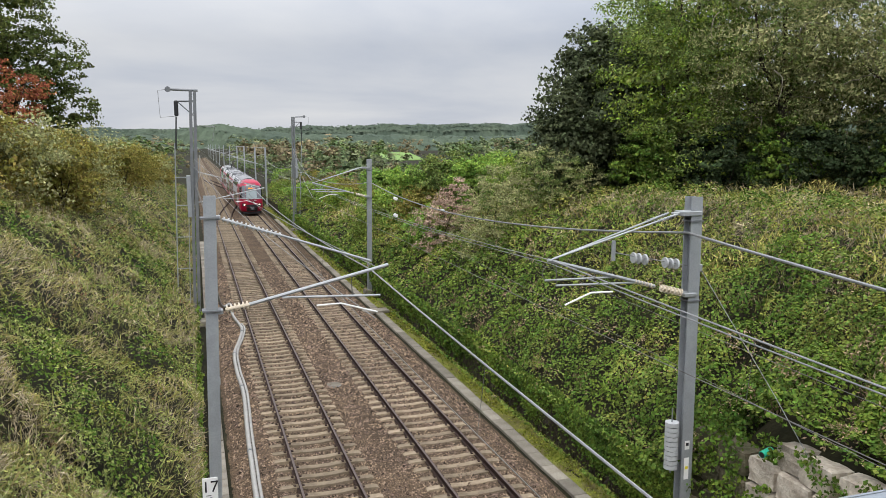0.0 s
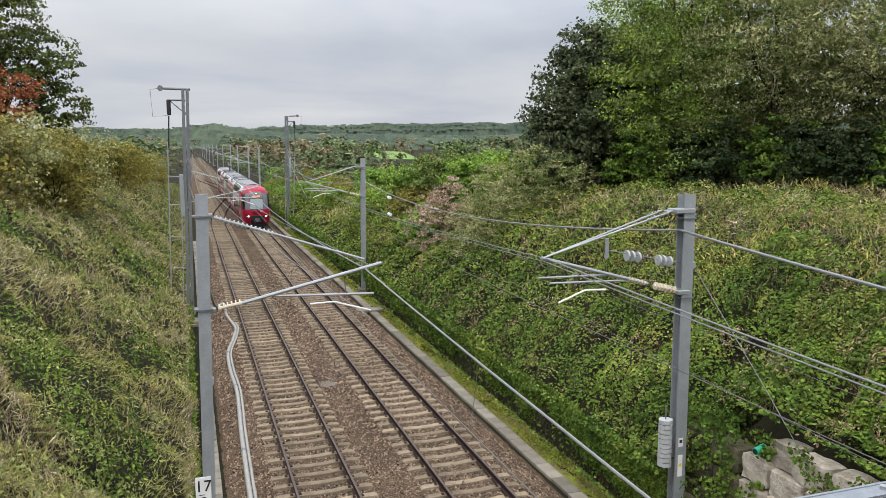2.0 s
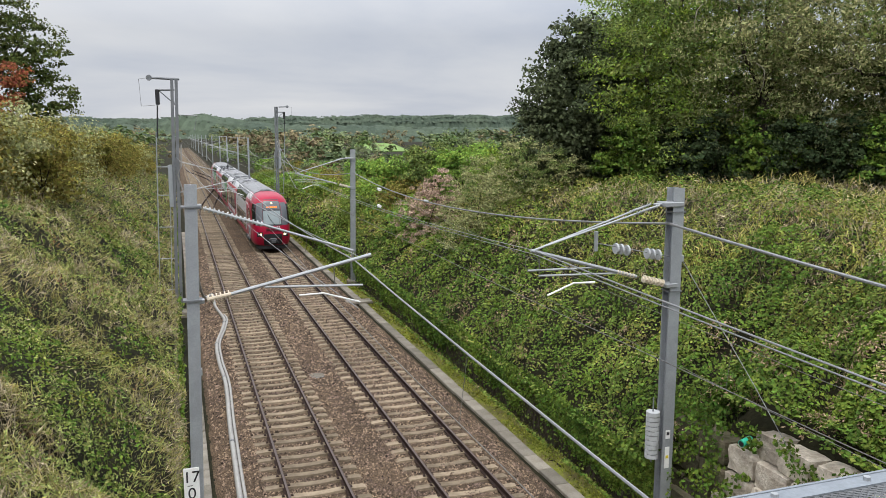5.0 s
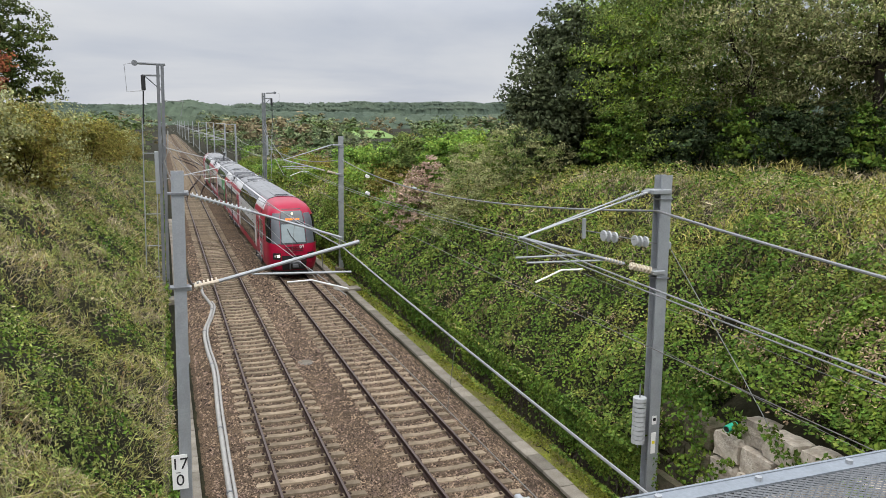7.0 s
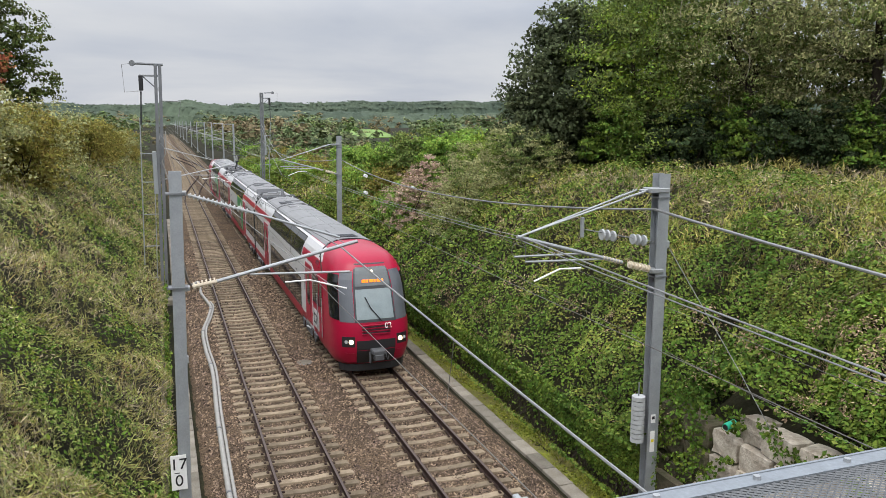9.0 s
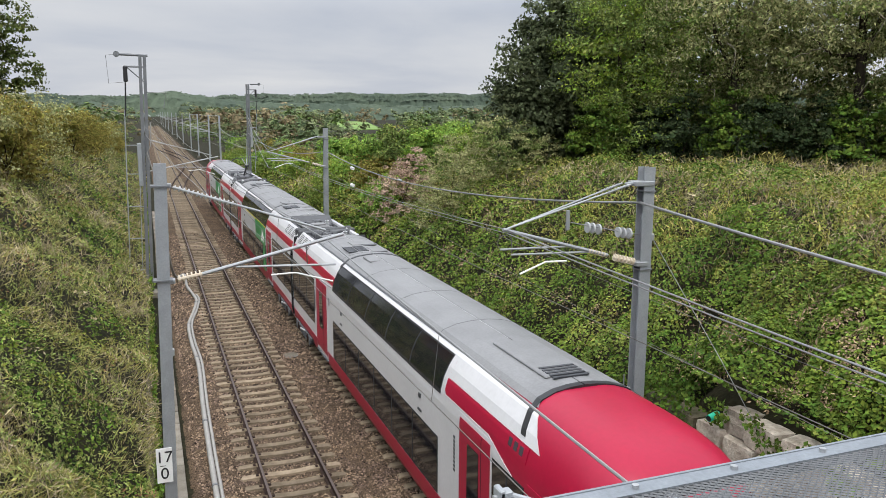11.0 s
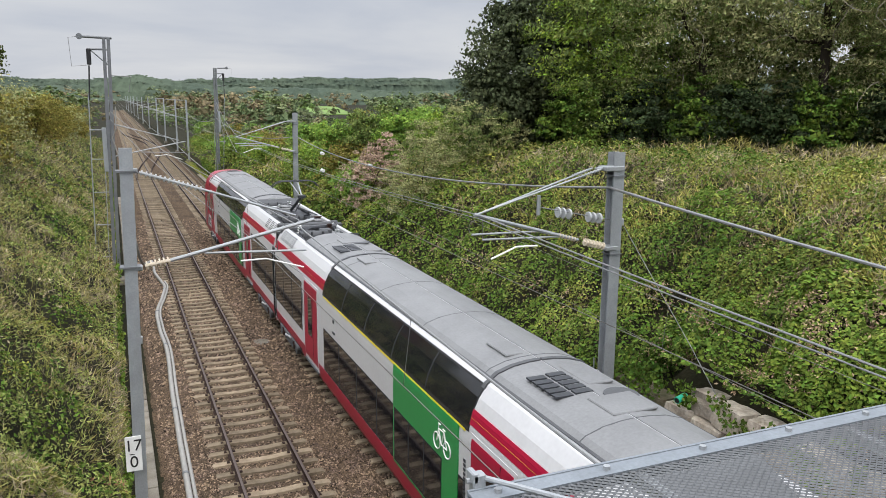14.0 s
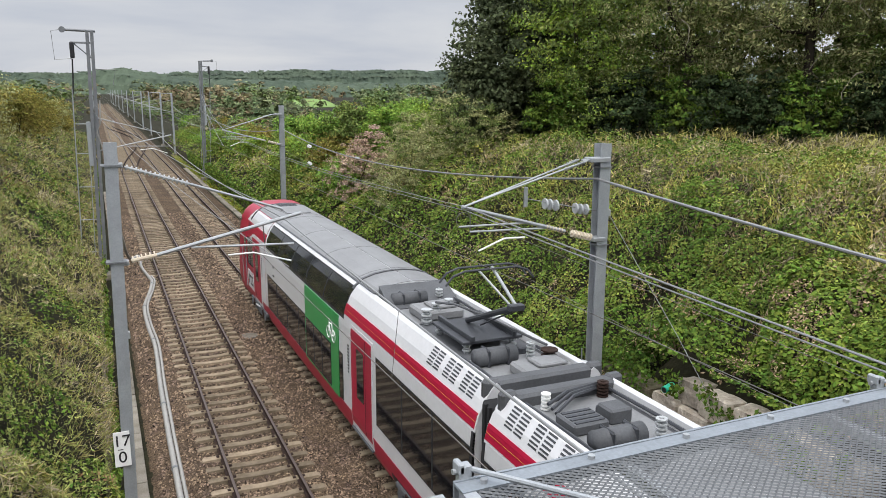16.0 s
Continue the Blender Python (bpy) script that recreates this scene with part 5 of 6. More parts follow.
def roof_kit(s0, s1, parent, rng):
    """Housings, drums, ribbed insulators and pipe runs in a car's roof well."""
    n = max(2, int((s1 - s0) / 0.75))
    g = (s1 - s0) / n
    part("deck_plate", boxes((0, (s0 + s1) / 2, 3.895, 1.5, s1 - s0 - 0.1, 0.02), bevel=0.004), M["train_grey"], parent)
    for k in range(n):
        s = s0 + (k + 0.5) * g
        kind = k % 4
        x = float(rng.uniform(-0.3, 0.3))
        if kind == 0:
            h = float(rng.uniform(0.2, 0.3))
            part("roof_housing", boxes((x, s, 3.9 + h / 2, 1.0, g * 0.85, h), (x + 0.1, s, 3.9 + h + 0.03, 0.6, g * 0.6, 0.06), bevel=0.045), M["train_grey"], parent)
        elif kind == 1:
            part("drum", tubes([(-0.72, s, 4.06), (0.1, s, 4.06)], 0.17, 16), M["train_mid"], parent, smooth=True)
            part("drum_strap", boxes((-0.5, s, 4.06, 0.05, 0.37, 0.36), (-0.1, s, 4.06, 0.05, 0.37, 0.36), bevel=0.03), M["train_dark"], parent)
            insulator((0.45, s, 3.9), (0.45, s, 4.24), parent, M["insul_grey"], 0.09, 5)
        elif kind == 2:
            part("roof_housing", boxes((x - 0.2, s, 3.99, 0.62, g * 0.7, 0.18), (x + 0.42, s + 0.05, 4.02, 0.4, g * 0.5, 0.24), bevel=0.03), M["train_mid"], parent)
            for q in range(4):
                part("louvre", boxes((x - 0.2, s - g * 0.25 + q * g * 0.16, 4.085, 0.5, g * 0.08, 0.02)), M["train_dark"], parent)
        else:
            for q in range(3):
                part("pipe_run", tubes([(-0.6, s - g * 0.5 + 0.12 * q, 4.0 + 0.03 * q), (-0.1, s - 0.1 + 0.1 * q, 4.1), (0.62, s + g * 0.3, 4.02 + 0.04 * q)], 0.03, 6), M["train_dark"], parent)
            insulator((-0.55, s, 3.9), (-0.55, s, 4.2), parent, M["white"], 0.08, 5)
            insulator((0.6, s + 0.1, 3.9), (0.6, s + 0.1, 4.18), parent, M["rail_rust_shaded"], 0.1, 5)
        part("roof_fitting", boxes((float(rng.uniform(-0.6, 0.6)), s + g * 0.4, 3.96, 0.2, 0.14, 0.14), bevel=0.02), M["train_dark"], parent)
    for x in (-0.8, 0.8):
        part("roof_pipe", tubes([(x, s0, 3.97), (x, (s0 + s1) / 2, 4.0), (x, s1, 3.97)], 0.03, 6), M["train_dark"], parent)


rng = np.random.default_rng(12)
car1 = car(0.0, J1 - 0.17, 0.0, 2.9, 7.0, 16.75, 6.7, 0.0)
car2 = car(J1 + 0.17, J2 - 0.17, 2.9, 3.3, 31.4, 41.4)
car3 = car(J2 + 0.17, LEN, 6.2, 0.0, 56.3, 65.95, 0.0, 6.8)
for body, s0, s1, d0, d1 in ((car1, 16.75, 23.93, 17.6, 19.2), (car2, 24.27, 31.4, 29.7, 31.2), (car2, 41.4, 48.53, 42.1, 43.7), (car3, 48.87, 56.2, 54.1, 55.6)):
    for side in (-1, 1):
        door(d0, d1, side, body)
        if abs(d0 - s0) < abs(s1 - d1):
            window(d1 + 0.45, s1 - 0.1, 1.42, 2.98, side, body, 3)
            slots(s1 - 2.5, s1 - 0.3, side, body)
        else:
            window(s0 + 0.1, d0 - 0.35, 1.42, 2.98, side, body, 3)
            slots(s0 + 0.3, s0 + 2.5, side, body)
for s0, s1, body in ((21.1, 23.85, car1), (24.4, 27.1, car2), (45.3, 48.4, car2), (49.0, 50.6, car3), (53.0, 55.0, car3)):
    roof_kit(s0, s1, body, rng)
for body, g0, g1, b in ((car2, 31.75, 35.2, 32.5), (car3, 56.7, 60.2, 57.4)):
    panel("green_panel", g0, g1, 0.95, 3.18, -1, M["train_green"], body, 0.022, "green bicycle compartment panel")
    window(g0 + 0.75, g1 - 0.1, 1.04, 2.2, -1, body, 3, 0.016)
    bicycle(b - 0.05, 2.5, -1, body)
for s, b in ((5.2, car1), (21.9, car1), (26.4, car2), (46.3, car2), (51.0, car3), (67.8, car3)):
    bogie(s, b)
panel("yellow_line", 31.5, 41.3, 3.17, 3.215, -1, M["yellow"], car2, 0.014)
for s in (J1, J2):
    g = part("gangway", boxes(*[(0, s - 0.16 + 0.08 * k, 2.2, 2.46 + 0.1 * (k % 2), 0.06, 3.3) for k in range(5)], bevel=0.03), M["rubber"], train, "black folding gangway between cars")
part("class_number_bar", boxes((-1.415, 17.2, 2.75, 0.01, 0.06, 0.24), (-1.415, 30.9 - 1.55, 2.75, 0.01, 0.06, 0.24)), M["train_dark"], car1)


# the driver's ends
CAB_F = [(0.42, 0.24), (0.95, 0.02), (1.5, 0.0), (1.95, 0.08), (2.6, 0.30), (3.2, 0.53), (3.6, 0.72), (3.8, 0.86), (3.95, 1.02), (4.08, 1.26), (4.18, 1.62), (4.25, 2.1), (4.29, 2.9)]
CABLEN = 6.75


def cab_point(p, z, o=0.0):
    """p from -1 (one side) over 0 (the nose) to 1; the last bit runs straight along the sides."""
    w = half(z) * (1.0 if z < 4.0 else 1.0)
    f = float(np.interp(z, [q[0] for q in CAB_F], [q[1] for q in CAB_F]))
    a, k = min(abs(p), 1.0) * math.pi / 2, 0.6
    d = 1.45
    x = w * math.sin(a) ** k
    y = f + d * (1 - math.cos(a) ** k)
    sg = 1 if p >= 0 else -1
    nx, ny = math.sin(a) ** 1.5, -(math.cos(a) ** 1.2) - 0.02
    ln = math.hypot(nx, ny) or 1
    return Vector((sg * (x + nx / ln * o), y + ny / ln * o, z + (0.25 * o if z > 2 else 0)))


def cab_patch(p0, p1, z0, z1, o, n=8, m=6, dp0=0.0, dp1=0.0):
    """A panel on the driver's end, proud by o; dp0, dp1 narrow it towards the top."""
    bm = bmesh.new()
    g = []
    for i in range(m + 1):
        k = i / m
        g.append([bm.verts.new(cab_point((p0 + dp0 * k) + ((p1 + dp1 * k) - (p0 + dp0 * k)) * j / n, z0 + (z1 - z0) * k, o)) for j in range(n + 1)])
    for a, b in zip(g, g[1:]):
        for j in range(n):
            bm.faces.new((a[j], a[j + 1], b[j + 1], b[j]))
    ext = bmesh.ops.extrude_face_region(bm, geom=list(bm.faces))
    for v in ext["geom"]:
        if isinstance(v, bmesh.types.BMVert):
            v.co += Vector((-v.co.x * 0.02, 0.03, 0))
    bmesh.ops.recalc_face_normals(bm, faces=bm.faces)
    return bm


def driver_end(m, back, label, tail):
    """A driver's end; m turns it for the rear."""
    bm = bmesh.new()
    ps = [-1 + 2 * k / 44 for k in range(45)]
    zs = [0.42, 0.6, 0.95, 1.3, 1.7, 1.95, 2.3, 2.7, 3.05, 3.3, 3.55, 3.8, 3.95, 4.06, 4.14, 4.2, 4.26, 4.29]
    g = []
    for z in zs:
        row = [Vector((-half(z), CABLEN, z))] + [cab_point(p, z) for p in ps] + [Vector((half(z), CABLEN, z))]
        g.append([bm.verts.new(v) for v in row])
    for a, b in zip(g, g[1:]):
        for j in range(len(a) - 1):
            bm.faces.new((a[j], a[j + 1], b[j + 1], b[j]))
    bm.faces.new(g[-1])
    bm.faces.new(g[0][::-1])
    bmesh.ops.recalc_face_normals(bm, faces=bm.faces)
    cab = part("cab", bm, M["train_red"], train, label, smooth=True)
    cab.matrix_basis = m
    P = lambda name, bm_, mt, lb="": part(name, bm_, mt, cab, lb)
    P("front_panel", cab_patch(-0.22, 0.22, 1.93, 3.86, 0.012, dp0=0.035, dp1=-0.035), M["train_dark"], "dark windscreen surround")
    P("windscreen", cab_patch(-0.185, 0.185, 2.02, 3.02, 0.024, dp0=0.015, dp1=-0.015), M["wind"], "windscreen painted pale for reflected sky")
    P("display", cab_patch(-0.165, 0.165, 3.12, 3.74, 0.024), M["display"])
    P("display_text", boxes(*[(-0.36 + 0.09 * k + (0.02 if k % 3 == 0 else 0), 0.52, 3.30, 0.065, 0.02, 0.10) for k in range(9)]), M["led"], "orange destination text")
    P("top_lamp", tubes([(0.02, 0.72, 3.6), (0.02, 0.66, 3.6)], 0.055, 10), M["lamp"] if not tail else M["train_red"])
    for sd in (-1, 1):
        a, b = (0.225, 0.56) if sd > 0 else (-0.56, -0.225)
        P("pillar", cab_patch(a, b, 1.95, 3.62, 0.008, dp0=-0.02 if sd > 0 else 0.06, dp1=-0.06 if sd > 0 else 0.02), M["pillar"], "slate grey corner pillar")
        a, b = (0.565, 0.93) if sd > 0 else (-0.93, -0.565)
        P("cab_side_window", cab_patch(a, b, 2.0, 3.5, 0.010, dp0=-0.05 if sd > 0 else 0.02, dp1=-0.02 if sd > 0 else 0.05), M["glass"])
        a, b = (0.23, 0.52) if sd > 0 else (-0.52, -0.23)
        P("headlight_housing", cab_patch(a, b, 1.08, 1.45, 0.010), M["black"])
        c = cab_point(0.30 * sd, 1.27)
        P("headlight", tubes([c + Vector((0, 0.02, 0)), c + Vector((sd * 0.01, -0.03, 0))], 0.085, 14), M["lamp"] if not tail else M["insul_grey"])
        c = cab_point(0.41 * sd, 1.27)
        P("marker_light", tubes([c + Vector((0, 0.02, 0)), c + Vector((sd * 0.01, -0.025, 0))], 0.06, 12), M["insul_grey"])
        panel("cab_door", 2.35, 3.05, 0.85, 3.1, sd, M["train_red"], cab, 0.014)
        panel("cab_door_window", 2.48, 2.92, 1.95, 2.85, sd, M["glass"], cab, 0.02)
        window(4.15 - 0.95, 4.35, 1.9, 2.95, sd, cab, 2)
        panel("white_flank", 5.9, CABLEN - 0.02, 0.95, 3.3, sd, M["train_white"], cab, 0.008)
        panel("white_wedge", 3.6, 5.95, 2.98, 3.3, sd, M["train_white"], cab, 0.008, rake0=1.0)
        panel("red_band", 3.2, CABLEN, 3.35, 3.61, sd, M["train_red"], cab, 0.014)
        panel("white_fairing", 2.9, CABLEN - 0.02, 3.62, 4.08, sd, M["train_white"], cab, 0.008, rake0=0.6)
        door(4.45, 5.85, sd, cab)
        for k in range(3):
            panel("flank_vent", 3.35 + 0.2 * k, 3.47 + 0.2 * k, 3.42, 3.56, sd, M["train_dark"], cab, 0.018)
        for s_ in (2.28, 3.12):
            P("handrail", tubes([(sd * 1.46, s_, 0.9), (sd * 1.47, s_, 2.4)], 0.018, 6), M["alu"])
        panel("cab_roof_skin", 3.6, CABLEN - 0.02, 4.10, 4.3195, sd, M["train_grey"], cab, 0.014, rake0=0.3)
        panel("roof_arch", 3.45, 3.6, 3.7, 4.3195, sd, M["black"], cab, 0.02, rake0=0.3, rake1=0.3)
        logo(3.75, 1.25, sd, cab)
    P("roof_panel", boxes((0, 5.4, 4.325, 0.9, 2.2, 0.04), bevel=0.015), M["train_grey"])
    P("roof_vent", boxes(*[(0.0, 4.2 + 0.13 * k, 4.345, 0.7, 0.07, 0.03) for k in range(5)]), M["train_dark"])
    P("grille", boxes(*[(0, 0.005 + 0.012 * k, 1.52 + 0.1 * k, 1.02, 0.05, 0.045) for k in range(4)], bevel=0.01), M["train_red"])
    # Solid black bars paint the shade of recessed lines between the ribs.
    P("grille_gap", boxes(*[(0, 0.0 + 0.012 * k, 1.57 + 0.1 * k, 1.0, 0.05, 0.018) for k in range(3)]), M["black"])
    for sd in (-1, 1):
        P("bumper_panel", cab_patch(0.21 if sd > 0 else -0.46, 0.46 if sd > 0 else -0.21, 0.5, 0.86, 0.012), M["train_red"])
    # Black panel on the surface paints the shade of a coupler recess.
    P("coupler_recess", cab_patch(-0.2, 0.2, 0.45, 1.3, 0.012), M["black"])
    P("coupler", boxes((0, -0.16, 0.93, 0.46, 0.42, 0.16), (0, -0.22, 0.76, 0.34, 0.34, 0.22), (-0.27, -0.12, 0.72, 0.06, 0.2, 0.4), (0.28, -0.1, 0.78, 0.08, 0.2, 0.2), bevel=0.03), M["train_mid"], "grey automatic coupler")
    P("hose", tubes([(0.2, -0.1, 0.85), (0.34, -0.2, 0.6), (0.42, -0.02, 0.7)], 0.03, 6), M["rubber"])
    P("snow_plough", cab_patch(-0.7, 0.7, 0.14, 0.47, -0.03), M["black"])
    P("wiper", tubes([(0.2, 0.03, 1.97), (-0.15, 0.18, 2.4), (-0.32, 0.31, 2.78)], 0.018, 5), M["black"])
    if not tail:
        tx = bpy.data.curves.new("unit_number", "FONT")
        tx.body, tx.size, tx.extrude = "02", 0.27, 0.004
        tx.materials.append(M["white"])
        ob = new("unit_number", tx)
        ob.parent = cab
        c = cab_point(0.17, 1.72, 0.02)
        ob.matrix_basis = Matrix.Translation((0.30, c.y - 0.075, 1.70)) @ Euler((radians(78), 0, radians(12))).to_matrix().to_4x4()
    return cab


driver_end(Matrix.Identity(4), 6.75, "red driver's cab with lit headlights", False)
driver_end(Matrix.Translation((0, LEN, 0)) @ Euler((0, 0, math.pi)).to_matrix().to_4x4(), 6.75, "red driver's cab at the rear", True)


def pantograph():
    p = part("pantograph", boxes((0, 51.6, 4.12, 1.3, 1.5, 0.06), (-0.45, 51.6, 4.2, 0.08, 1.6, 0.1), (0.45, 51.6, 4.2, 0.08, 1.6, 0.1), bevel=0.01), M["train_dark"], train, "raised single-arm pantograph on its frame")
    for x in (-0.5, 0.5):
        for s in (51.0, 52.3):
            bm = bmesh.new()
            for k in range(5):
                tube(bm, [(x, s, 3.88 + 0.05 * k), (x, s, 3.905 + 0.05 * k)], 0.09 if k % 2 else 0.06, 10)
            part("insulator", bm, M["insul_grey"], p)
    part("lower_arm", tubes([(0, 52.0, 4.2), (0, 50.0, 5.0)], 0.06, 8), M["train_dark"], p)
    part("upper_arm", tubes([(0, 49.95, 5.0), (0.1, 51.15, 5.5)], 0.032, 8), M["alu"], p)
    part("upper_arm", tubes([(0, 50.1, 4.95), (-0.2, 51.15, 5.47)], 0.022, 8), M["alu"], p)
    part("guide_rod", tubes([(0.1, 51.6, 4.2), (0.08, 50.1, 4.92)], 0.018, 6), M["train_mid"], p)
    part("elbow", boxes((0, 50.0, 5.0, 0.3, 0.16, 0.12), bevel=0.02), M["train_dark"], p)
    for s in (51.0, 51.3):
        part("contact_strip", tubes([(-0.95, s, 5.25), (-0.8, s, 5.42), (-0.55, s, 5.5), (0.55, s, 5.5), (0.8, s, 5.42), (0.95, s, 5.25)], 0.022, 6), M["train_dark"], p)
    for k, (x, s, r, h) in enumerate(((0.55, 49.7, 0.16, 0.3), (-0.2, 53.2, 0.1, 0.35), (0.2, 53.4, 0.1, 0.35), (-0.5, 53.0, 0.12, 0.3))):
        bm = bmesh.new()
        for j in range(6):
            tube(bm, [(x, s, 3.9 + h * j / 5), (x, s, 3.93 + h * j / 5)], r if j % 2 else r * 0.7, 10)
        part("bushing", bm, M["insul_grey" if k else "rail_rust_shaded"], p)
    part("busbar", tubes([(-0.2, 53.2, 4.3), (0.0, 52.6, 4.38), (0.3, 51.9, 4.3), (0.55, 49.8, 4.28)], 0.025, 6), M["train_mid"], p)


pantograph()
TRAIN_ROWS = [(0, 99), (3.5, 70.5), (6.5, 47.6), (9, 25.3), (12.5, -6.5), (16, -38.2)]


# ---- overhead line: masts ----
def h_post(h, w, d, lean=0.0, flange=0.018):
    bm = bmesh.new()
    a, b, f, e = w / 2, d / 2, flange, flange * 0.4
    out = [(-a, -b), (a, -b), (a, -b + f), (e, -b + f), (e, b - f), (a, b - f), (a, b), (-a, b), (-a, b - f), (-e, b - f), (-e, -b + f), (-a, -b + f)]
    lo, hi = [bm.verts.new((x, y, 0)) for x, y in out], [bm.verts.new((x, y, h)) for x, y in out]
    for k in range(12):
        bm.faces.new((lo[k], lo[(k + 1) % 12], hi[(k + 1) % 12], hi[k]))
    bm.faces.new(hi)
    bm.faces.new(lo[::-1])
    for v in bm.verts:
        v.co.x += lean * v.co.z / h
    return bm


def footing(parent, w=0.7):
    part("footing", boxes((0, 0, 0.02, w, w, 0.5), bevel=0.04), M["concrete"], parent)


def cantilever_right(p, sc=1.0):
    """Arm over the right-hand track; coordinates from the mast foot at (7.05, -0.4)."""
    def q(x, z, y=0.0):
        return Vector((x - 7.05, y, z + 0.4))
    part("top_bracket", boxes((-0.13, 0, 7.78, 0.46, 0.34, 0.10), (-0.4, 0, 7.78, 0.25, 0.10, 0.05), bevel=0.012), M["alu"], p)
    for y0 in (-0.16, 0.16):
        part("tie_rod", tubes([q(6.55, 7.38, y0), q(3.72, 6.53, 0)], 0.02, 6), M["alu"], p)
        insulator(q(6.5, 7.365, y0), q(6.0, 7.215, y0 * 0.85), p, M["alu"], 0.035, 7)
    part("main_tube", tubes([q(6.15, 5.85), q(3.66, 6.53)], 0.038, 8), M["alu"], p)
    insulator(q(6.85, 5.66), q(6.3, 5.80), p, M["insul"], 0.085, 6)
    insulator(q(6.1, 5.86), q(5.65, 5.985), p, M["insul"], 0.05, 6)
    part("root_bracket", boxes((-0.1, 0, 6.03, 0.3, 0.34, 0.09), bevel=0.012), M["alu"], p)
    part("register_tube", tubes([q(3.6, 6.12), q(5.2, 6.10)], 0.022, 6), M["alu"], p)
    part("register_tube", tubes([q(3.85, 6.0), q(5.75, 5.95)], 0.022, 6), M["alu"], p)
    part("drop_bracket", tubes([q(3.85, 6.48), q(3.86, 6.0)], 0.012, 6), M["wire_dark"], p)
    part("drop_loop", tubes([q(3.70 + 0.16 * math.cos(a), 6.25 + 0.16 * math.sin(a)) for a in np.linspace(0, 5, 12)], 0.008, 5), M["wire_dark"], p)
    part("steady_arm", tubes([q(4.06, 5.58), q(4.65, 5.80), q(5.15, 5.79)], 0.02, 6), M["white"], p)


def mast_right(y, top, lean=0.0, near=True, label="grey galvanised steel catenary mast with a hinged cantilever"):
    p = thing("catenary_mast", pose(7.05, y, -0.4), label, "mast", group="catenary masts")
    part("post", h_post(top + 0.4, 0.27, 0.26, lean), M["galv"], p)
    footing(p)
    for z in (7.62, 5.9):
        part("band", boxes((lean * z / 8, 0, z, 0.3, 0.32, 0.03)), M["galv_dark"], p)
    cantilever_right(p)
    return p


mr = mast_right(14.05, 7.73)
for z, nm in ((2.26, "mast_plate"), (1.72, "warning_plate")):
    w = part(nm, boxes((-0.02, -0.142, z + 0.4, 0.12, 0.008, 0.2 if nm == "mast_plate" else 0.5), bevel=0.003), M["white"], mr, "small white plate")
    part("plate_mark", boxes((-0.02, -0.148, z + 0.42, 0.07, 0.004, 0.07)), M["black"] if nm == "mast_plate" else M["yellow"], w)
for k in range(10):
    part("weight_disc", tubes([(-0.33, 0, 2.12 + 0.108 * k), (-0.33, 0, 2.21 + 0.108 * k)], 0.15, 16), M["insul_grey"], mr)
part("weight_rod", tubes([(-0.33, 0, 2.0), (-0.33, 0, 3.5)], 0.015, 6), M["galv_dark"], mr)
part("anchor_lug", boxes((0.16, -0.05, 6.6, 0.12, 0.12, 0.16), bevel=0.02), M["alu"], mr)
part("guy_wire", tubes([(0.2, -0.05, 6.57), (0.62, -2.0, 4.3), (0.95, -3.35, 2.55)], 0.008, 6), M["wire"], mr)
# disc insulators on the wire that ends at the mast
for k, (x, z) in enumerate(((-1.42, 6.88), (-1.3, 6.86), (-1.15, 6.83), (-0.65, 6.74), (-0.53, 6.72), (-0.38, 6.70))):
    part("insulator_disc", tubes([(x - 0.02, 0, z), (x + 0.02, 0, z)], 0.115, 14), M["insul_grey"], mr)
part("end_wire", tubes([(-0.1, 0, 6.65), (-1.9, -0.05, 7.02)], 0.012, 6), M["wire"], mr)
part("balance_lever", boxes((-1.93, -0.05, 7.06, 0.08, 0.05, 0.42), bevel=0.01, ), M["alu"], mr)
mast_right(46.5, 7.9, 0.1)


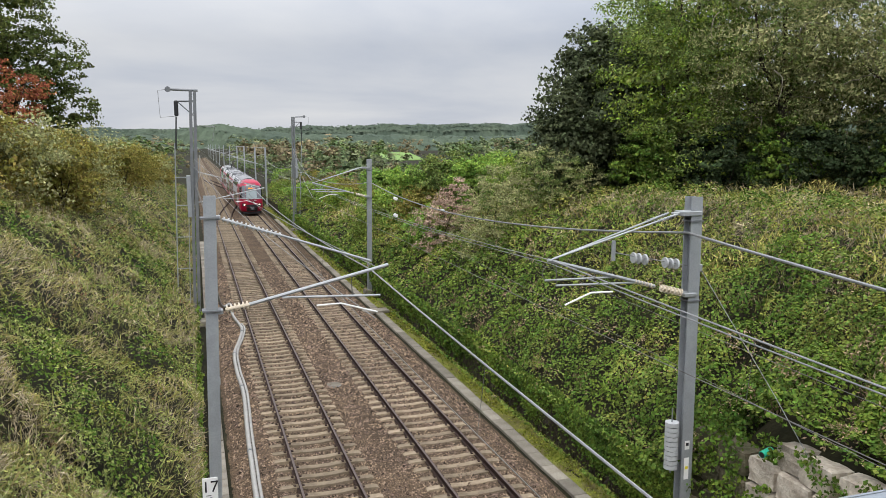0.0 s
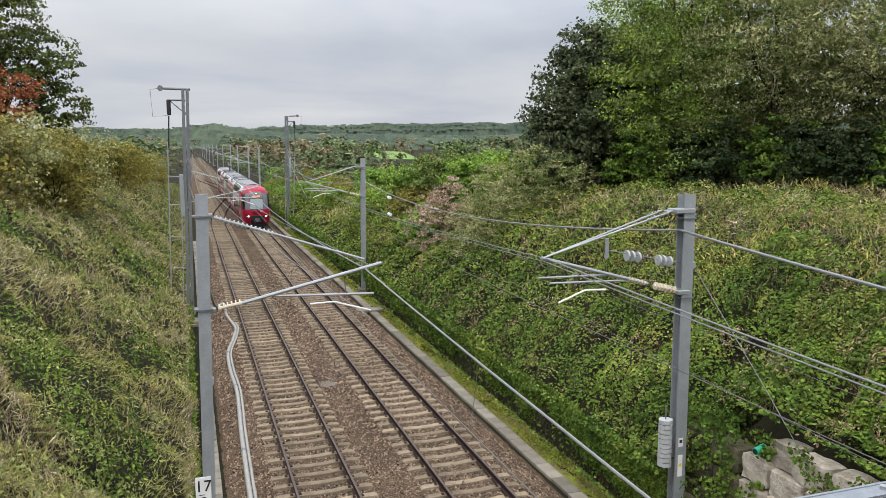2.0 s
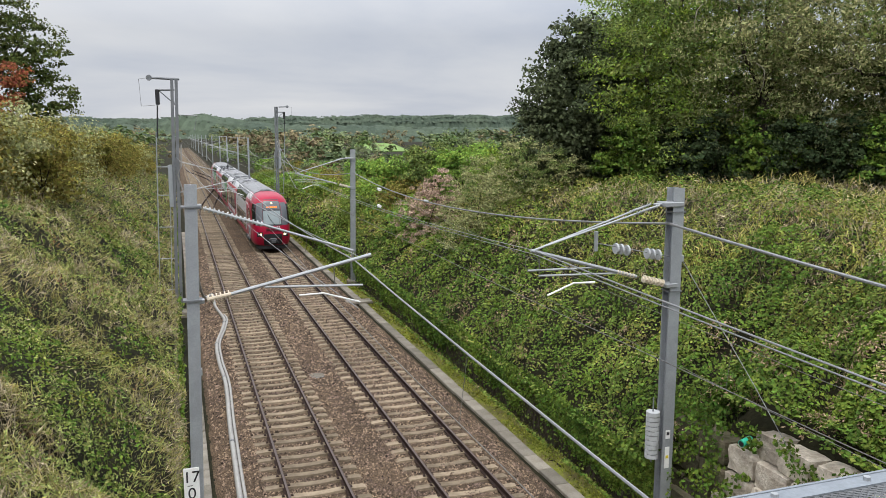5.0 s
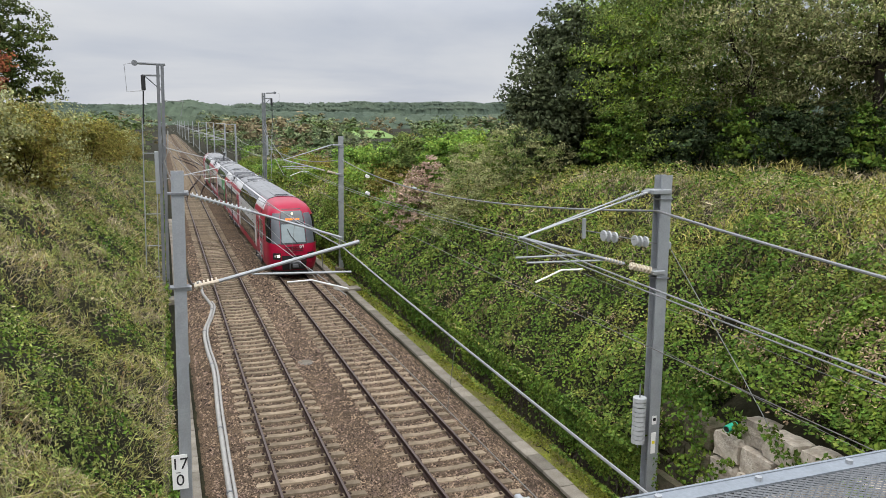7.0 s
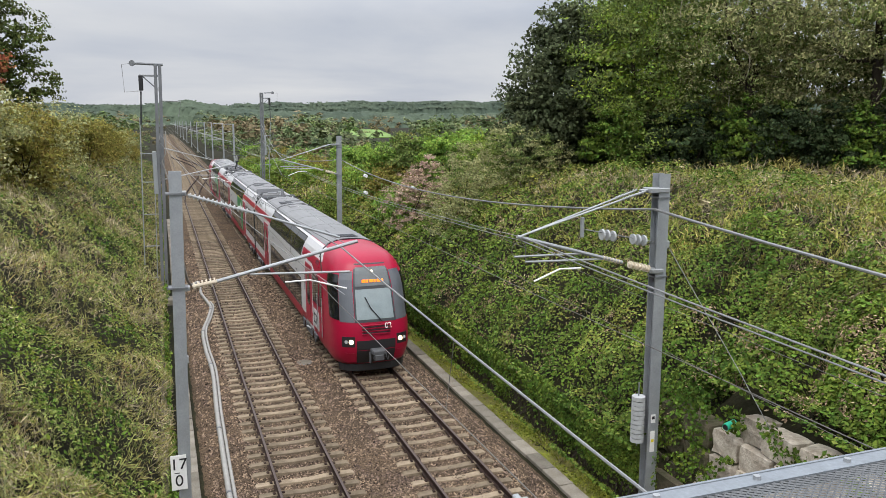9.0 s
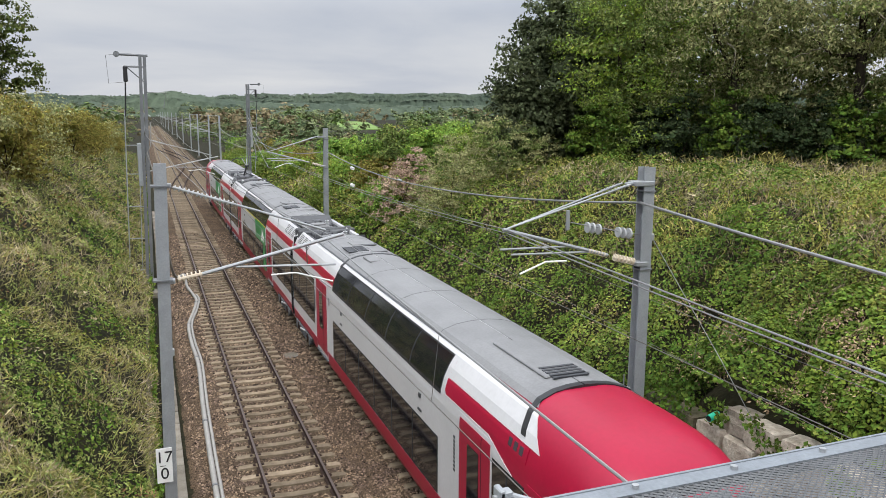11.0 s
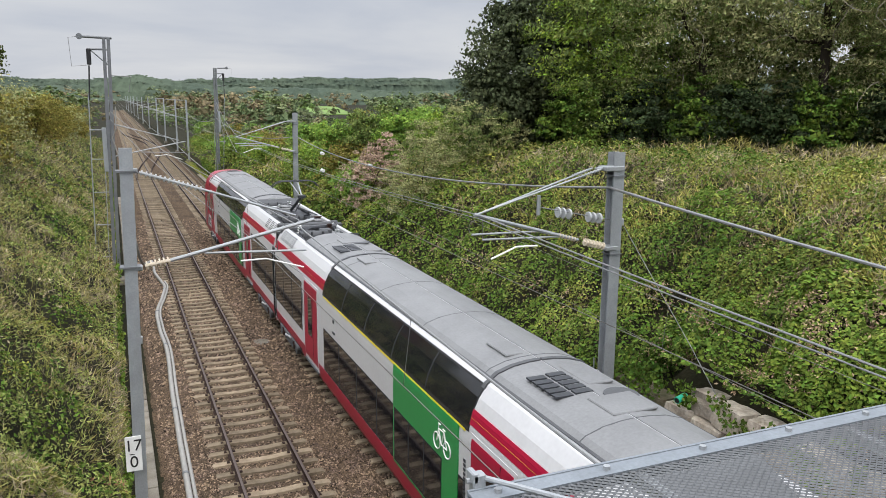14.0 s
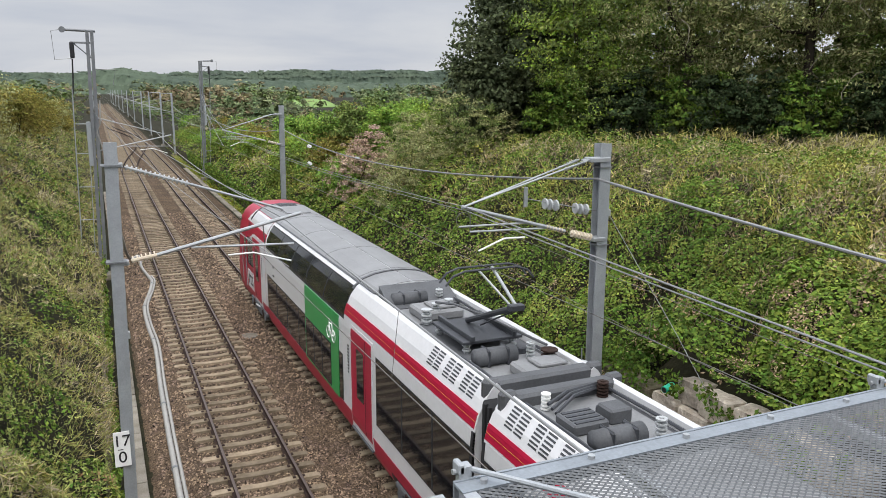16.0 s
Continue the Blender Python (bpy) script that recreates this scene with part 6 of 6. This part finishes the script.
def mast_left_near():
    p = thing("catenary_mast", pose(-2.98, 14.05, -0.4), "grey galvanised steel mast with a white kilometre plate", "mast", group="catenary masts")
    part("post", h_post(8.38, 0.21, 0.18, 0.17), M["galv"], p)
    footing(p)
    def q(x, z, y=0.0):
        return Vector((x + 2.98, y, z + 0.4))
    for z in (5.96, 7.6):
        part("band", boxes((0.17 * z / 8.4 + 0.0, 0, z + 0.4, 0.32, 0.25, 0.03)), M["galv_dark"], p)
    part("root_bracket", boxes((0.2, 0, 6.33, 0.24, 0.16, 0.08), (0.26, 0, 8.0, 0.16, 0.14, 0.08), bevel=0.01), M["alu"], p)
    insulator(q(-2.62, 5.95), q(-2.2, 6.02), p, M["insul"], 0.075, 6)
    part("main_tube", tubes([q(-2.2, 6.02), q(0.36, 6.61)], 0.034, 8), M["alu"], p)
    insulator(q(-2.62, 7.57), q(-1.6, 7.24), p, M["insul_grey"], 0.05, 14)
    part("tie_rod", tubes([q(-1.6, 7.24), q(0.02, 6.70)], 0.022, 8), M["alu"], p)
    part("register_tube", tubes([q(-1.62, 6.11), q(0.2, 6.04)], 0.022, 6), M["alu"], p)
    part("drop_bracket", tubes([q(-0.35, 6.44), q(-0.33, 6.05)], 0.01, 6), M["wire_dark"], p)
    part("steady_arm", tubes([q(-1.0, 5.92), q(-0.55, 5.93), q(0.14, 5.72)], 0.016, 6), M["white"], p)
    sg = part("kilometre_plate", boxes((-0.04, -0.125, 2.99, 0.27, 0.012, 0.66), bevel=0.004), M["white"], p, "white plate with black figures")
    for body, z in (("17", 3.05), ("0", 2.74)):
        tx = bpy.data.curves.new("plate_figure", "FONT")
        tx.body, tx.size, tx.extrude, tx.align_x = body, 0.30, 0.003, "CENTER"
        tx.materials.append(M["black"])
        ob = new("plate_figure", tx)
        ob.parent = sg
        ob.matrix_basis = pose(-0.04, -0.135, z, 90, 0, 0)
    part("plate_rule", boxes((-0.07, -0.134, 2.985, 0.09, 0.005, 0.012)), M["black"], sg)
    return p


mast_left_near()


def tension_mast(x, y, top, lean, side, weight_x):
    """Tall latticed mast with a balance weight, rollers and a horn arm. side: where its weight hangs."""
    p = thing("tension_mast", pose(x, y, -0.4), "tall weathered lattice mast with a balance weight run", "mast", group="tension masts")
    h = top + 0.4
    for dx in (-0.1, 0.1):
        bm = boxes((dx, 0, h / 2, 0.15, 0.24, h))
        for v in bm.verts:
            v.co.x += lean * v.co.z / h
        part("channel", bm, M["galv_dark"], p)
    k, z = 0, 0.6
    while z < h - 0.5:
        part("lacing", tubes([(lean * z / h - 0.15, -0.1, z), (lean * (z + 0.5) / h + 0.15, -0.1, z + 0.5)], 0.015, 4), M["galv_dark"], p)
        z += 0.9
    part("horn_arm", tubes([(lean + 0.25, 0, h - 0.02), (lean + side * 1.15, 0, h + 0.02)], 0.06, 8), M["galv_dark"], p)
    part("arm_end", tubes([(lean + side * 1.15, -0.06, h + 0.02), (lean + side * 1.15, 0.06, h + 0.02)], 0.14, 12), M["galv_dark"], p)
    part("horn_wire", tubes([(lean + side * 1.2, 0, h + 0.02), (lean + side * 1.62, 0, h - 0.05), (lean + side * 1.56, 0, h - 1.35), (lean + side * 0.85, 0, h - 1.28)], 0.015, 5), M["wire"], p)
    part("pulley_bracket", tubes([(lean, 0, h - 0.55), (lean + side * 0.85, 0, h - 0.55)], 0.05, 6), M["galv_dark"], p)
    part("bracket_brace", tubes([(lean, 0, h - 1.25), (lean + side * 0.7, 0, h - 0.6)], 0.03, 6), M["galv_dark"], p)
    part("pulley_block", boxes((lean + side * 0.8, 0, h - 0.9, 0.2, 0.2, 0.75), bevel=0.04), M["black"], p)
    part("chain_tube", tubes([(lean + side * 0.82, 0, h - 1.3), (lean * 0.8 + side * 0.85, 0, h - 2.9)], 0.04, 6), M["black"], p)
    part("weight_guide", tubes([(lean * 0.7 + side * 0.86, 0, h - 2.6), (weight_x - x, 0, 0.9)], 0.03, 6), M["galv"], p)
    part("weight_guide", tubes([(-0.32, -0.1, 0.6), (lean * 0.5 - 0.26, -0.1, h * 0.62)], 0.02, 6), M["galv"], p)
    for z in (1.4, 3.0, 4.6, 6.2, 7.6):
        part("guide_bar", tubes([(lean * z / h - 0.1, -0.1, z), (side * 0.86 + lean * z / h * 0.6, -0.02, z)], 0.022, 5), M["galv"], p)
    part("weight_block", boxes((lean * 0.55 + side * 0.26, -0.05, 6.65, 0.2, 0.24, 2.1), bevel=0.02), M["galv"], p)
    part("cable", tubes([(lean + 0.2, -0.12, h - 3.2), (lean * 0.6 + 0.25, -0.15, 7.6), (lean * 0.5 + 0.1, -0.15, 7.2), (lean * 0.4 + 0.55, -0.1, 5.6), (0.75, -0.1, 4.4)], 0.035, 6), M["pvc"], p)
    part("side_horn", tubes([(lean * 0.85 + 0.15, 0, h - 1.75), (lean + 1.0, 0, h - 1.78), (lean + 0.85, 0, h - 2.5)], 0.022, 5), M["wire"], p)
    footing(p, 0.9)
    return p


tm = tension_mast(-3.2, 41.0, 11.5, 0.27, -1, -4.09)
tension_mast(7.0, 83.0, 11.6, 0.1, 1, 7.5)
def arm_left(y, x=-3.0):
    p = part("cantilever_bracket", boxes((0, 0, 6.7, 0.1, 0.12, 1.9)), M["galv_dark"], tm)
    p.matrix_basis = pose(0.2, 0, 0.4)
    part("main_tube", tubes([(0, 0, 5.9), (3.4, 0, 6.6)], 0.03, 6), M["alu"], p)
    part("tie_rod", tubes([(0, 0, 7.5), (3.1, 0, 6.65)], 0.02, 6), M["alu"], p)
    part("register_tube", tubes([(1.3, 0, 6.1), (3.3, 0, 6.05)], 0.018, 6), M["alu"], p)
    part("steady_arm", tubes([(1.9, 0, 5.9), (2.5, 0, 5.95), (3.2, 0, 5.7)], 0.018, 6), M["white"], p)
    insulator((0.1, 0, 7.47), (0.9, 0, 7.25), p, M["insul_grey"], 0.05, 8)


arm_left(41.0)


def far_mast(y, horn):
    p = thing("catenary_mast", pose(7.0, y, -0.4), "grey steel catenary mast further along the line", "mast", group="catenary masts")
    part("post", h_post(8.6, 0.24, 0.24), M["galv"], p)
    part("main_tube", tubes([(0, 0, 6.0), (-3.4, 0, 6.9)], 0.035, 6), M["alu"], p)
    part("tie_rod", tubes([(0, 0, 7.7), (-3.3, 0, 6.95)], 0.025, 6), M["alu"], p)
    part("register_tube", tubes([(-1.3, 0, 6.4), (-3.6, 0, 6.45)], 0.025, 6), M["alu"], p)
    if horn:
        part("horn_arm", tubes([(0.1, 0, 8.6), (-1.5, 0, 8.6), (-1.3, 0, 8.0)], 0.04, 6), M["alu"], p)
    footing(p)
    if y < 360:
        return
    q = thing("catenary_mast", pose(-3.1, y + 2, -0.4), "grey steel catenary mast further along the line", "mast", group="catenary masts")
    part("post", h_post(8.4, 0.22, 0.22), M["galv"], q)
    part("main_tube", tubes([(0, 0, 6.0), (3.2, 0, 6.9)], 0.035, 6), M["alu"], q)
    part("tie_rod", tubes([(0, 0, 7.7), (3.1, 0, 6.95)], 0.025, 6), M["alu"], q)
    footing(q)


for k, y in enumerate((116, 136, 165, 192, 232, 276, 322, 370, 420, 475, 530)):
    far_mast(y, k < 4)


# ---- overhead line: wires ----
def sag(x0, y0, z0, x1, y1, z1, s, n=12):
    return [(x0 + (x1 - x0) * k / n, y0 + (y1 - y0) * k / n, z0 + (z1 - z0) * k / n - s * 4 * (k / n) * (1 - k / n)) for k in range(n + 1)]


def contact_line(x, label, twin):
    stops = [-22, 14.05, 46.5, 83, 116, 165, 232, 322, 420, 530]
    t = thing("overhead_line", pose(0, 0, 0), label, "overhead wire", group="overhead lines")
    for a, b in zip(stops, stops[1:]):
        st = 0.14 * (1 if stops.index(a) % 2 else -1)
        pts = sag(x + 0.02, a, 6.52, x + 0.02, b, 6.52, 0.30)
        part("messenger_wire", tubes(pts, 0.0135 if a < 14 or x < 1 else 0.008, 6), M["wire"], t)
        if twin and a < 60:
            part("messenger_wire", tubes([(p[0], p[1], p[2] - 0.075) for p in pts], 0.011 if a < 14 else 0.007, 6), M["wire"], t)
        cw = [(x - st, a, 5.55), (x + st, b, 5.55)]
        part("contact_wire", tubes(cw, 0.007 if a < 80 else 0.012, 5), M["wire_dark"], t)
        if a < 60:
            for k in range(1, 6):
                u = k / 6
                z = 6.52 - 0.30 * 4 * u * (1 - u)
                part("dropper", tubes([(x, a + (b - a) * u, z), (x - st + 2 * st * u, a + (b - a) * u, 5.55)], 0.004, 4), M["wire_dark"], t)


contact_line(0.02, "overhead line above the empty track", False)
contact_line(TR + 0.03, "overhead line above the train's track", True)
fd = thing("feeder_cable", pose(0, 0, 0), "thick grey feeder cable strung between the masts", "cable")
for a in (sag(6.95, -20, 6.75, 6.92, 14.05, 6.96, 0.6, 20), sag(6.92, 14.05, 6.96, 7.2, 46.5, 6.5, 0.75, 20), sag(7.2, 46.5, 6.5, 7.0, 83, 6.6, 0.8), sag(7, 83, 6.6, 7, 116, 6.6, 0.8)):
    part("cable_span", tubes(a, 0.03 if a[0][1] < 0 else 0.024, 7), M["wire"], fd)
part("joint", tubes([(7.06, 31.4, 6.0), (7.06, 31.8, 6.0)], 0.05, 8), M["insul_grey"], fd)
aw = thing("anchor_wire", pose(0, 0, 0), "line wires drawn aside to the tension mast", "cable")
for z0, z1 in ((6.6, 9.6), (5.6, 9.2)):
    part("wire_span", tubes(sag(TR, 46.5, z0, 7.0, 83, z1 - 1.2, 0.3), 0.014, 6), M["wire"], aw)
    part("wire_span", tubes(sag(7.4, -8, z0 - 2.2, 7.35, 46.5, z0 - 0.4, 0.4), 0.006, 5), M["wire_dark"], aw)
    part("wire_span", tubes(sag(0.1, 14.05, z0, -3.0, 41, z1 - 1.5, 0.3), 0.008, 6), M["wire"], aw)
for z in (5.82, 4.9):
    part("wire_marker", tubes([(7.5, 41.3, z), (7.5, 41.7, z)], 0.09, 8), M["white"], aw)


# ---- crossover rails in the distance ----
def crossover(y0, y1, flip):
    t = thing("crossover_track", pose(0, 0, 0), "curved crossover rails linking both tracks", "railway track", kind="structure")
    ys = np.linspace(y0, y1, 26)
    xs = TR * step(y0, y1, ys)
    if flip:
        xs = TR - xs
    for s in (-0.752, 0.752):
        bm = bmesh.new()
        rows = []
        for x, y in zip(xs, ys):
            rows.append([bm.verts.new((x + s + dx, y, z)) for dx, z in ((-0.06, -0.17), (-0.036, 0.006), (0.036, 0.006), (0.06, -0.17))])
        for a, b in zip(rows, rows[1:]):
            for j in range(3):
                bm.faces.new((a[j], a[j + 1], b[j + 1], b[j]))
        part("rail", bm, M["rail_rust_shaded"], t)


crossover(88, 142, False)
crossover(150, 205, True)


# ---- beside the track ----
def conduit():
    pts = [(-2.55, 41.3, 4.2), (-2.3, 41.6, 2.0), (-1.95, 43.0, 0.15), (-1.42, 44.5, -0.12), (-1.42, 41.6, -0.12), (-1.22, 39.2, -0.1), (-1.15, 38.0, -0.1), (-1.38, 36.0, -0.1), (-1.72, 33.7, -0.12), (-1.76, 31.0, -0.13), (-1.68, 28.1, -0.14), (-1.8, 24.1, -0.16), (-1.85, 21.4, -0.17), (-1.88, 19.5, -0.18), (-1.93, 14, -0.2), (-1.95, 6, -0.2)]
    P = [Vector(p) for p in pts]
    fine = []
    for i in range(len(P) - 1):
        a, b, c, d = P[max(i - 1, 0)], P[i], P[i + 1], P[min(i + 2, len(P) - 1)]
        for k in range(8):
            t = k / 8
            fine.append(0.5 * ((2 * b) + (c - a) * t + (2 * a - 5 * b + 4 * c - d) * t * t + (3 * b - a - 3 * c + d) * t ** 3))
    t = thing("cable_conduit", pose(0, 0, 0), "pale grey plastic conduit snaking along the ballast", "conduit")
    part("pipe", tubes(fine, 0.075, 8), M["pvc"], t, smooth=True)
    part("pipe", tubes([p + Vector((0.13, 0.1, 0.0)) for p in fine[40:]], 0.045, 8), M["pvc"], t, smooth=True)
    for k in range(50, len(fine), 14):
        part("clamp", tubes([fine[k] - Vector((0, 0.04, 0)), fine[k] + Vector((0, 0.04, 0))], 0.09, 8), M["galv_dark"], t)


conduit()
mh = thing("manhole_cover", pose(1.64, 28.25, -0.2), "round concrete manhole cover in the ballast", "manhole cover")
part("cover", tubes([(0, 0, -0.05), (0, 0, 0.035)], 0.27, 20), M["concrete"], mh)
part("rim", tubes([(0, 0, -0.06), (0, 0, 0.02)], 0.31, 20), M["galv_dark"], mh)
sb = thing("concrete_slab", pose(6.1, 40.9, -0.3), "flat concrete slab across the cable trough", "slab")
part("slab", boxes((0, 0, 0.02, 1.5, 0.8, 0.14), bevel=0.02), M["concrete"], sb)
bx = thing("junction_box", pose(-2.75, 27.0, -0.3), "small grey junction box on a post", "junction box")
part("post", boxes((0, 0, 0.5, 0.06, 0.06, 1.0)), M["galv_dark"], bx)
part("housing", boxes((0.08, 0, 1.05, 0.36, 0.2, 0.24), bevel=0.02), M["galv"], bx)


# ---- low walls and stone blocks ----
def wall_right():
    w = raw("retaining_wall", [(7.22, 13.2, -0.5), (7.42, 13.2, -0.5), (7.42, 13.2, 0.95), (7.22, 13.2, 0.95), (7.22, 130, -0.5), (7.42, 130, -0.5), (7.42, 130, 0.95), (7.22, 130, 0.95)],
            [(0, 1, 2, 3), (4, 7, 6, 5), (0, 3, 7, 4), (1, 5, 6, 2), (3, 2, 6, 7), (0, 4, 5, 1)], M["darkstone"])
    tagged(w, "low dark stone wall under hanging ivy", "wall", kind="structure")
    v = raw("retaining_wall", [(-3.42, 4, -0.5), (-3.24, 4, -0.5), (-3.24, 4, 0.3), (-3.42, 4, 0.3), (-3.42, 110, -0.5), (-3.24, 110, -0.5), (-3.24, 110, 0.3), (-3.42, 110, 0.3)],
            [(0, 1, 2, 3), (4, 7, 6, 5), (0, 3, 7, 4), (1, 5, 6, 2), (3, 2, 6, 7), (0, 4, 5, 1)], M["darkstone"])
    tagged(v, "low kerb wall at the slope foot", "wall", kind="structure")


wall_right()


def boulder(sx, sy, sz, seed):
    rng_ = np.random.default_rng(seed)
    bm = bmesh.new()
    bmesh.ops.create_cube(bm, size=1.0)
    bmesh.ops.subdivide_edges(bm, edges=bm.edges, cuts=3, use_grid_fill=True)
    for v in bm.verts:
        c = v.co.copy()
        r = 0.5 / max(abs(c.x), abs(c.y), abs(c.z))
        c = c.lerp(c.normalized() * 0.56, 0.22)
        n = noise.noise(c * 2.3 + Vector((seed * 3.1, 0, 0))) * 0.10 + noise.noise(c * 6 + Vector((0, seed, 0))) * 0.04
        c *= 1 + n
        v.co = Vector((c.x * sx, c.y * sy, c.z * sz))
    return bm


def stone_wall():
    t = thing("stone_block_wall", pose(0, 0, 0), "stacked rough limestone blocks holding back the slope", "stone wall")
    k = 0
    rng_ = np.random.default_rng(77)
    for z, x, y0, rows in ((0.35, 7.85, 8.0, 9), (0.95, 7.95, 8.4, 7), (1.5, 8.05, 8.2, 7), (2.05, 8.15, 8.0, 6), (2.55, 8.28, 7.7, 5)):
        y = y0
        while y < 14.6 - z * 0.05:
            l = rng_.uniform(0.6, 0.95)
            pale = y < 12.75 - (0.3 if z > 2.4 else 0)
            if not (z > 2.4 and y > 11.9):
                b = part("stone_block", boulder(0.75, l * 0.97, 0.54, k), M["lime"] if pale else M["darkstone"], t, smooth=False)
                b.matrix_basis = pose(x + rng_.uniform(-0.06, 0.06), y + l / 2, z + rng_.uniform(-0.03, 0.03), rng_.uniform(-4, 4), rng_.uniform(-4, 4), rng_.uniform(-5, 5))
            y += l
            k += 1
    for y, z in ((12.35, 2.62), (12.9, 1.15)):
        g = thing("drain_pipe", pose(7.62, y, z), "short green plastic drain pipe end", "pipe", group="drain pipes")
        bm = tubes([(0.3, 0, 0.02), (0.02, -0.06, -0.02)], 0.075, 14)
        part("pipe", bm, M["green_pipe"], g)
        # Black disc on the solid end paints the shade inside the pipe.
        part("bore", tubes([(0.019, -0.061, -0.021), (0.014, -0.062, -0.022)], 0.06, 14), M["black"], g)


stone_wall()


def wall_creepers():
    rng_ = np.random.default_rng(79)
    n = 9000
    y = rng_.uniform(8, 15.2, n)
    z = rng_.uniform(-0.2, 3.0, n)
    keep = (rough(y * 1.6, z * 2.4, 0.5) > 0.25) | (y > 12.9) & (rough(y, z * 2, 0.3) > -0.45)
    P = np.stack([7.42 + z * 0.16 + rng_.uniform(-0.16, 0.1, n), y, z], -1)[keep]
    tagged(leaves("wall_creepers", P, np.tile((-1.0, -0.3, 0.5), (len(P), 1)), np.full(len(P), 0.10), M["ivy"], tilt=0.6, seed=80), "ivy and weeds growing over the stone blocks", "ivy", kind="stuff")


wall_creepers()


# ---- the bridge and its safety canopy ----
dk = link("bridge_deck", boxes((2, -3.6, 6.98, 50, 8.6, 0.5), bevel=0.03), M["concrete"])
tagged(dk, "concrete road bridge deck over the railway", "bridge", kind="structure")


def canopy():
    c = thing("safety_canopy", pose(0, 0, 7.2), "galvanised expanded-metal safety canopy along the bridge", "canopy", kind="structure")
    x0, x1 = -1.72, 6.0
    part("edge_angle", boxes(((x0 + x1) / 2, 2.755, -0.045, x1 - x0, 0.014, 0.12), ((x0 + x1) / 2, 2.705, 0.004, x1 - x0, 0.09, 0.012)), M["galv_edge"], c)
    part("end_angle", boxes((x0 + 0.03, 1.75, -0.02, 0.06, 1.9, 0.05)), M["galv"], c)
    part("neighbour_edge", boxes((x0 - 3.0, 2.70, -0.06, 5.9, 0.12, 0.05)), M["galv"], c)
    for x in np.arange(x0 + 0.12, x1, 0.55):
        part("bolt", tubes([(x, 2.705, 0.008), (x, 2.705, 0.028)], 0.017, 8), M["alu"], c)
    for x in (-0.9, 0.42, 1.72, 3.0, 4.3):
        part("bearer", boxes((x, 1.75, -0.04, 0.05, 1.86, 0.05)), M["galv"], c)
    for x in (-1.66, 0.94):
        b = part("clamp", boxes((x, 2.78, 0.03, 0.06, 0.05, 0.09), (x - 0.02, 2.79, 0.06, 0.03, 0.07, 0.05), bevel=0.006), M["galv"], c, "bolted clamp")
        part("clamp_bolt", tubes([(x - 0.05, 2.79, 0.04), (x + 0.01, 2.79, 0.04)], 0.013, 8), M["alu"], b)
        part("brace_tube", tubes([(x + 0.02, 2.78, 0.05), (x + 0.25, 2.35, 0.10), (x + 0.7, 1.5, 0.2)], 0.013, 8), M["galv"], c)
    # expanded metal: slanting strands that meet in a diamond net
    a, b = 0.046, 0.0165
    nx, ny = int((4.6 - x0) / a), int((2.67 - 1.15) / b)
    I, J = np.meshgrid(np.arange(nx), np.arange(ny))
    I, J = I.ravel(), J.ravel()
    X = x0 + 0.06 + (I + 0.5 * (J % 2)) * a
    Y = 2.67 - J * b
    V = []
    w, h = 0.0038, 0.006
    for sgn in (-1, 1):
        ex, ey = X + sgn * a / 2, Y - b
        p0, p1 = np.stack([X, Y], -1), np.stack([ex, ey], -1)
        q = np.empty((len(X), 4, 3))
        q[:, 0, :2], q[:, 1, :2] = p0 + (0, w), p0 - (0, w)
        q[:, 2, :2], q[:, 3, :2] = p1 - (0, w), p1 + (0, w)
        q[:, 0, 2] = q[:, 3, 2] = 0.004
        q[:, 1, 2] = q[:, 2, 2] = 0.004 - h
        V.append(q)
    tagged(quads("expanded_metal", np.concatenate(V), M["galv_mesh"], c), kind="stuff")


canopy()


# ---- loose ballast stones ----
def ballast_stones():
    rng_ = np.random.default_rng(88)
    n = 48000
    y = 1.0 / (1 / 14.0 + rng_.uniform(0, 1, n) * (1 / 60.0 - 1 / 14.0))
    x = rng_.uniform(-2.3, 5.8, n)
    t = np.minimum(np.abs(np.abs(x) - 0.752), np.abs(np.abs(x - TR) - 0.752))
    k = t > 0.1
    x, y = x[k], y[k]
    n = len(x)
    z = np.interp(x, *zip(*BED)) + 0.004
    s = rng_.uniform(0.022, 0.05, n) * np.clip(y / 22, 0.9, 1.8)
    D = np.array([(1, 0, -0.25), (-1, 0, -0.25), (0, 1, -0.25), (0, -1, -0.25), (0.1, 0.1, 0.7)], float)
    V = D[None] * s[:, None, None] * rng_.uniform(0.6, 1.3, (n, 5, 1))
    a = rng_.uniform(0, 6.28, n)
    c, si = np.cos(a)[:, None], np.sin(a)[:, None]
    V = np.stack([V[..., 0] * c - V[..., 1] * si, V[..., 0] * si + V[..., 1] * c, V[..., 2]], -1) + np.stack([x, y, z], -1)[:, None]
    T = np.array([(0, 2, 4), (2, 1, 4), (1, 3, 4), (3, 0, 4)])
    me = bpy.data.meshes.new("ballast_stones")
    me.vertices.add(n * 5)
    me.vertices.foreach_set("co", V.astype(np.float32).ravel())
    F = (T[None] + (np.arange(n) * 5)[:, None, None]).reshape(-1)
    me.loops.add(len(F))
    me.loops.foreach_set("vertex_index", F.astype(np.int32))
    me.polygons.add(len(F) // 3)
    me.polygons.foreach_set("loop_start", np.arange(0, len(F), 3, dtype=np.int32))
    me.update(calc_edges=True)
    me.materials.append(M["stone_bit"])
    tagged(new("ballast_stones", me), "loose angular ballast stones", "ballast", kind="stuff")


ballast_stones()


def motions():
    walk(train, [(t, pose(TR, y, 0)) for t, y in TRAIN_ROWS])


motions()
